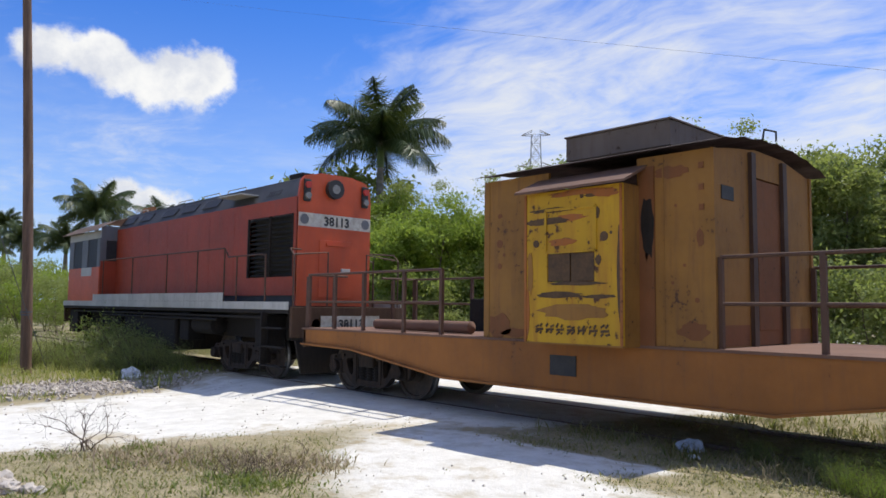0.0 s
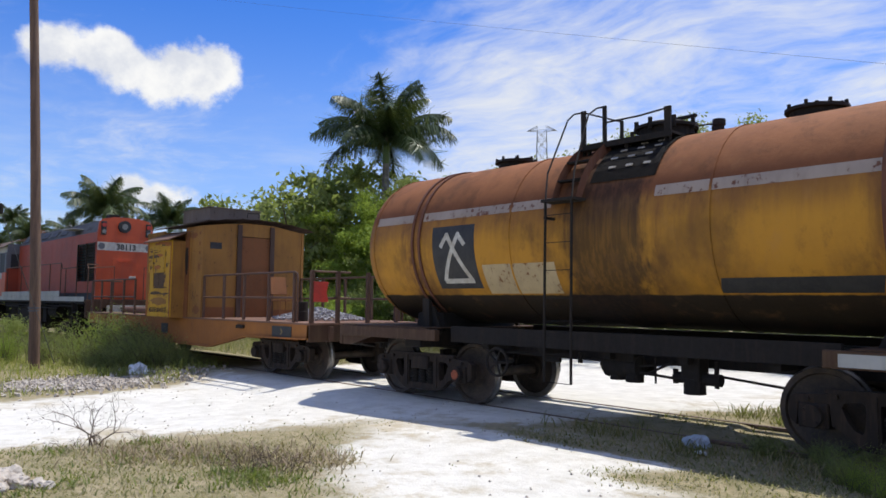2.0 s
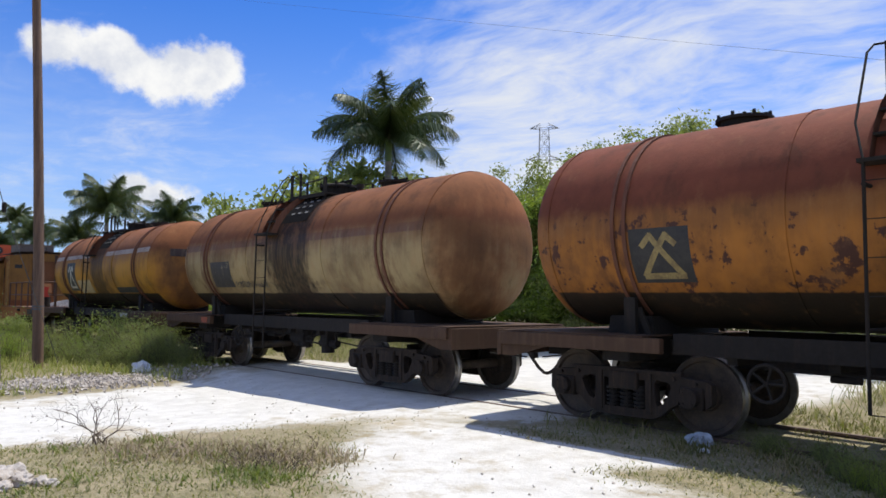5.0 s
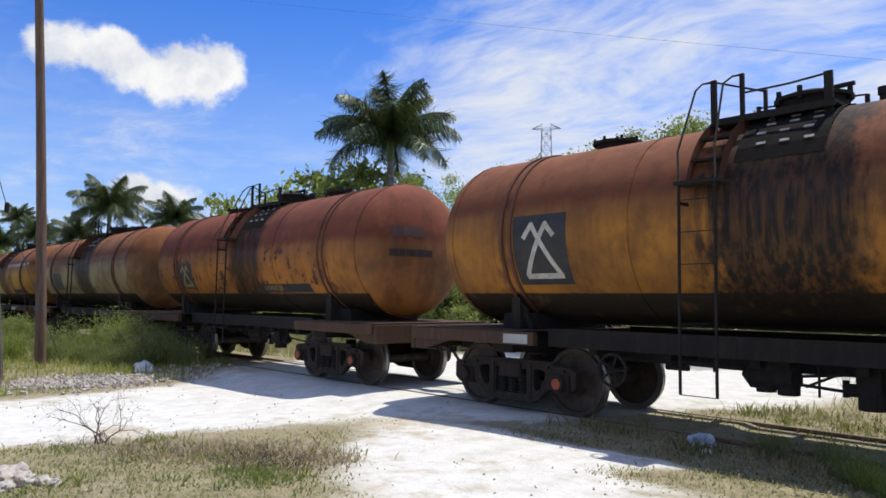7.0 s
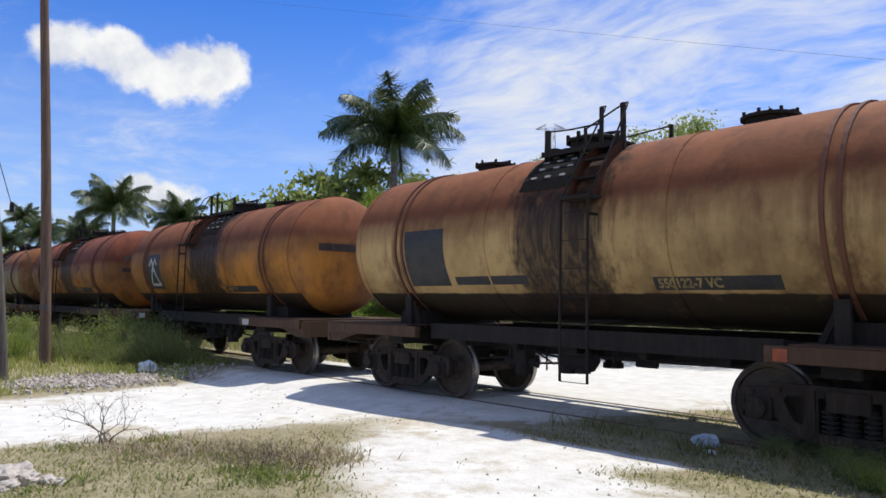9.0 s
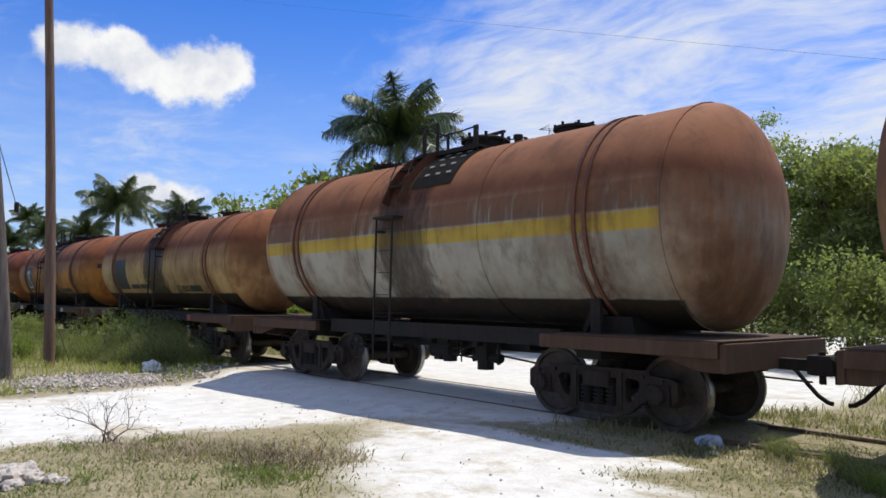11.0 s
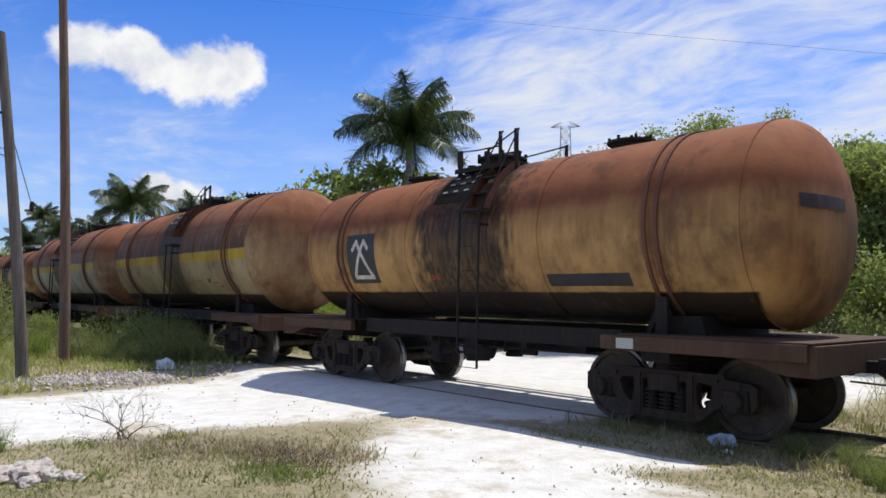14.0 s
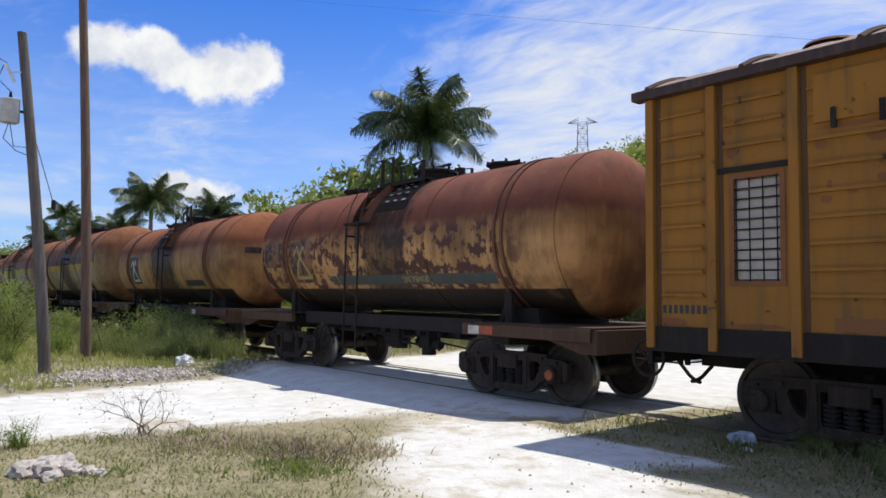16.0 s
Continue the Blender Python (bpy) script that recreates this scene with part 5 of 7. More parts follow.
    rod(hl, (E, -0.08, 4.12), (E + 0.12, -0.08, 4.12), 0.21, 24)
    hl = part("headlight", hl, M_BLACK, t)
    b = bmesh.new()
    rod(b, (E + 0.11, -0.08, 4.12), (E + 0.125, -0.08, 4.12), 0.10, 20)
    part("lens", b, M_LENS, hl)
    part("end_door", boxm(E, E + 0.012, -0.42, 0.42, 1.75, 3.0, 0.01), M_NOSE, t)
    part("step_plate", boxm(E, E + 0.05, -0.25, 0.25, 2.88, 2.93), M_NOSE, t)
    part("door_catch", boxm(E, E + 0.05, 0.15, 0.38, 2.30, 2.40, 0.01), M_PALE, t)
    word = letters("38113", 0.26)
    w = max(v.co.x for v in word.verts)
    part("number_plate_board", boxm(7.35, 7.362, -0.75, 0.75, 1.06, 1.38), M_WHITE, t, "white board with black number")
    for v in word.verts:
        v.co = Vector((7.366, v.co.x - w / 2, 1.12 + v.co.y))
    part("number", word, M_BLACK, t)
    for s in (-1, 1):
        word = letters("38113", 0.24)
        n = Vector((0, s * 0.46, 0.33)).normalized()
        for v in word.verts:
            q = v.co.y
            xx = 5.25 + v.co.x if s < 0 else 6.15 - v.co.x
            v.co = Vector((xx, s * (0.92 - 0.33 * (0.06 + q) / 0.566), 3.95 + 0.46 * (0.06 + q) / 0.566)) + n * 0.016
        part("number", word, M_BLACK, t)
    # roof details
    st = boxm(5.0, 5.55, -0.16, 0.16, 4.38, 4.66, 0.02)
    part("exhaust_stack", st, M_IRON, t)
    for x in (-3.0, -1.4, 0.2, 1.8, 3.2):
        part("grab_rail", rods([(x - 0.5, -0.55, 4.38), (x - 0.45, -0.55, 4.47), (x + 0.45, -0.55, 4.47), (x + 0.5, -0.55, 4.38)], 0.012, 6), M_PALE, t)
    hn = bmesh.new()
    for k in range(3):
        rod(hn, (-3.6 + k * 0.3, -0.3, 4.48), (-3.35 + k * 0.3, -0.3, 4.52), 0.05, 10, 0.10)
        rod(hn, (-3.6 + k * 0.3, -0.3, 4.36), (-3.6 + k * 0.3, -0.3, 4.5), 0.02, 6)
    part("horn", hn, M_DOOR, t)
    # cab
    cx0, cx1, cw = -6.9, -3.9, 1.42
    for s in (-1, 1):
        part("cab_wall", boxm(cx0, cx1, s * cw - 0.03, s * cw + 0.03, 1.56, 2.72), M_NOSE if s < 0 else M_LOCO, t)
        for x0, x1, z0, z1 in ((cx0, cx1, 3.62, 3.86), (cx0, cx0 + 0.45, 2.72, 3.62), (-5.6, -5.05, 2.72, 3.62), (-4.15, cx1, 2.72, 3.62)):
            part("cab_wall", boxm(x0, x1, s * cw - 0.03, s * cw + 0.03, z0, z1), M_PALE if z0 > 3 else M_GREY, t)
        for x0, x1 in ((cx0 + 0.45, -5.6), (-5.05, -4.15)):
            part("cab_window", boxm(x0, x1, s * cw - 0.01, s * cw + 0.01, 2.72, 3.62), M_GLASS, t)
        part("pale_patch", boxm(-5.6, -4.6, s * (cw + 0.033) - 0.003, s * (cw + 0.033) + 0.003, 2.45, 2.72), M_PALE, t)
    for x in (cx0, cx1):
        part("cab_wall", boxm(x - 0.03, x + 0.03, -cw, cw, 1.56, 2.9), M_LOCO, t)
        part("cab_wall", boxm(x - 0.03, x + 0.03, -cw, cw, 3.55, 4.0), M_GREY, t)
        for y0, y1 in ((-cw, -cw + 0.15), (-0.1, 0.1), (cw - 0.15, cw)):
            part("cab_wall", boxm(x - 0.03, x + 0.03, y0, y1, 2.9, 3.55), M_GREY, t)
        for y0, y1 in ((-cw + 0.15, -0.1), (0.1, cw - 0.15)):
            part("cab_window", boxm(x - 0.01, x + 0.01, y0, y1, 2.9, 3.55), M_GLASS, t)
    bm = bmesh.new()
    rows = []
    for k in range(13):
        u = -1 + 2 * k / 12
        rows.append([bm.verts.new((x, u * 1.62, 3.84 + 0.54 * (1 - abs(u) ** 2.2))) for x in (cx0 - 0.35, cx1 + 0.12)])
    for a, b in zip(rows, rows[1:]):
        bm.faces.new((a[0], a[1], b[1], b[0]))
    bmesh.ops.solidify(bm, geom=bm.faces[:], thickness=-0.04)
    part("cab_roof", bm, M_CANVAS, t)
    # hand rails
    for s in (-1, 1):
        y = s * 1.42
        for x, top in ((-3.6, 2.90), (-1.2, 2.90), (1.2, 2.88), (3.0, 2.88), (4.4, 2.86), (5.0, 2.66), (6.25, 2.66)):
            part("post", rods([(x, y, 1.56), (x, y, top)], 0.018, 8), M_PIPE, t)
        part("rail", rods([(-3.6, y, 2.90), (4.4, y, 2.87), (4.6, y, 2.66), (6.1, y, 2.66), (6.25, y, 2.60), (6.28, y, 1.2)], 0.018, 8), M_PIPE, t)
        part("rail", rods([(6.78, s * 0.9, 2.76), (7.1, s * 1.35, 2.74), (7.25, s * 1.35, 2.6), (7.25, s * 1.35, 1.56)], 0.018, 8), M_PIPE, t)
        for k in range(3):
            part("step", boxm(6.35, 7.15, s * 1.42 - 0.12, s * 1.42 + 0.02, 0.35 + k * 0.38, 0.38 + k * 0.38), M_IRON, t)
        part("step_side", plate([(6.32, 0.25), (6.36, 0.25), (6.36, 1.45), (6.32, 1.45)], s * 1.42 - 0.12, s * 1.42 + 0.02), M_IRON, t)
    part("rail", rods([(7.2, -1.30, 2.62), (7.2, -0.5, 2.70), (7.2, -0.5, 1.56)], 0.018, 8), M_PIPE, t)
    part("rail", rods([(7.2, 1.30, 2.62), (7.2, 0.5, 2.70), (7.2, 0.5, 1.56)], 0.018, 8), M_PIPE, t)
    pilot = part("pilot", plate([(-1.15, 0.22), (1.15, 0.22), (1.30, 0.9), (-1.30, 0.9)], 0, 0.05), M_IRON, t)
    pilot.matrix_basis = pose(7.3, 0, 0, 0, 0, 90)
    return t


loco = locomotive()
ROLLING.append((loco, -27.45))

# ---- box wagon ----
M_BOXY = worn("golden yellow wagon paint", (0.31, 0.128, 0.007), (0.055, 0.026, 0.017), wear=0.535, rough=0.7, scale=0.5, dirt=0.85, dust=(0.11, 0.062, 0.018))
M_ROOFW = worn("pale roof sheet", (0.30, 0.20, 0.14), (0.17, 0.10, 0.07), wear=0.4, rough=0.8)
M_BLIND = plain("pale slatted blind", (0.50, 0.45, 0.38), (0.38, 0.33, 0.26), 6.0, 0.8)


def box_wagon():
    t = thing("box_wagon", "yellow steel box wagon with barred window and ribbed panels", "box wagon")
    L = 13.6
    hw = 1.42
    z0, z1 = 1.26, 4.05
    for s in (-1, 1):
        part("side_sill", boxm(0, L, s * hw - 0.06, s * hw + 0.06, 0.96, z0, 0.01), M_IRON, t)
        M_POST_SHADE = worn("brown seam paint", (0.10, 0.045, 0.015), wear=0.5)
        posts = [0.04, 0.86, 1.80, 3.0, 4.2, 5.4, 8.2, 9.4, 10.6, 11.8, 12.74, 13.56]
        for k, x in enumerate(posts):
            part("post", boxm(x - 0.055, x + 0.055, min(s * (hw - 0.03), s * (hw + 0.10)), max(s * (hw - 0.03), s * (hw + 0.10)), 1.0, z1, 0.012), M_BOXY, t)
            # dark strip on one side of the post, its shade put in as colour
            part("post_edge", boxm(x + 0.055, x + 0.115, min(s * (hw - 0.02), s * (hw + 0.03)), max(s * (hw - 0.02), s * (hw + 0.03)), 1.0, z1), M_POST_SHADE, t)
        for k, (a, b) in enumerate(zip(posts, posts[1:])):
            win = k == 1
            if win:
                x0, x1, w0, w1 = 1.10, 1.62, 1.80, 2.94
                for q in ((a, x0, z0, z1), (x1, b, z0, z1), (x0, x1, z0, w0), (x0, x1, w1, z1)):
                    part("side_panel", boxm(q[0], q[1], s * hw - 0.02, s * hw + 0.015, q[2], q[3]), M_BOXY, t)
                wd = part("window", boxm(x0, x1, s * (hw - 0.05) - 0.004, s * (hw - 0.05) + 0.004, w0, w1), M_BLIND, t, "barred window with pale slats")
                for j in range(10):
                    z = w0 + 0.055 + j * 0.113
                    sl = boxm(x0, x1, -0.02, 0.02, -0.045, 0.045)
                    bmesh.ops.rotate(sl, verts=sl.verts, cent=(0, 0, 0), matrix=Matrix.Rotation(radians(12 * s), 3, "X"))
                    part("slat", shifted(sl, 0, s * (hw - 0.03), z), M_BLIND, wd)
                for j in range(11):
                    z = w0 + j * 0.114
                    part("bar", rods([(x0 - 0.01, s * (hw + 0.02), z), (x1 + 0.01, s * (hw + 0.02), z)], 0.008, 6), M_IRON, wd)
                for j in range(4):
                    x = x0 + 0.03 + j * 0.153
                    part("bar", rods([(x, s * (hw + 0.028), w0 - 0.01), (x, s * (hw + 0.028), w1 + 0.01)], 0.008, 6), M_IRON, wd)
                for q in ((x0 - 0.06, x0, w0 - 0.06, w1 + 0.06), (x1, x1 + 0.06, w0 - 0.06, w1 + 0.06), (x0, x1, w0 - 0.06, w0), (x0, x1, w1, w1 + 0.06)):
                    part("window_frame", boxm(q[0], q[1], s * (hw + 0.01), s * (hw + 0.03), q[2], q[3]), M_DOOR, wd)
                part("rain_ledge", boxm(a + 0.05, b - 0.05, s * hw, s * (hw + 0.05), 3.02, 3.08), M_IRON, t)
                ribs = (3.30, 3.55, 3.80)
            else:
                part("side_panel", boxm(a, b, s * hw - 0.02, s * hw + 0.015, z0, z1), M_BOXY, t)
                ribs = [1.62 + 0.27 * j for j in range(9)]
            for z in ribs:
                rb = plate([(a + 0.12, z), (b - 0.12, z), (b - 0.15, z + 0.036), (a + 0.15, z + 0.036)], s * (hw + 0.012), s * (hw + 0.058))
                part("rib", rb, M_BOXY, t)
        part("worn_sill_patch", boxm(2.15, 2.75, s * (hw + 0.017), s * (hw + 0.022), 1.28, 1.42), M_DOOR, t)
        part("roof_eave", boxm(-0.18, L + 0.18, s * 1.40, s * 1.58, z1, z1 + 0.12, 0.02), worn("dark eave", (0.05, 0.022, 0.015), wear=0.3), t)
        flap = plate([(2.0, 3.42), (2.85, 3.42), (2.85, 3.92), (2.0, 3.92)], s * (hw + 0.016), s * (hw + 0.062))
        fl = part("hatch_flap", flap, M_BOXY, t)
        for x in (2.2, 2.65):
            part("hinge", boxm(x - 0.025, x + 0.025, s * (hw + 0.05), s * (hw + 0.085), 3.34, 3.55), M_IRON, fl)
    for k, (x, z, rx, rz, m) in enumerate(((1.08, 3.24, 0.07, 0.09, M_DOOR), (1.06, 3.48, 0.03, 0.03, M_DOOR), (1.35, 1.30, 0.38, 0.03, M_DOOR), (2.05, 3.20, 0.08, 0.06, M_DOOR), (2.58, 3.22, 0.10, 0.08, M_DOOR), (2.10, 2.62, 0.07, 0.05, M_DOOR), (2.13, 2.76, 0.03, 0.08, M_DOOR), (2.62, 2.80, 0.06, 0.05, M_DOOR), (2.35, 3.36, 0.38, 0.03, M_DOOR), (2.35, 2.68, 0.06, 0.03, M_DOOR), (0.3, 1.32, 0.25, 0.05, M_DOOR))):
        blotch(t, x, z, rx, rz, -hw - 0.016, m, 80 + k)
    fg = bmesh.new()
    for k in range(8):
        x = 0.20 + k * 0.075
        bar(fg, (x, -hw - 0.02, 1.42), (x, -hw - 0.02, 1.52), 0.045, 0.006)
    part("worn_figures", fg, M_BLACK, t)
    for x in (0.0, L - 0.04):
        part("end_wall", boxm(x, x + 0.04, -hw, hw, 0.96, z1 + 0.1), M_BOXY, t)
    bm = bmesh.new()
    rows = []
    nx = 150
    for k in range(17):
        u = -1 + 2 * k / 16
        rows.append([bm.verts.new((-0.15 + (L + 0.3) * i / nx, u * 1.55, 4.15 + 0.36 * (1 - abs(u) ** 2.4) + 0.012 * (i % 4 > 1))) for i in range(nx + 1)])
    for a, b in zip(rows, rows[1:]):
        for i in range(nx):
            bm.faces.new((a[i], a[i + 1], b[i + 1], b[i]))
    part("roof", bm, M_ROOFW, t)
    for k in range(12):
        x = 0.06 + k * 1.22
        rb = [(x, u * 1.58, 4.165 + 0.36 * (1 - abs(u) ** 2.4)) for u in [-1 + 2 * j / 12 for j in range(13)]]
        part("roof_strap", rods(rb, 0.035, 6), M_FRAME, t)
        if k % 2:
            b = lathe([(0.0, 0.30), (0.03, 0.28), (0.05, 0.0)], 20, "Z")
            part("roof_vent", shifted(b, x + 0.6, -0.7, 4.44), M_DOOR, t)
    part("floor", boxm(0.02, L - 0.02, -hw, hw, 0.98, 1.04), M_IRON, t)
    part("end_wall_sill", boxm(-0.06, 0, -hw, hw, 0.80, 1.1), M_IRON, t)
    cs = boxm(0, L, -0.3, 0.3, 0.72, 0.98)
    part("centre_sill", cs, M_IRON, t)
    coupler(t, -0.02, -1)
    coupler(t, L + 0.02, 1)
    handwheel(t, -0.10, -1.35, 0.86, 0.22)
    for x in (2.15, L - 2.15):
        bogie(t, x)
    return t


boxw = box_wagon()
ROLLING.append((boxw, 101.98))

for k, (z0, z1) in ((0, (2.78, 3.0)), (3, (2.62, 2.78)), (2, (2.42, 2.55)), (7, (2.68, 2.84))):
    part("end_panel", dome_patch(-0.85, 0.1, z0, z1), worn("dull black bar", (0.04, 0.022, 0.018), (0.12, 0.05, 0.03), wear=0.5), wagons[k], "dark painted bar on the domed end")
part("end_panel", dome_patch(-0.8, -0.1, 2.78, 2.98), worn("dull brown bar", (0.09, 0.04, 0.03), wear=0.4), wagons[2])

for k, x0, x1, ink in ((8, 3.0, 3.25, M_WHITE), (8, 3.25, 3.55, M_ORANGE), (0, 3.0, 3.6, M_PALE), (3, 3.0, 3.3, M_PALE), (4, 2.95, 3.1, M_ORANGE), (3, -3.4, -2.95, M_PALE), (1, -3.3, -3.0, M_ORANGE), (7, 3.1, 3.35, M_PALE)):
    part("painted_mark", boxm(x0, x1, -1.456, -1.451, 1.01, 1.14), ink, wagons[k])
for k, x in ((3, -2.635), (2, 4.485), (2, 2.635), (8, 4.485), (0, -2.635)):
    part("painted_cap", rod(bmesh.new(), (x, -1.20, 0.475), (x, -1.228, 0.475), 0.075, 14), M_ORANGE, wagons[k], "rust-orange axle box cap")

# ---- ground ----
def lie(x, y):
    """The height of the ground."""
    side = min(max((x + 9.0) * 0.018, -0.16), 0.10)
    bank = -0.08 + side
    d = abs(y - TRACK)
    k = min(max((d - 1.3) / 1.6, 0.0), 1.0)
    k = k * k * (3 - 2 * k)
    z = (-0.008 if -17.0 < x < -4.6 else -0.05) * (1 - k) + bank * k
    if y > 14:
        z += 0.012 * (y - 14)
    far = math.hypot(x, y)
    if far > 60:
        z -= (far - 60) * 0.02 if far < 90 else 0.6
    return z + 0.025 * noise.noise(Vector((x * 0.7, y * 0.7, 0))) * k


ROAD = [  # polygons of the white marl road
    [(-14.2, -6), (-14.2, 2.6), (-14.4, 4.3), (-14.9, 6.2), (-16.3, 8.6), (-17.5, 12), (-18.5, 17), (-17, 26), (-20, 40), (-12, 40), (-8, 26), (-4.5, 17), (-4.6, 12.0), (-6.0, 9.6), (-6.1, 7.9), (-6.6, 7.2), (-8.3, 6.2), (-8.5, 4.6), (-9.0, 3.4), (-9.3, 2.0), (-9.6, -6)],
    [(-8.4, 6.4), (-6.8, 5.0), (-5.0, 3.7), (-3.0, 2.4), (-0.5, 0.2), (2.5, -7.0), (6.5, -7.0), (2.2, 1.4), (-1.2, 4.2), (-3.2, 6.0), (-4.6, 7.0), (-6.2, 7.4)],
]


TUFTED = [  # where grass has taken hold on the marl: x, y, width, depth, strength
    (-4.87, 5.15, 0.42, 0.30, 0.85), (-5.84, 6.95, 0.95, 0.20, 0.9), (-4.5, 6.95, 0.8, 0.25, 0.8), (-3.8, 5.9, 0.45, 0.3, 0.6), (-3.4, 5.2, 0.5, 0.3, 0.6),
    (-3.0, 6.3, 0.7, 0.5, 0.8), (-5.7, 4.1, 0.75, 0.6, -0.30), (-4.1, 6.6, 0.6, 0.25, -0.9), (-6.6, 4.9, 0.7, 0.4, -0.4),
]


def inside(px, py):
    """How far a place lies inside the road, in metres (negative outside)."""
    best = -9.0
    for poly in ROAD:
        hit, near = False, 9.0
        for (x0, y0), (x1, y1) in zip(poly, poly[1:] + poly[:1]):
            if (y0 > py) != (y1 > py) and px < (x1 - x0) * (py - y0) / (y1 - y0) + x0:
                hit = not hit
            ex, ey = x1 - x0, y1 - y0
            u = min(max(((px - x0) * ex + (py - y0) * ey) / (ex * ex + ey * ey), 0), 1)
            near = min(near, math.hypot(px - x0 - u * ex, py - y0 - u * ey))
        best = max(best, near if hit else -near)
    for x, y, rx, ry, deep in TUFTED:
        best -= deep * math.exp(-((px - x) / rx) ** 2 - ((py - y) / ry) ** 2)
    return best


def ground_sheet():
    def axis(lo, hi, a, b, fine):
        u, v = [], a
        while v < b:
            u.append(v)
            v += fine
        s, v = fine, b
        while v < hi:
            u.append(v)
            s *= 1.25
            v += s
        u.append(hi)
        s, v, head = fine, a, []
        while v > lo:
            s *= 1.25
            v -= s
            head.append(max(v, lo))
        return head[::-1] + u
    xs, ys = axis(-3000, 3000, -24, 3, 0.2), axis(-3000, 3000, -1, 18, 0.2)
    verts, mask = [], []
    for y in ys:
        for x in xs:
            verts.append((x, y, lie(x, y)))
            mask.append(inside(x, y) if -40 < x < 10 and -10 < y < 45 else -9.0)
    n = len(xs)
    faces = [(j * n + i, j * n + i + 1, (j + 1) * n + i + 1, (j + 1) * n + i) for j in range(len(ys) - 1) for i in range(n - 1)]
    me = bpy.data.meshes.new("ground")
    me.from_pydata(verts, [], faces)
    me.polygons.foreach_set("use_smooth", [True] * len(faces))
    at = me.attributes.new("road", "FLOAT", "POINT")
    at.data.foreach_set("value", [min(max(v, -3.0), 3.0) for v in mask])
    m, N = material("marl and dry grass ground")
    p = coords(N)
    a = N.node("ShaderNodeAttribute")
    a.attribute_name = "road"
    n1, n2, n3 = N.noise(p, 0.55, 6.0, 0.65), N.noise(p, 3.0, 6.0, 0.7), N.noise(p, 26.0, 4.0, 0.65)
    edge = N.m("ADD", a.outputs["Fac"], N.m("ADD", N.m("MULTIPLY", N.m("SUBTRACT", n1, 0.5), 1.5), N.m("MULTIPLY", N.m("SUBTRACT", n2, 0.5), 2.0)))
    on = N.step(edge, -0.25, 0.35)
    marl = N.mix(N.step(n2, 0.3, 0.7), (0.74, 0.72, 0.66), (0.60, 0.58, 0.52))
    marl = N.mix(N.m("MULTIPLY", N.step(n3, 0.6, 0.75), 0.35), marl, (0.40, 0.36, 0.31))
    tan = N.m("MULTIPLY", N.step(N.m("ADD", N.m("MULTIPLY", n1, 0.6), N.m("MULTIPLY", n2, 0.4)), 0.48, 0.62), N.m("SUBTRACT", 1.0, N.step(a.outputs["Fac"], 0.5, 1.9)))
    marl = N.mix(N.m("MULTIPLY", tan, 0.7), marl, (0.42, 0.34, 0.20))
    grass = N.mix(N.step(n2, 0.3, 0.7), (0.36, 0.30, 0.19), (0.21, 0.185, 0.095))
    grass = N.mix(N.m("MULTIPLY", N.step(n3, 0.5, 0.7), 0.6), grass, (0.44, 0.39, 0.27))
    grass = N.mix(N.m("MULTIPLY", N.step(n1, 0.50, 0.68), 0.4), grass, (0.13, 0.14, 0.055))
    finish(N, N.mix(on, grass, marl), 0.95, 0.0, N.m("ADD", n3, N.m("MULTIPLY", n2, 1.5)), 0.03, 0.2)
    me.materials.append(m)
    ob = new("ground", me)
    tagged(ob, "white marl crossing road between dry grass verges", "ground", kind="structure")


ground_sheet()

# ---- track ----
track = thing("railway_track", "worn steel rails on old sleepers sunk in dirt", "railway track", kind="structure")
for s in (-1, 1):
    y = TRACK + s * 0.755
    bm = plate([(-0.07, -0.15), (0.07, -0.15), (0.07, -0.135), (0.012, -0.12), (0.012, -0.04), (0.034, -0.03), (0.034, 0.0), (-0.034, 0.0), (-0.034, -0.03), (-0.012, -0.04), (-0.012, -0.12), (-0.07, -0.135)], -150, 60)
    bmesh.ops.rotate(bm, verts=bm.verts, cent=(0, 0, 0), matrix=Matrix.Rotation(math.pi / 2, 3, "Z"))
    shifted(bm, -20, y, 0)
    part("rail", bm, M_RAIL, track)
sl = None
for k in range(70):
    x = 12 - 0.62 * k - (12.0 if k > 25 else 0.0)
    if sl is None:
        sl = part("sleeper", boxm(-0.11, 0.11, -1.25, 1.25, -0.26, -0.125, 0.015), M_WOOD, track)
        ob = sl
    else:
        ob = new("sleeper", sl.data)
        ob.parent = track
    ob.location = (x, TRACK, 0.01 * math.sin(k * 1.7))

# ---- plants ----
def leaf_skin(name, a, b, back=0.35, rough=0.6):
    m, N = material(name)
    g = N.node("ShaderNodeNewGeometry").outputs["Random Per Island"]
    o = N.node("ShaderNodeObjectInfo").outputs["Random"]
    p = coords(N)
    big = N.noise(p, 0.9, 3.0, 0.6)
    f = N.m("ADD", N.m("MULTIPLY", g, 0.55), N.m("ADD", N.m("MULTIPLY", o, 0.2), N.m("MULTIPLY", big, 0.35)))
    c = N.mix(N.step(f, 0.2, 0.9), a, b)
    d = N.node("ShaderNodeBsdfPrincipled", {"Base Color": c, "Roughness": rough, "Specular IOR Level": 0.3})
    tr = N.node("ShaderNodeBsdfTranslucent", {"Color": N.mix(0.5, c, (0.30, 0.36, 0.04))})
    mx = N.node("ShaderNodeMixShader", {0: back, 1: d.outputs[0], 2: tr.outputs[0]})
    N.t.links.new(mx.outputs[0], N.node("ShaderNodeOutputMaterial").inputs["Surface"])
    return m


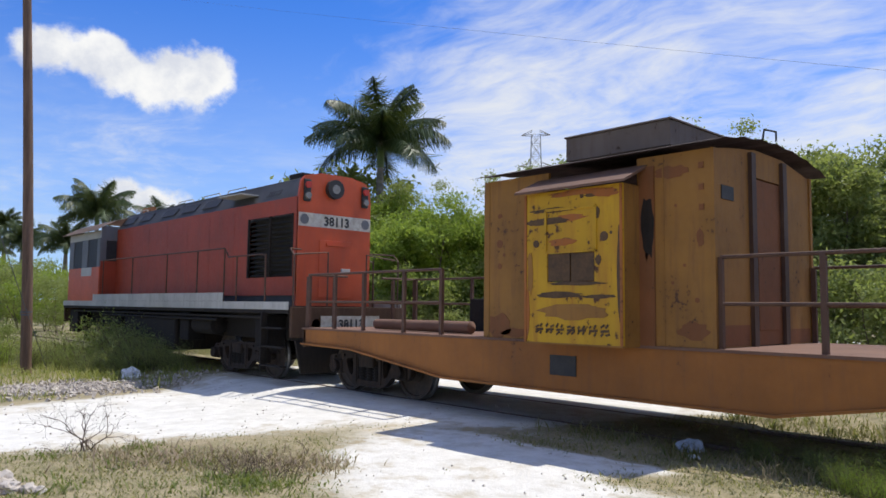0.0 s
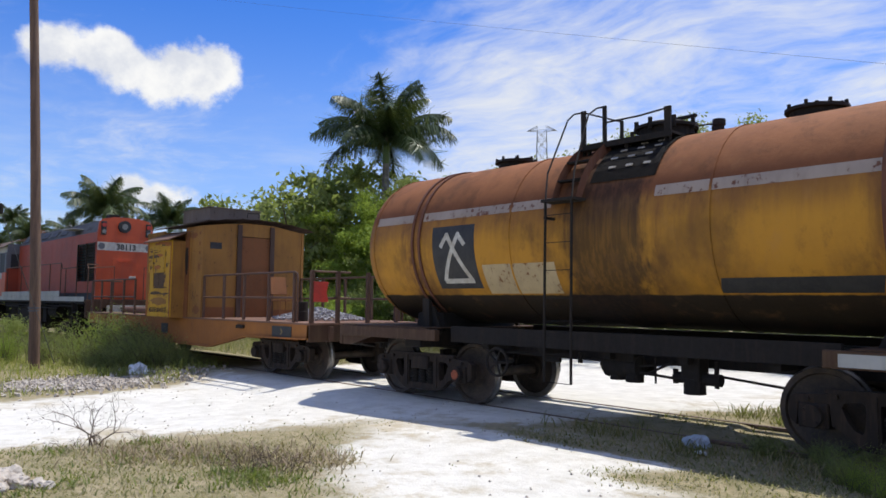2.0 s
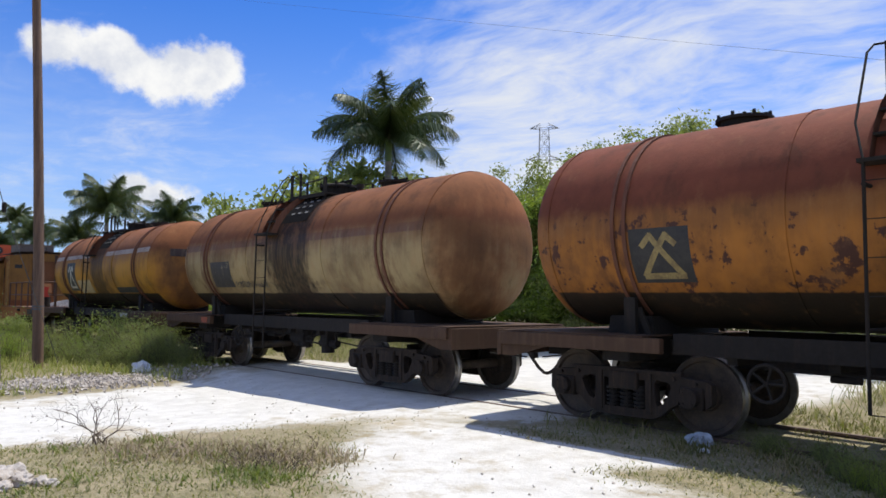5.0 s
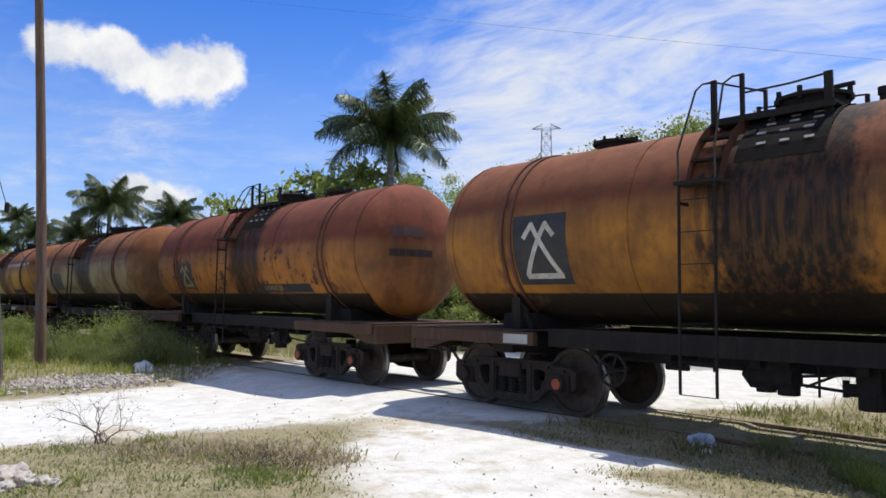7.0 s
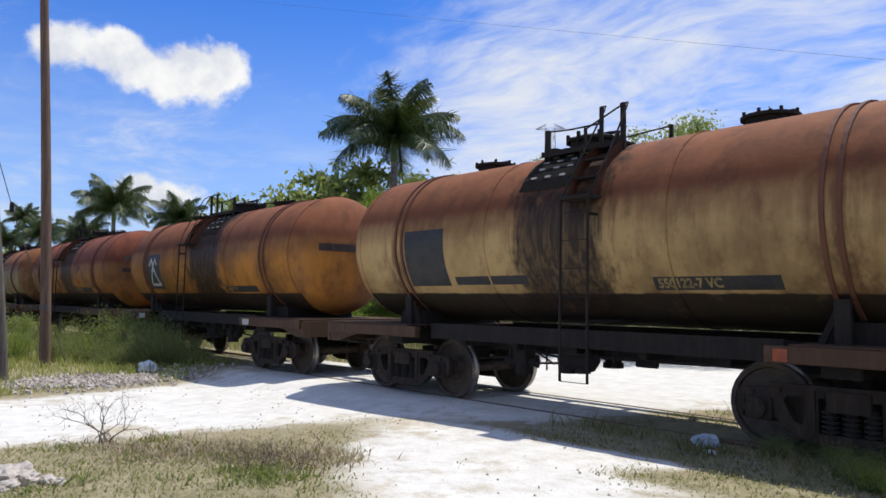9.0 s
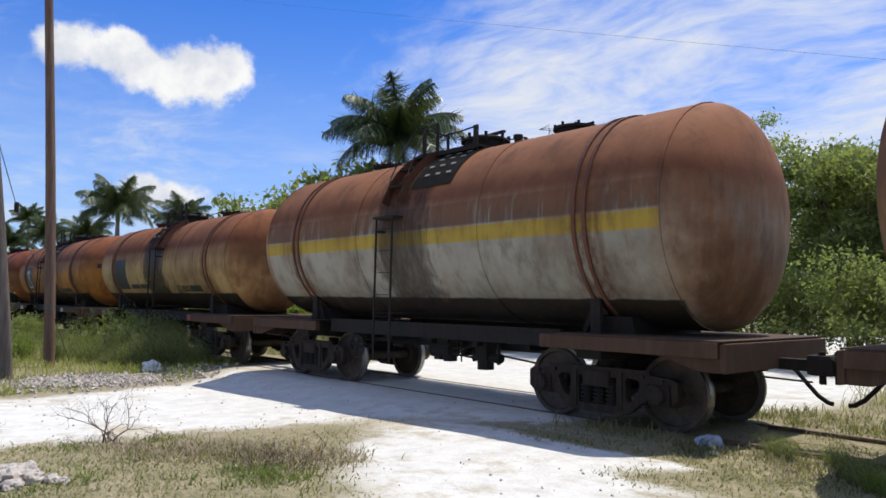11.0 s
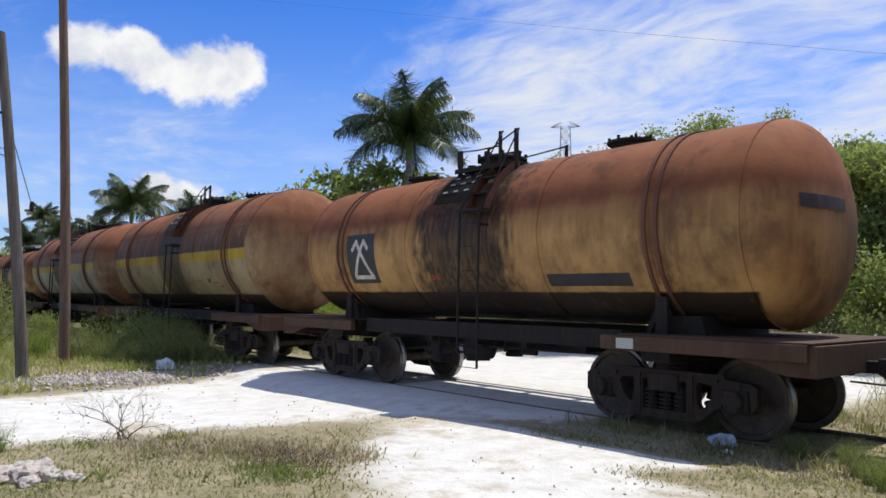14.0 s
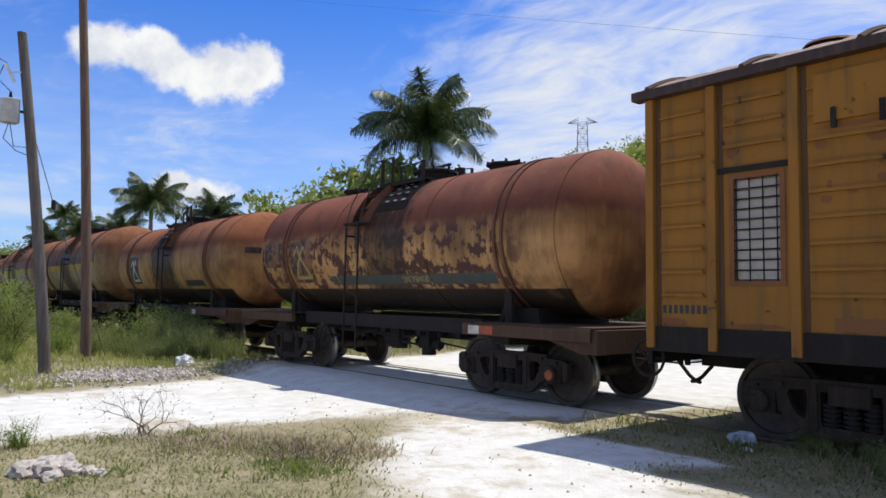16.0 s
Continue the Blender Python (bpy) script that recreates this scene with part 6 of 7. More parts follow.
L_BRIGHT = leaf_skin("bright leaves", (0.15, 0.24, 0.030), (0.33, 0.44, 0.08), 0.55)
L_OLIVE = leaf_skin("olive leaves", (0.17, 0.215, 0.07), (0.34, 0.38, 0.15), 0.55)
L_DARK = leaf_skin("dark leaves", (0.12, 0.18, 0.05), (0.31, 0.36, 0.12), 0.58)
L_PALM = leaf_skin("palm leaflets", (0.026, 0.056, 0.024), (0.115, 0.150, 0.065), 0.16, 0.36)
L_GRASS = leaf_skin("mixed grass blades", (0.14, 0.155, 0.055), (0.46, 0.40, 0.25), 0.45)
L_DRY = leaf_skin("dry grass blades", (0.26, 0.22, 0.11), (0.55, 0.48, 0.32), 0.4)
M_BARK = plain("grey bark", (0.16, 0.12, 0.09), (0.08, 0.06, 0.045), 5.0, 0.95, 0.02, (2, 2, 0.6))
M_TWIG = plain("dry twig bark", (0.13, 0.095, 0.07), (0.08, 0.055, 0.04), 9.0, 0.95)
M_PALMTRUNK = plain("pale palm trunk", (0.26, 0.24, 0.21), (0.15, 0.135, 0.115), 2.0, 0.9, 0.02, (1, 1, 3))
M_SHAFT = plain("green crown shaft", (0.12, 0.18, 0.05), (0.07, 0.12, 0.03), 3.0, 0.5)


def kites(centres, size, rng, up=0.5, slim=0.5):
    """One kite-shaped leaf at each place."""
    n = len(centres)
    a = rng.normal(size=(n, 3))
    a /= np.linalg.norm(a, axis=1)[:, None]
    nrm = rng.normal(size=(n, 3)) + np.array((0, 0, up * 2.0))
    b = np.cross(nrm, a)
    b /= np.linalg.norm(b, axis=1)[:, None] + 1e-9
    s = size * rng.uniform(0.6, 1.35, size=(n, 1))
    v = np.stack([centres - a * s * 0.5, centres + b * s * slim * 0.5, centres + a * s * 0.5, centres - b * s * slim * 0.5], axis=1)
    return v.reshape(-1, 3)


def quad_mesh(name, verts, mat):
    n = len(verts) // 4
    me = bpy.data.meshes.new(name)
    me.from_pydata([tuple(v) for v in verts], [], [(4 * i, 4 * i + 1, 4 * i + 2, 4 * i + 3) for i in range(n)])
    me.materials.append(mat)
    return me


def tree_kit(seed, h, w, n_clump, per, leaf, trunk=0.3, low=0.18, airy=0.5):
    """Trunk with limbs, and the leaves of the crown, for one kind of tree."""
    rng = np.random.default_rng(seed)
    bm = bmesh.new()
    tips = []
    stems = 3
    for k in range(stems):
        a = 2 * math.pi * k / stems + rng.uniform(-0.5, 0.5)
        p = Vector((0.12 * math.cos(a), 0.12 * math.sin(a), -0.2))
        r = trunk * h * 0.035
        top = rng.uniform(0.7, 0.95) * h
        seg = 5
        for i in range(seg):
            q = p + Vector((math.cos(a) * w * 0.07 + rng.normal() * 0.10, math.sin(a) * w * 0.07 + rng.normal() * 0.10, top / seg))
            rod(bm, p, q, r, 7, r * 0.78)
            r *= 0.78
            if i > 0:
                for j in range(2):
                    b = rng.uniform(0, 6.28)
                    e = q + Vector((math.cos(b) * w * 0.30, math.sin(b) * w * 0.30, rng.uniform(0.05, 0.18) * h))
                    rod(bm, q, e, r * 0.55, 5, r * 0.2)
                    tips.append(e)
            p = q
        tips.append(p)
    cs = []
    while len(cs) < n_clump:
        if rng.random() < 0.62:
            t = tips[rng.integers(len(tips))]
            c = np.array(t) + rng.normal(size=3) * np.array((0.38, 0.38, 0.30))
        else:
            u = rng.normal(size=3)
            u /= np.linalg.norm(u)
            u *= rng.uniform(0.55, 1.0)
            c = np.array((u[0] * w * 0.5, u[1] * w * 0.5, h * (low + (1 - low) * 0.5 * (1 + u[2] * 0.98))))
            c[:2] *= (0.65 + 0.5 * rng.random()) * (1.0 - 0.35 * max(u[2], 0.0))
        cs.append(c)
    pts = []
    for c in cs:
        r = rng.uniform(0.5, 1.15) * airy
        pts.append(c + rng.normal(size=(per, 3)) * np.array((r, r, r * 0.6)))
    pts = np.concatenate(pts)
    pts[:, 2] = np.maximum(pts[:, 2], 0.1)
    me = bpy.data.meshes.new("trunk")
    bm.to_mesh(me)
    bm.free()
    me.materials.append(M_BARK)
    return me, kites(pts, leaf, rng)


def tree(kit, skin, x, y, s, turn, label, group="trees and shrubs behind the track"):
    t = thing("tree", label, "tree", group, m=Matrix.LocRotScale((x, y, lie(x, y)), Euler((0, 0, turn)), (s, s, s)))
    a = new(kit[0].name.split(".")[0], kit[0])
    a.parent = t
    if a.name.startswith("stem"):
        a["kind"] = "stuff"
    b = new("crown", kit[1])
    b.parent = t
    if b.data.materials[0] is not skin:
        b.material_slots[0].link = "OBJECT"
        b.material_slots[0].material = skin
    return t


def kit(seed, h, w, n_clump, per, leaf, skin, **more):
    tr, v = tree_kit(seed, h, w, n_clump, per, leaf, **more)
    return tr, quad_mesh("crown", v, skin)


K_BUSHY = kit(11, 7.6, 5.2, 135, 270, 0.165, L_BRIGHT, low=0.05, airy=0.42)
K_FEATHER = kit(12, 7.4, 4.4, 150, 250, 0.135, L_OLIVE, low=0.10, airy=0.36)
K_SLIM = kit(13, 6.7, 2.6, 95, 260, 0.14, L_DARK, low=0.08, airy=0.32)
K_BROAD = kit(14, 9.0, 6.5, 70, 75, 0.38, L_OLIVE, low=0.30, airy=0.5)
K_SCRUB = kit(15, 3.4, 4.2, 46, 120, 0.14, L_OLIVE, low=0.0, airy=0.38, trunk=0.25)
def sprig_kit(seed, stems, skin):
    """A feathery bush of arching stems with small leaves along them, about a metre high."""
    r = np.random.default_rng(seed)
    bm = bmesh.new()
    pts = []
    for k in range(stems):
        a, tip = r.uniform(0, 6.28), r.uniform(0.15, 1.05)
        p = Vector((r.normal() * 0.22, r.normal() * 0.22, -0.05))
        long, rad = r.uniform(0.6, 1.35), 0.013
        for i in range(6):
            lean = tip * (0.5 + 0.22 * i)
            q = p + Vector((math.cos(a) * math.sin(lean), math.sin(a) * math.sin(lean), math.cos(lean))) * long / 6
            rod(bm, p, q, rad, 5, rad * 0.8)
            for j in range(26):
                c = np.array(p.lerp(q, r.random()))
                pts.append(c + r.normal(size=3) * (0.035 + 0.018 * i))
            p, rad = q, rad * 0.8
    me = bpy.data.meshes.new("stem")
    bm.to_mesh(me)
    bm.free()
    me.materials.append(M_TWIG)
    return me, quad_mesh("crown", kites(np.array(pts), 0.042, r, 0.4, 0.42), skin)


K_SPRIG = sprig_kit(31, 60, L_OLIVE)
K_SPRIG2 = sprig_kit(32, 44, L_BRIGHT)
K_SCRUB2 = kit(16, 3.0, 3.8, 46, 120, 0.15, L_BRIGHT, low=0.0, airy=0.36, trunk=0.25)

T_B, T_F, T_D, T_W = "bushy bright green tree among scrub", "feathery olive-green tree with thin foliage", "slim dark green tree above the scrub", "open tree with large pale leaves"
for k, skin, x, y, s, a, lab in (
    (K_BUSHY, L_BRIGHT, -15.6, 22.2, 0.92, 0.3, T_B), (K_FEATHER, L_OLIVE, -18.0, 22.6, 0.90, 1.2, T_F), (K_FEATHER, L_OLIVE, -14.2, 24.2, 1.0, 2.6, T_F),
    (K_SLIM, L_OLIVE, -8.1, 23.7, 1.0, 0.2, T_D), (K_FEATHER, L_OLIVE, -6.4, 23.4, 0.66, 4.0, T_F), (K_SLIM, L_OLIVE, -10.7, 24.8, 0.86, 2.2, T_D),
    (K_BUSHY, L_BRIGHT, -22.6, 20.6, 0.80, 2.0, T_B), (K_BUSHY, L_BRIGHT, -21.4, 22.6, 0.84, 4.4, T_B), (K_BUSHY, L_BRIGHT, -26.0, 22.0, 0.78, 5.1, T_B),
    (K_BROAD, L_OLIVE, -31.8, 20.9, 0.98, 0.4, T_W), (K_BROAD, L_OLIVE, -33.5, 24.5, 1.08, 1.9, T_W), (K_BROAD, L_OLIVE, -36.6, 20.9, 0.88, 3.3, T_W), (K_BROAD, L_DARK, -40.2, 20.3, 0.84, 5.0, T_W),
    (K_FEATHER, L_OLIVE, -29.0, 23.0, 0.92, 0.9, T_F), (K_BUSHY, L_OLIVE, -44.0, 22.5, 0.75, 1.1, T_B), (K_FEATHER, L_DARK, -50.0, 22.0, 0.8, 2.4, T_F),
    (K_FEATHER, L_OLIVE, -3.2, 24.6, 0.75, 5.2, T_F), (K_BUSHY, L_OLIVE, -1.0, 26.0, 0.72, 0.7, T_B), (K_BUSHY, L_DARK, -19.5, 27.5, 0.82, 3.6, T_B),
    (K_FEATHER, L_DARK, -12.5, 28.5, 0.62, 3.0, T_F), (K_SLIM, L_OLIVE, -5.0, 28.0, 0.85, 1.4, T_D), (K_BUSHY, L_DARK, -27.5, 27.5, 0.9, 0.5, T_B),
    (K_BUSHY, L_OLIVE, -60.0, 24.0, 0.8, 0.6, T_B), (K_FEATHER, L_DARK, -70.0, 26.0, 0.95, 1.6, T_F), (K_BUSHY, L_DARK, -64.0, 6.0, 0.5, 2.6, T_B), (K_BUSHY, L_DARK, -78.0, 12.0, 0.6, 3.6, T_B), (K_FEATHER, L_DARK, -90.0, 16.0, 0.7, 4.6, T_F), (K_BUSHY, L_DARK, -88.0, 3.0, 0.55, 5.6, T_B), (K_BUSHY, L_OLIVE, -72.0, -4.0, 0.5, 0.2, T_B),
    (K_FEATHER, L_OLIVE, -19.6, 25.0, 0.86, 3.9, T_F), (K_BUSHY, L_BRIGHT, -17.0, 25.6, 0.86, 2.7, T_B), (K_FEATHER, L_OLIVE, -15.0, 26.0, 1.0, 0.4, T_F), (K_SLIM, L_BRIGHT, -24.2, 24.6, 0.78, 1.3, T_D),
    (K_FEATHER, L_BRIGHT, -28.0, 21.2, 0.86, 2.2, T_F), (K_SLIM, L_OLIVE, -26.6, 25.2, 0.85, 5.4, T_D), (K_SLIM, L_OLIVE, -7.2, 22.4, 0.92, 3.3, T_D),
    (K_BUSHY, L_OLIVE, -100.0, 8.0, 0.8, 1.0, T_B), (K_BUSHY, L_DARK, -105.0, -6.0, 0.8, 2.0, T_B),
):
    tree(k, skin, x, y, s, a, lab)

rng = random.Random(8)
for i in range(62):
    x = 4.0 - i * 0.92 + rng.uniform(-0.7, 0.7)
    y = 19.0 + rng.uniform(-1.2, 2.8) + (1.5 if x > -20 else 0.0)
    if -19.5 < x < -13.0 and y < 20:
        y += 1.5
    k = K_SCRUB if rng.random() < 0.6 else K_SCRUB2
    tree(k, L_OLIVE if rng.random() < 0.55 else (L_BRIGHT if rng.random() < 0.5 else L_DARK), x, y, rng.uniform(0.62, 1.02), rng.uniform(0, 6.2), "low tangled green shrub", "shrubs along the clearing")
for i in range(46):
    x = -23.0 - i * 1.15 + rng.uniform(-0.8, 0.8)
    y = rng.choice((rng.uniform(-3.0, 5.6), rng.uniform(-10.0, 4.5), rng.uniform(12.6, 17.5)))
    s = rng.uniform(0.32, 0.62) if y < 10 else rng.uniform(0.5, 0.8)
    tree(K_SCRUB2 if rng.random() < 0.6 else K_SCRUB, L_BRIGHT if rng.random() < 0.6 else L_OLIVE, x, y, s, rng.uniform(0, 6.2), "low green shrub beside the track", "shrubs beside the track")
for x, y, s, sk in ((-19.5, 7.4, 0.30, L_OLIVE), (-20.6, 7.2, 0.36, L_OLIVE), (-21.8, 7.2, 0.40, L_BRIGHT), (-18.7, 7.6, 0.22, L_OLIVE), (-20.0, 6.6, 0.20, L_OLIVE), (-22.3, 6.6, 0.24, L_BRIGHT), (-20.2, 6.3, 0.13, L_OLIVE), (-23.6, 5.0, 0.30, L_BRIGHT), (-21.0, 3.2, 0.26, L_BRIGHT), (-19.8, 2.0, 0.25, L_BRIGHT), (-24.5, 2.4, 0.42, L_BRIGHT), (-22.5, 0.6, 0.40, L_BRIGHT), (-27.5, 4.2, 0.62, L_OLIVE), (-30.5, 3.0, 0.80, L_BRIGHT), (-33.5, 4.8, 0.82, L_OLIVE), (-36.0, 2.0, 0.95, L_OLIVE), (-40.0, 4.4, 0.95, L_DARK), (-45.0, 1.5, 1.1, L_OLIVE), (-50.0, 4.0, 1.1, L_BRIGHT), (-8.6, 0.75, 0.13, L_BRIGHT), (-2.7, 7.7, 0.10, L_OLIVE), (-2.2, 8.1, 0.12, L_OLIVE), (-3.6, 8.15, 0.075, L_OLIVE), (-3.0, 8.2, 0.08, L_DARK), (-1.7, 7.4, 0.11, L_OLIVE), (-2.26, 7.05, 0.10, L_BRIGHT), (-2.0, 6.85, 0.09, L_BRIGHT), (-2.5, 7.35, 0.075, L_OLIVE), (-1.85, 7.3, 0.12, L_BRIGHT), (-8.95, 1.55, 0.10, L_BRIGHT), (-3.35, 8.0, 0.085, L_DARK)):
    tree(K_SPRIG if sk is L_OLIVE else K_SPRIG2, sk, x, y, s * 2.9, x * 3.1, "leafy green bush on the road verge", "bushes on the verge")
for x, y, s in ((-18.9, 7.1, 0.8), (-19.3, 6.9, 0.7), (-18.3, 7.5, 0.75), (-17.7, 7.7, 0.55), (-20.9, 6.5, 0.7), (-21.6, 6.2, 0.6), (-22.6, 5.6, 0.8), (-19.9, 7.6, 1.0), (-20.8, 7.9, 1.1), (-22.0, 7.6, 1.1), (-23.2, 6.6, 1.0)):
    tree(K_SPRIG if y > 7 else K_SPRIG2, L_OLIVE, x, y, s, x * 5.3, "straggling feathery green bush on the verge", "bushes on the verge")


for x, y, k in ((-42.0, 13.0, 0.8), (-46.0, 12.8, 0.95), (-51.0, 13.4, 1.1), (-56.0, 13.2, 1.25), (-62.0, 13.6, 1.35), (-69.0, 13.8, 1.5), (-77.0, 14.0, 1.7), (-86.0, 14.5, 1.9), (-98.0, 15.0, 2.1)):
    tree(K_SCRUB, L_BRIGHT if int(-x) % 2 else L_OLIVE, x, y, k, x * 1.7, "low green shrub beside the track", "shrubs beside the track")


# ---- palms ----
def frond(rng, length, lift, droop):
    """One feather leaf along +x, as leaflet quads."""
    out = []
    n = 58
    p = np.zeros(3)
    ang = lift
    pts = []
    for i in range(n):
        pts.append((p.copy(), ang))
        p = p + np.array((math.cos(ang), 0, math.sin(ang))) * length / n
        ang -= droop / n * (0.5 + 1.3 * i / n)
    for i, (q, a) in enumerate(pts):
        if i < 3:
            continue
        u = i / n
        ll = length * 0.27 * (math.sin(math.pi * min(u * 0.9 + 0.1, 1.0)) ** 0.6) + 0.10
        t = np.array((math.cos(a), 0, math.sin(a)))
        for s in (-1, 1):
            for rep in range(3):
                d = t * 0.40 + np.array((0, s * 0.60, 0)) + np.array((0, 0, -0.75 + rng.normal() * 0.45))
                d /= np.linalg.norm(d)
                w = t * 0.032
                e = q + d * ll * rng.uniform(0.75, 1.1) + np.array((0, 0, -0.08 * ll))
                out += [q - w, q + w, e + w * 0.25, e - w * 0.25]
        out += [q + np.array((0, 0.02, 0)), q + t * length / n + np.array((0, 0.02, 0)), q + t * length / n - np.array((0, 0.02, 0)), q - np.array((0, 0.02, 0))]
    return np.array(out)


def palm_kit(seed, length, fronds):
    rng = np.random.default_rng(seed)
    vs = []
    for k in range(fronds):
        lift = radians(88 - 86 * (k / (fronds - 1)) ** 0.9)
        a = k * 2.39996 + rng.normal() * 0.15
        f = frond(rng, length * rng.uniform(0.9, 1.08), lift, radians(58 + 20 * k / fronds))
        c, s = math.cos(a), math.sin(a)
        f = f @ np.array(((c, s, 0), (-s, c, 0), (0, 0, 1)))
        vs.append(f)
    return quad_mesh("fronds", np.concatenate(vs), L_PALM)


P_KIT = palm_kit(3, 4.3, 20)


def palm(x, y, top, s, turn, label):
    g = lie(x, y)
    t = thing("palm_tree", label, "palm tree", "palm trees", m=Matrix.LocRotScale((x, y, g), Euler((0, 0, turn)), None))
    h = top - g
    part("trunk", lathe([(-0.2, 0.30), (0.5, 0.28), (h * 0.4, 0.25), (h * 0.6, 0.27), (h - 1.5 * s, 0.17), (h, 0.14)], 14, "Z", True), M_PALMTRUNK, t, "", True)
    part("crown_shaft", lathe([(h - 1.5 * s, 0.16), (h - 1.2 * s, 0.22), (h - 0.4 * s, 0.17), (h + 0.1, 0.10)], 14, "Z", True), M_SHAFT, t, "", True)
    f = new("fronds", P_KIT)
    f.parent = t
    f.matrix_basis = Matrix.LocRotScale((0, 0, h), None, (s, s, s))


ROYAL = "tall royal palm with drooping dark fronds"
palm(-31.45, 24.7, 10.7, 1.0, 0.6, ROYAL)
palm(-71.5, 22.7, 10.0, 0.98, 1.7, ROYAL)
palm(-78.8, 31.9, 10.2, 0.9, 2.9, ROYAL)
palm(-102.7, 21.9, 11.2, 0.62, 0.2, ROYAL)
palm(-87.7, 20.4, 8.2, 0.7, 4.2, ROYAL)
palm(-77.0, 21.7, 7.4, 0.75, 5.2, ROYAL)
palm(-95.0, 18.6, 7.6, 0.7, 3.2, ROYAL)


# ---- grass ----
def blades(name, label, spots, skin, seed, per, height, spread):
    r = np.random.default_rng(seed)
    vs, fs = [], []
    for x, y, s in spots:
        z = lie(x, y) - 0.02
        for k in range(per):
            a = r.uniform(0, 6.28)
            bx, by = x + r.normal() * spread, y + r.normal() * spread
            h = height * s * r.uniform(0.4, 1.3)
            lx, ly = math.cos(a) * h * r.uniform(0.3, 1.5), math.sin(a) * h * r.uniform(0.3, 1.5)
            w = 0.006 + 0.004 * r.random()
            px, py = -math.sin(a) * w, math.cos(a) * w
            i = len(vs)
            vs += [(bx - px, by - py, z), (bx + px, by + py, z), (bx + lx * 0.45 + px * 0.7, by + ly * 0.45 + py * 0.7, z + h * 0.62), (bx + lx * 0.45 - px * 0.7, by + ly * 0.45 - py * 0.7, z + h * 0.62), (bx + lx, by + ly, z + h * 0.9)]
            fs += [(i, i + 1, i + 2, i + 3), (i + 3, i + 2, i + 4)]
    me = bpy.data.meshes.new(name)
    me.from_pydata(vs, [], fs)
    me.materials.append(skin)
    tagged(new(name, me), label, "grass", kind="stuff")


rng = random.Random(21)
near, dry, weeds, leftg = [], [], [], []
while len(near) < 1900:
    x, y = rng.uniform(-10.5, 0.5), rng.uniform(0.8, 7.0)
    d = inside(x, y) + 0.9 * noise.noise(Vector((x * 0.8, y * 0.8, 3)))
    if d < -0.35:
        near.append((x, y, rng.uniform(0.5, 1.1)))
while len(dry) < 2300:
    x, y = rng.uniform(-10.5, 0.5), rng.uniform(0.8, 8.6)
    d = inside(x, y) + 1.0 * noise.noise(Vector((x * 0.9, y * 0.9, 9)))
    if d < 0.12:
        dry.append((x, y, rng.uniform(0.4, 1.0)))
L_WEED = leaf_skin("rank weeds", (0.10, 0.115, 0.04), (0.34, 0.28, 0.14), 0.4)
while len(weeds) < 1200:
    x, y = rng.uniform(-6.2, 2.0), rng.uniform(6.4, 11.5)
    if inside(x, y) + 0.7 * noise.noise(Vector((x, y, 5))) < 0.0 and (abs(y - TRACK) > 0.95 or rng.random() < 0.35):
        weeds.append((x, y, rng.uniform(0.4, 1.5) * (0.5 if abs(y - TRACK) < 1.2 else 0.4 if y < 7.5 else 1.0)))
while len(leftg) < 2300:
    x, y = rng.uniform(-34, -14.2), rng.uniform(-2, 8.4)
    if inside(x, y) < -0.5 + 0.4 * noise.noise(Vector((x, y, 1))) and ((x + 16.6) / 1.5) ** 2 + ((y - 4.8) / 1.7) ** 2 > 1.0:
        leftg.append((x, y, rng.uniform(0.5, 1.5)))
behind = [(rng.uniform(-40, 6), rng.uniform(11.5, 21), rng.uniform(0.6, 1.7)) for k in range(4200)]
behind = [q for q in behind if inside(q[0], q[1]) < -0.2]
blades("verge_grass", "short mixed green and dry grass on the verge", near, L_GRASS, 1, 11, 0.062, 0.14)
blades("dry_grass", "sparse dry straw-coloured grass at the road edge", dry, L_DRY, 2, 10, 0.045, 0.17)
blades("weeds", "green and straw weeds along the rails", weeds, L_WEED, 3, 11, 0.14, 0.13)
blades("tall_grass", "tall green grass beside the poles", leftg, leaf_skin("lush grass", (0.15, 0.21, 0.04), (0.38, 0.36, 0.12), 0.42), 4, 11, 0.22, 0.2)
blades("meadow_grass", "rough grass on the clearing behind the track", behind, L_GRASS, 5, 9, 0.45, 0.25)


# brown seeded stalks along the road's edge, and low green clumps among the grass
brown, clumps = [], []
while len(brown) < 260:
    u = rng.random()
    x, y = -8.6 + 2.6 * u + rng.gauss(0, 0.35), 2.75 + 1.75 * u + rng.gauss(0, 0.22)
    if inside(x, y) < 0.15:
        brown.append((x, y, rng.uniform(0.5, 1.3)))
spots = [(rng.uniform(-9.0, -4.2), rng.uniform(1.0, 4.6)) for k in range(34)] + [(-6.5, 3.3), (-6.3, 3.5), (-6.1, 3.35), (-5.8, 3.55), (-5.95, 3.2)] * 3
for x, y in spots:
    if inside(x, y) < -0.2:
        clumps += [(x + rng.gauss(0, 0.12), y + rng.gauss(0, 0.12), rng.uniform(0.5, 1.2)) for k in range(6)]
blades("brown_weeds", "brown withered weed stalks at the road edge", brown, leaf_skin("withered stalks", (0.20, 0.14, 0.095), (0.46, 0.36, 0.27), 0.35), 6, 7, 0.12, 0.14)
blades("green_clumps", "low dark green weed clumps in the dry grass", clumps, leaf_skin("clump leaves", (0.09, 0.135, 0.032), (0.26, 0.29, 0.10), 0.45), 7, 10, 0.085, 0.08)


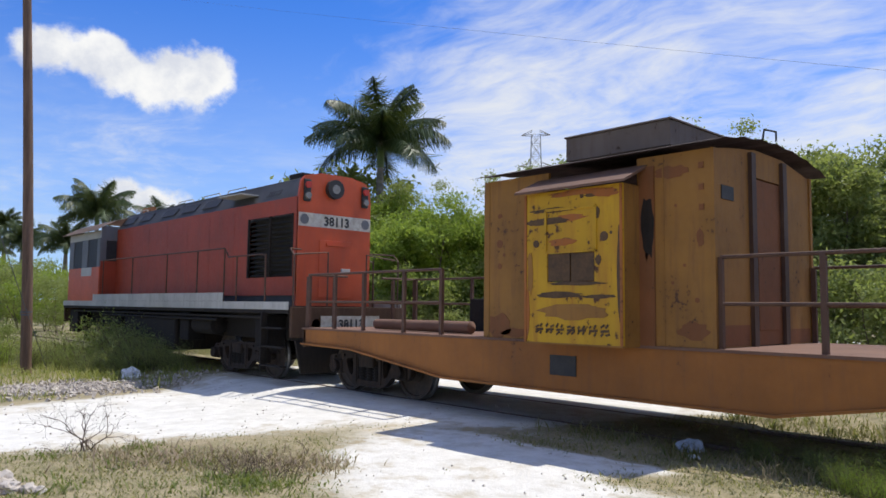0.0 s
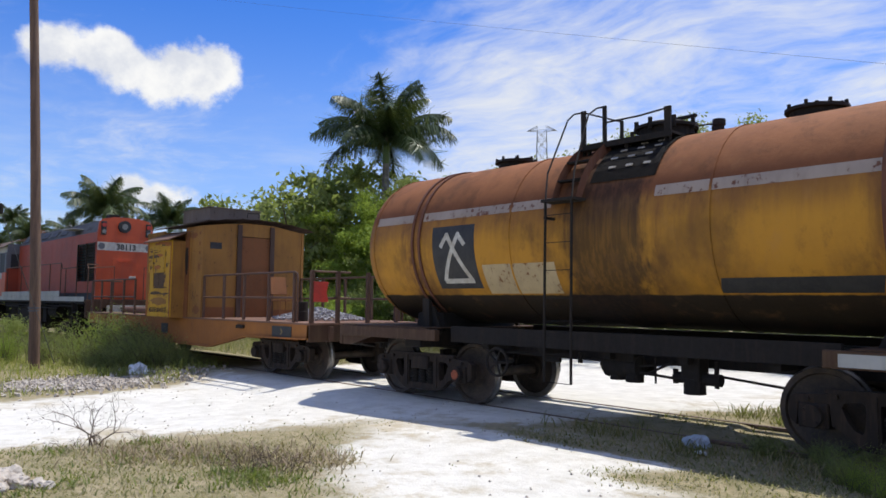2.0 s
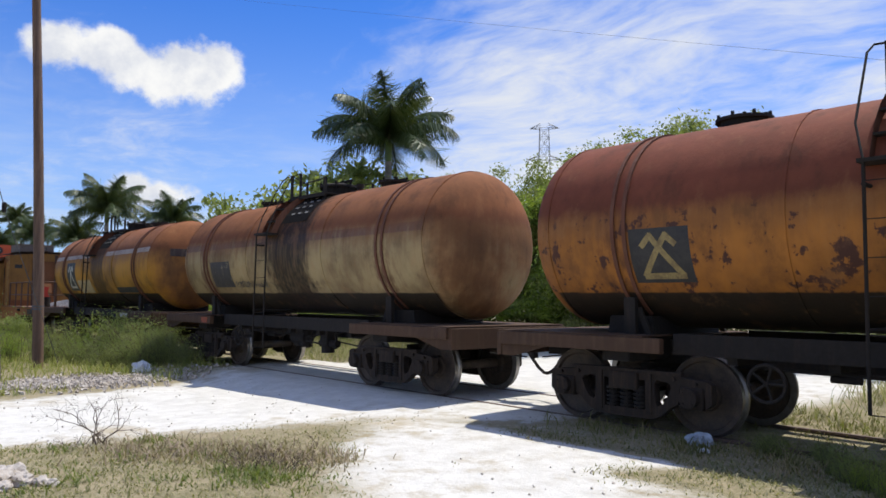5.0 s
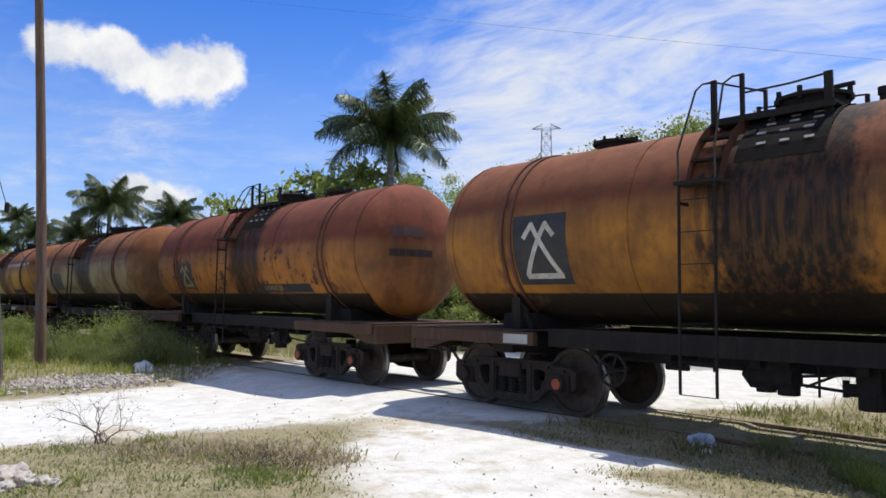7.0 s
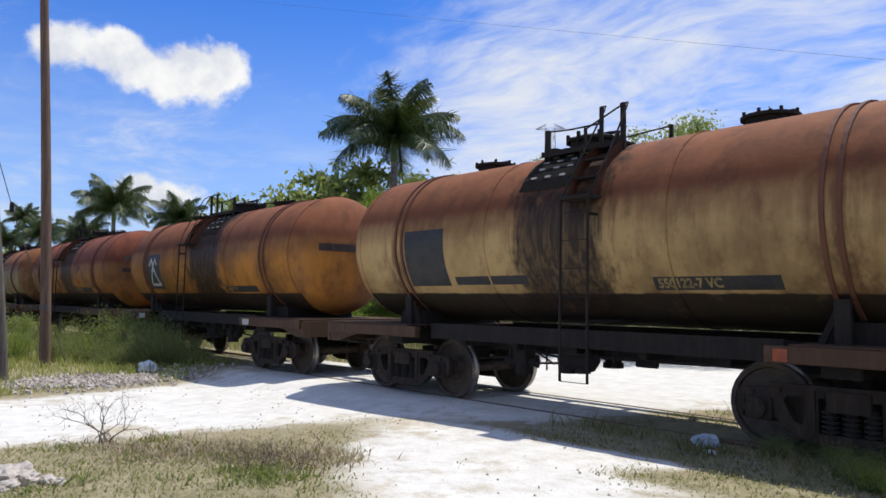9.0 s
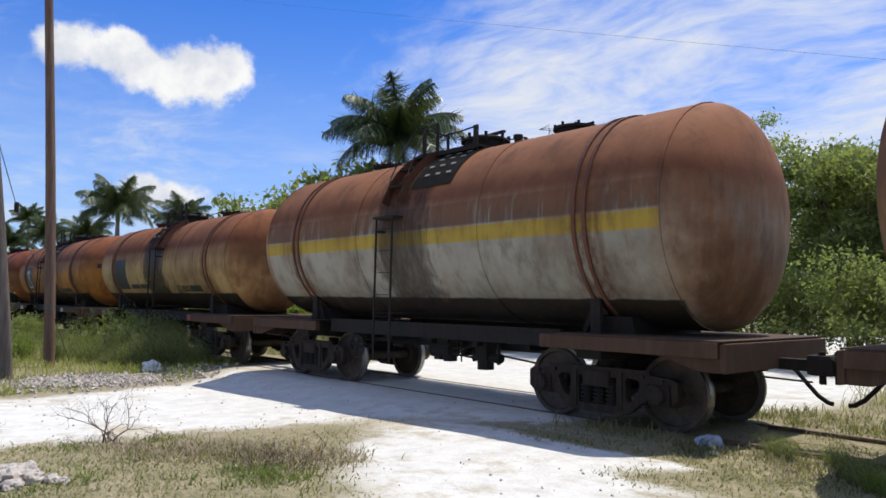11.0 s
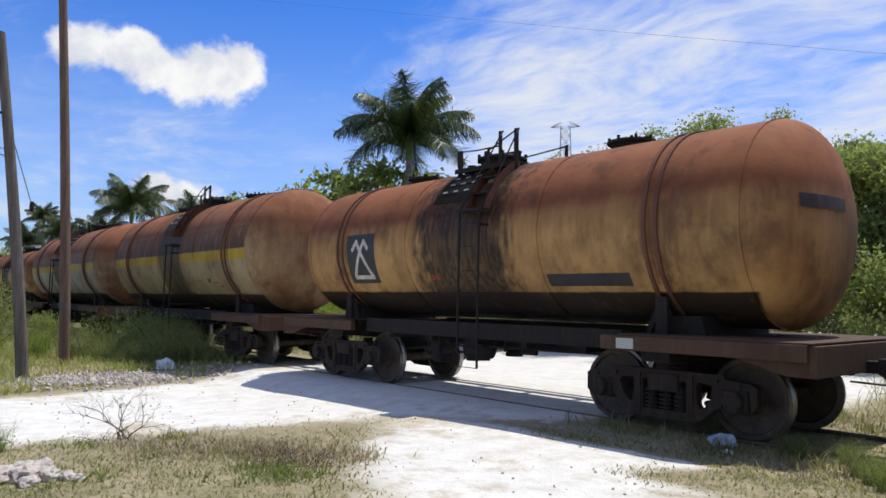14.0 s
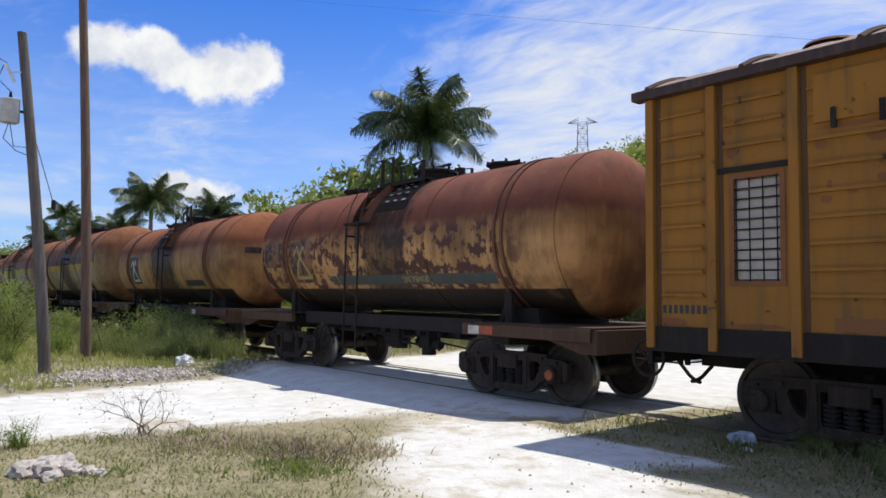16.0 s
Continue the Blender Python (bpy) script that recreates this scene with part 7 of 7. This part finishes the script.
def twigs(x, y, h, w, seed, label, n=9, lean=0.5, depth=3, skin=None, thick=0.006, wild=0.28):
    r = random.Random(seed)
    bm = bmesh.new()

    def grow(p, d, ln, rad, left):
        q = p
        for k in range(2):
            d = (d + Vector((r.uniform(-1, 1), r.uniform(-1, 1), r.uniform(-0.8, 0.6))) * wild).normalized()
            e = q + d * ln * 0.5
            rod(bm, q, e, rad, 5, rad * 0.8)
            q, rad = e, rad * 0.85
        if left == 0:
            return
        for k in range(3 if left > 1 else 2):
            e = (d + Vector((r.uniform(-1, 1), r.uniform(-1, 1), r.uniform(-0.7, 0.6))) * 0.85).normalized()
            grow(q, e, ln * r.uniform(0.45, 0.85), rad * 0.72, left - 1)
    for k in range(n):
        a = r.uniform(0, 6.28)
        grow(Vector((r.uniform(-1, 1) * w * 0.3, r.uniform(-1, 1) * w * 0.3, -0.02)), Vector((math.cos(a) * lean, math.sin(a) * lean, 1)).normalized(), h * r.uniform(0.25, 0.42), thick, depth)
    ob = part("dry_bush", bm, skin or M_TWIG)
    ob.location = (x, y, lie(x, y))
    tagged(ob, label, "bush", "dry bushes")


M_STRAW = plain("straw stalk", (0.42, 0.34, 0.20), (0.26, 0.20, 0.11), 9.0, 0.9)
twigs(-8.86, 2.82, 0.74, 0.25, 12, "bare grey-brown branching weed at the road edge", 5, 0.7, 4, None, 0.010, 0.62)
twigs(-8.95, 2.62, 0.26, 0.35, 15, "bare grey-brown branching weed at the road edge", 5, 0.9, 3, None, 0.004)
twigs(-6.5, 3.42, 0.34, 0.5, 2, "dry twiggy brown bush in the grass", 16, 0.7, 3, None, 0.004)
twigs(-6.25, 3.75, 0.38, 0.5, 3, "dry twiggy brown bush in the grass", 12, 0.7, 3, None, 0.004)
twigs(-6.9, 3.75, 0.28, 0.5, 5, "small dry weed in the grass", 10, 0.5, 2, None, 0.004)
twigs(-7.75, 3.55, 0.40, 0.1, 8, "single thin dry stalk at the road edge", 1, 0.2, 2, None, 0.004)
twigs(-6.95, 4.55, 0.34, 0.2, 9, "single thin dry stalk at the road edge", 3, 0.5, 1, None, 0.004)
for k, (x, y, h, n) in enumerate(((-3.05, 7.15, 0.42, 7), (-2.75, 7.25, 0.36, 6), (-3.4, 7.35, 0.30, 5), (-2.4, 7.3, 0.34, 6), (-2.9, 6.85, 0.26, 6), (-3.3, 7.75, 0.36, 4))):
    twigs(x, y, h, 0.3, 20 + k, "straw-coloured grass stalks near the rails", n, 0.4, 1, M_STRAW, 0.004)


# ---- litter and stones ----
def blob(name, label, category, x, y, sx, sy, sz, mat, seed, group="", rough=0.45):
    bm = bmesh.new()
    bmesh.ops.create_icosphere(bm, subdivisions=3, radius=1.0)
    for v in bm.verts:
        n = noise.noise(v.co * 1.7 + Vector((seed * 5.1, 0, 0))) + 0.5 * noise.noise(v.co * 4.3 + Vector((0, seed * 3.3, 0)))
        v.co *= 1 + rough * n
        v.co = Vector((v.co.x * sx, v.co.y * sy, max(v.co.z, -0.5) * sz))
    ob = part(name, bm, mat)
    ob.location = (x, y, lie(x, y) + sz * 0.42)
    tagged(ob, label, category, group)
    return ob


M_BAG = plain("white plastic", (0.78, 0.78, 0.78), (0.55, 0.56, 0.58), 6.0, 0.45)
M_BLUEBAG = plain("grey blue plastic", (0.45, 0.52, 0.60), (0.30, 0.33, 0.38), 6.0, 0.45)
M_CHALK = plain("chalky stone", (0.55, 0.50, 0.44), (0.34, 0.29, 0.24), 6.0, 0.95)
blob("plastic_bag", "crumpled white plastic bag lying at the bush", "plastic bag", -18.15, 6.72, 0.36, 0.20, 0.17, M_BAG, 1)
blob("plastic_bag", "crumpled blue-grey plastic bag beside the rail", "plastic bag", -4.30, 8.05, 0.15, 0.13, 0.10, M_BLUEBAG, 2)
blob("plastic_bag", "small white plastic scrap in the grass", "plastic bag", -4.05, 7.65, 0.07, 0.06, 0.03, M_BAG, 3)
for k, (x, y, s) in enumerate(((-7.35, 1.55, 0.14), (-7.2, 1.68, 0.09), (-7.1, 1.80, 0.07), (-7.6, 1.72, 0.11), (-6.98, 1.86, 0.055), (-7.45, 1.36, 0.13), (-7.1, 1.50, 0.08), (-7.75, 1.60, 0.10))):
    blob("stone", "pale chalky lump of stone in the grass", "stone", x, y, s * 1.3, s, s * 0.7, M_CHALK, 10 + k, "pale stones")


def rubble():
    r = random.Random(5)
    bm = bmesh.new()
    for k in range(1500):
        x, y = r.gauss(-16.6, 0.8), r.gauss(5.0, 1.1)
        if inside(x, y) > 0.3:
            continue
        s = r.uniform(0.02, 0.075)
        bmesh.ops.create_cube(bm, size=1.0, matrix=Matrix.LocRotScale((x, y, lie(x, y) + s * 0.2), Euler((r.random() * 6, r.random() * 6, r.random() * 6)), (s * 1.4, s, s * 0.7)))
    for k in range(420):
        x, y = r.uniform(-17, -2), r.uniform(2, 9)
        if inside(x, y) < 0.1:
            continue
        s = r.uniform(0.006, 0.022)
        bmesh.ops.create_cube(bm, size=1.0, matrix=Matrix.LocRotScale((x, y, lie(x, y) + s * 0.2), Euler((r.random() * 6, r.random() * 6, r.random() * 6)), (s * 1.4, s, s * 0.7)))
    tagged(part("gravel", bm, M_CHALK), "scattered pale rubble and pebbles on the road", "gravel", kind="stuff")


rubble()

# ---- poles and wires ----
M_POLE = plain("brown creosoted pole", (0.20, 0.125, 0.085), (0.10, 0.062, 0.045), 2.5, 0.9, 0.02, (5, 5, 0.35))
M_POLE2 = plain("grey split pole", (0.17, 0.145, 0.125), (0.07, 0.058, 0.05), 2.5, 0.95, 0.03, (6, 6, 0.35))
M_WIRE = plain("dull wire", (0.10, 0.11, 0.13), (0.07, 0.07, 0.08), 8.0, 0.6)


def pole(base, tip, r0, r1, mat, label):
    t = thing("utility_pole", label, "utility pole", "wooden poles", m=pose(*base))
    d = Vector(tip) - Vector(base)
    bm = bmesh.new()
    n, seg = 9, 14
    rings = []
    for k in range(n + 1):
        u = k / n
        c = d * u + Vector((0.03 * math.sin(5 * u), 0.03 * math.sin(3.3 * u), -0.2 if k == 0 else 0))
        r = r0 + (r1 - r0) * u
        rings.append([bm.verts.new(c + Vector((math.cos(6.2832 * i / seg), math.sin(6.2832 * i / seg), 0)) * r * (1 + 0.06 * noise.noise(Vector((i, k, 0))))) for i in range(seg)])
    for a, b in zip(rings, rings[1:]):
        for i in range(seg):
            bm.faces.new((a[i], a[(i + 1) % seg], b[(i + 1) % seg], b[i]))
    bm.faces.new(rings[-1])
    part("shaft", bm, mat, t, "", True)
    return t


p1 = pole((-20.9, 5.1, -0.1), (-21.05, 4.62, 10.6), 0.135, 0.10, M_POLE, "tall brown wooden pole on the verge")
for z in (1.35, 1.42):
    part("wire_wrap", shifted(lathe([(z, 0.14), (z + 0.02, 0.145), (z + 0.04, 0.14)], 14, "Z"), -0.01, -0.06, 0), M_WIRE, p1)
p2 = pole((-17.95, 3.57, -0.2), (-18.1, 2.83, 7.3), 0.13, 0.095, M_POLE2, "weathered grey wooden pole carrying a transformer")
tx, ty, tz = -0.08 - 0.10, -0.60 - 0.30, 5.72
can = part("transformer", lathe([(tz - 0.27, 0.0), (tz - 0.27, 0.17), (tz - 0.24, 0.19), (tz + 0.2, 0.19), (tz + 0.24, 0.20), (tz + 0.26, 0.16), (tz + 0.27, 0.0)], 22, "Z"), plain("pale grey enamel", (0.50, 0.51, 0.50), (0.38, 0.37, 0.35), 4.0, 0.45), p2, "pale grey pole transformer", True)
can.location = (tx, ty, 0)
b = bmesh.new()
rod(b, (0, 0, tz + 0.25), (0, 0, tz + 0.42), 0.045, 10, 0.02)
rod(b, (0.0, 0.0, tz), (0.08, 0.35, tz), 0.03, 8)
part("bushing", b, M_IRON, can)
cutout = rod(bmesh.new(), (-0.15, -1.05, 6.75), (-0.12, -0.85, 6.35), 0.035, 10)
rod(cutout, (-0.14, -0.95, 6.55), (-0.12, -0.70, 6.6), 0.015, 6)
part("fuse_cutout", cutout, M_BAG, p2)
for pts in (((-0.15, -1.05, 6.75), (-0.25, -1.15, 6.4), (tx, ty, tz + 0.42)), ((tx, ty, tz - 0.2), (-0.2, -1.0, 5.1), (-0.16, -0.75, 4.85), (-0.12, -0.45, 4.75)), ((tx, ty, tz - 0.2), (-0.2, -0.8, 4.95), (-0.12, -0.45, 4.95)), ((-0.15, -1.0, 6.75), (-0.3, -1.6, 7.1), (-0.6, -3.5, 7.6))):
    part("wire", rods([Vector(q) for q in pts], 0.010, 6), M_WIRE, p2)
guy = thing("guy_wire", "thin steel stay wire with a dark insulator", "wire", "overhead wires")
part("wire", rods([(-18.08, 2.98, 5.6), (-18.75, 3.72, 3.66)], 0.010, 6), M_WIRE, guy)
part("insulator", lathe([(-0.12, 0.02), (-0.10, 0.05), (0.10, 0.05), (0.12, 0.02)], 12, "Z", True), M_IRON, guy).location = (-18.78, 3.74, 3.6)
part("wire", rods([(-18.80, 3.76, 3.52), (-20.95, 5.6, -0.15)], 0.010, 6), M_WIRE, guy)
line = []
a, b = Vector((-26.97, 13.14, 13.72)), Vector((-3.81, 13.47, 5.69))
for k in range(41):
    u = -0.9 + 2.4 * k / 40
    q = a.lerp(b, u)
    line.append(q + Vector((0, 0, 0.12 * (u - 0.5) ** 2 - 0.03)))
tagged(part("overhead_wire", rods(line, 0.0028, 5), M_WIRE), "thin dark overhead wire against the sky", "wire", "overhead wires")


# ---- far pylon ----
def pylon(x, y, h):
    t = thing("power_pylon", "grey steel lattice power pylon far behind the trees", "pylon", m=pose(x, y, 0, 0, 0, 38))
    m = plain("galvanised steel", (0.30, 0.31, 0.33), (0.22, 0.23, 0.25), 1.0, 0.6)
    bm = bmesh.new()
    lv = [0, 0.22, 0.42, 0.58, 0.70, 0.79, 0.86, 0.92, 0.97]
    half = [4.2 * (1 - u) + 0.75 * u if u < 0.7 else 1.25 - (u - 0.7) * 1.2 for u in lv]
    for (u, a), (v, b) in zip(zip(lv, half), zip(lv[1:], half[1:])):
        P = [Vector((sx * a, sy * a, u * h)) for sx, sy in ((1, 1), (-1, 1), (-1, -1), (1, -1))]
        Q = [Vector((sx * b, sy * b, v * h)) for sx, sy in ((1, 1), (-1, 1), (-1, -1), (1, -1))]
        for i in range(4):
            j = (i + 1) % 4
            rod(bm, P[i], Q[i], 0.08, 5)
            rod(bm, P[i], Q[j], 0.04, 5)
            rod(bm, P[j], Q[i], 0.04, 5)
            rod(bm, Q[i], Q[j], 0.04, 5)
    part("tower_body", bm, m, t)
    for z, w in ((0.80 * h, 3.6), (0.97 * h, 3.0)):
        for s in (-1, 1):
            arm = bmesh.new()
            for q in (-1, 1):
                rod(arm, (s * 0.8, q * 0.8, z), (s * w, 0, z), 0.07, 5)
                rod(arm, (s * 0.8, q * 0.8, z + 0.9), (s * w, 0, z), 0.07, 5)
            part("cross_arm", arm, m, t)


pylon(-95.4, 115.8, 38.6)


# ---- motions ----
def motions():
    for ob, back in ROLLING:
        walk(ob, [(t, pose(s + back, TRACK, 0)) for t, s in zip(STEPS, WAY)])
        for b in ob.children:
            if b.name.startswith("bogie"):
                for c in b.children:
                    if c.name.startswith("wheelset"):
                        x, r = c.location.x, c.location.z
                        spin = (s * 180 / math.pi / r for s in WAY)
                        walk(c, [(t, pose(x, 0, r, 0, a % 360, 0)) for t, a in zip(STEPS, spin)])


motions()
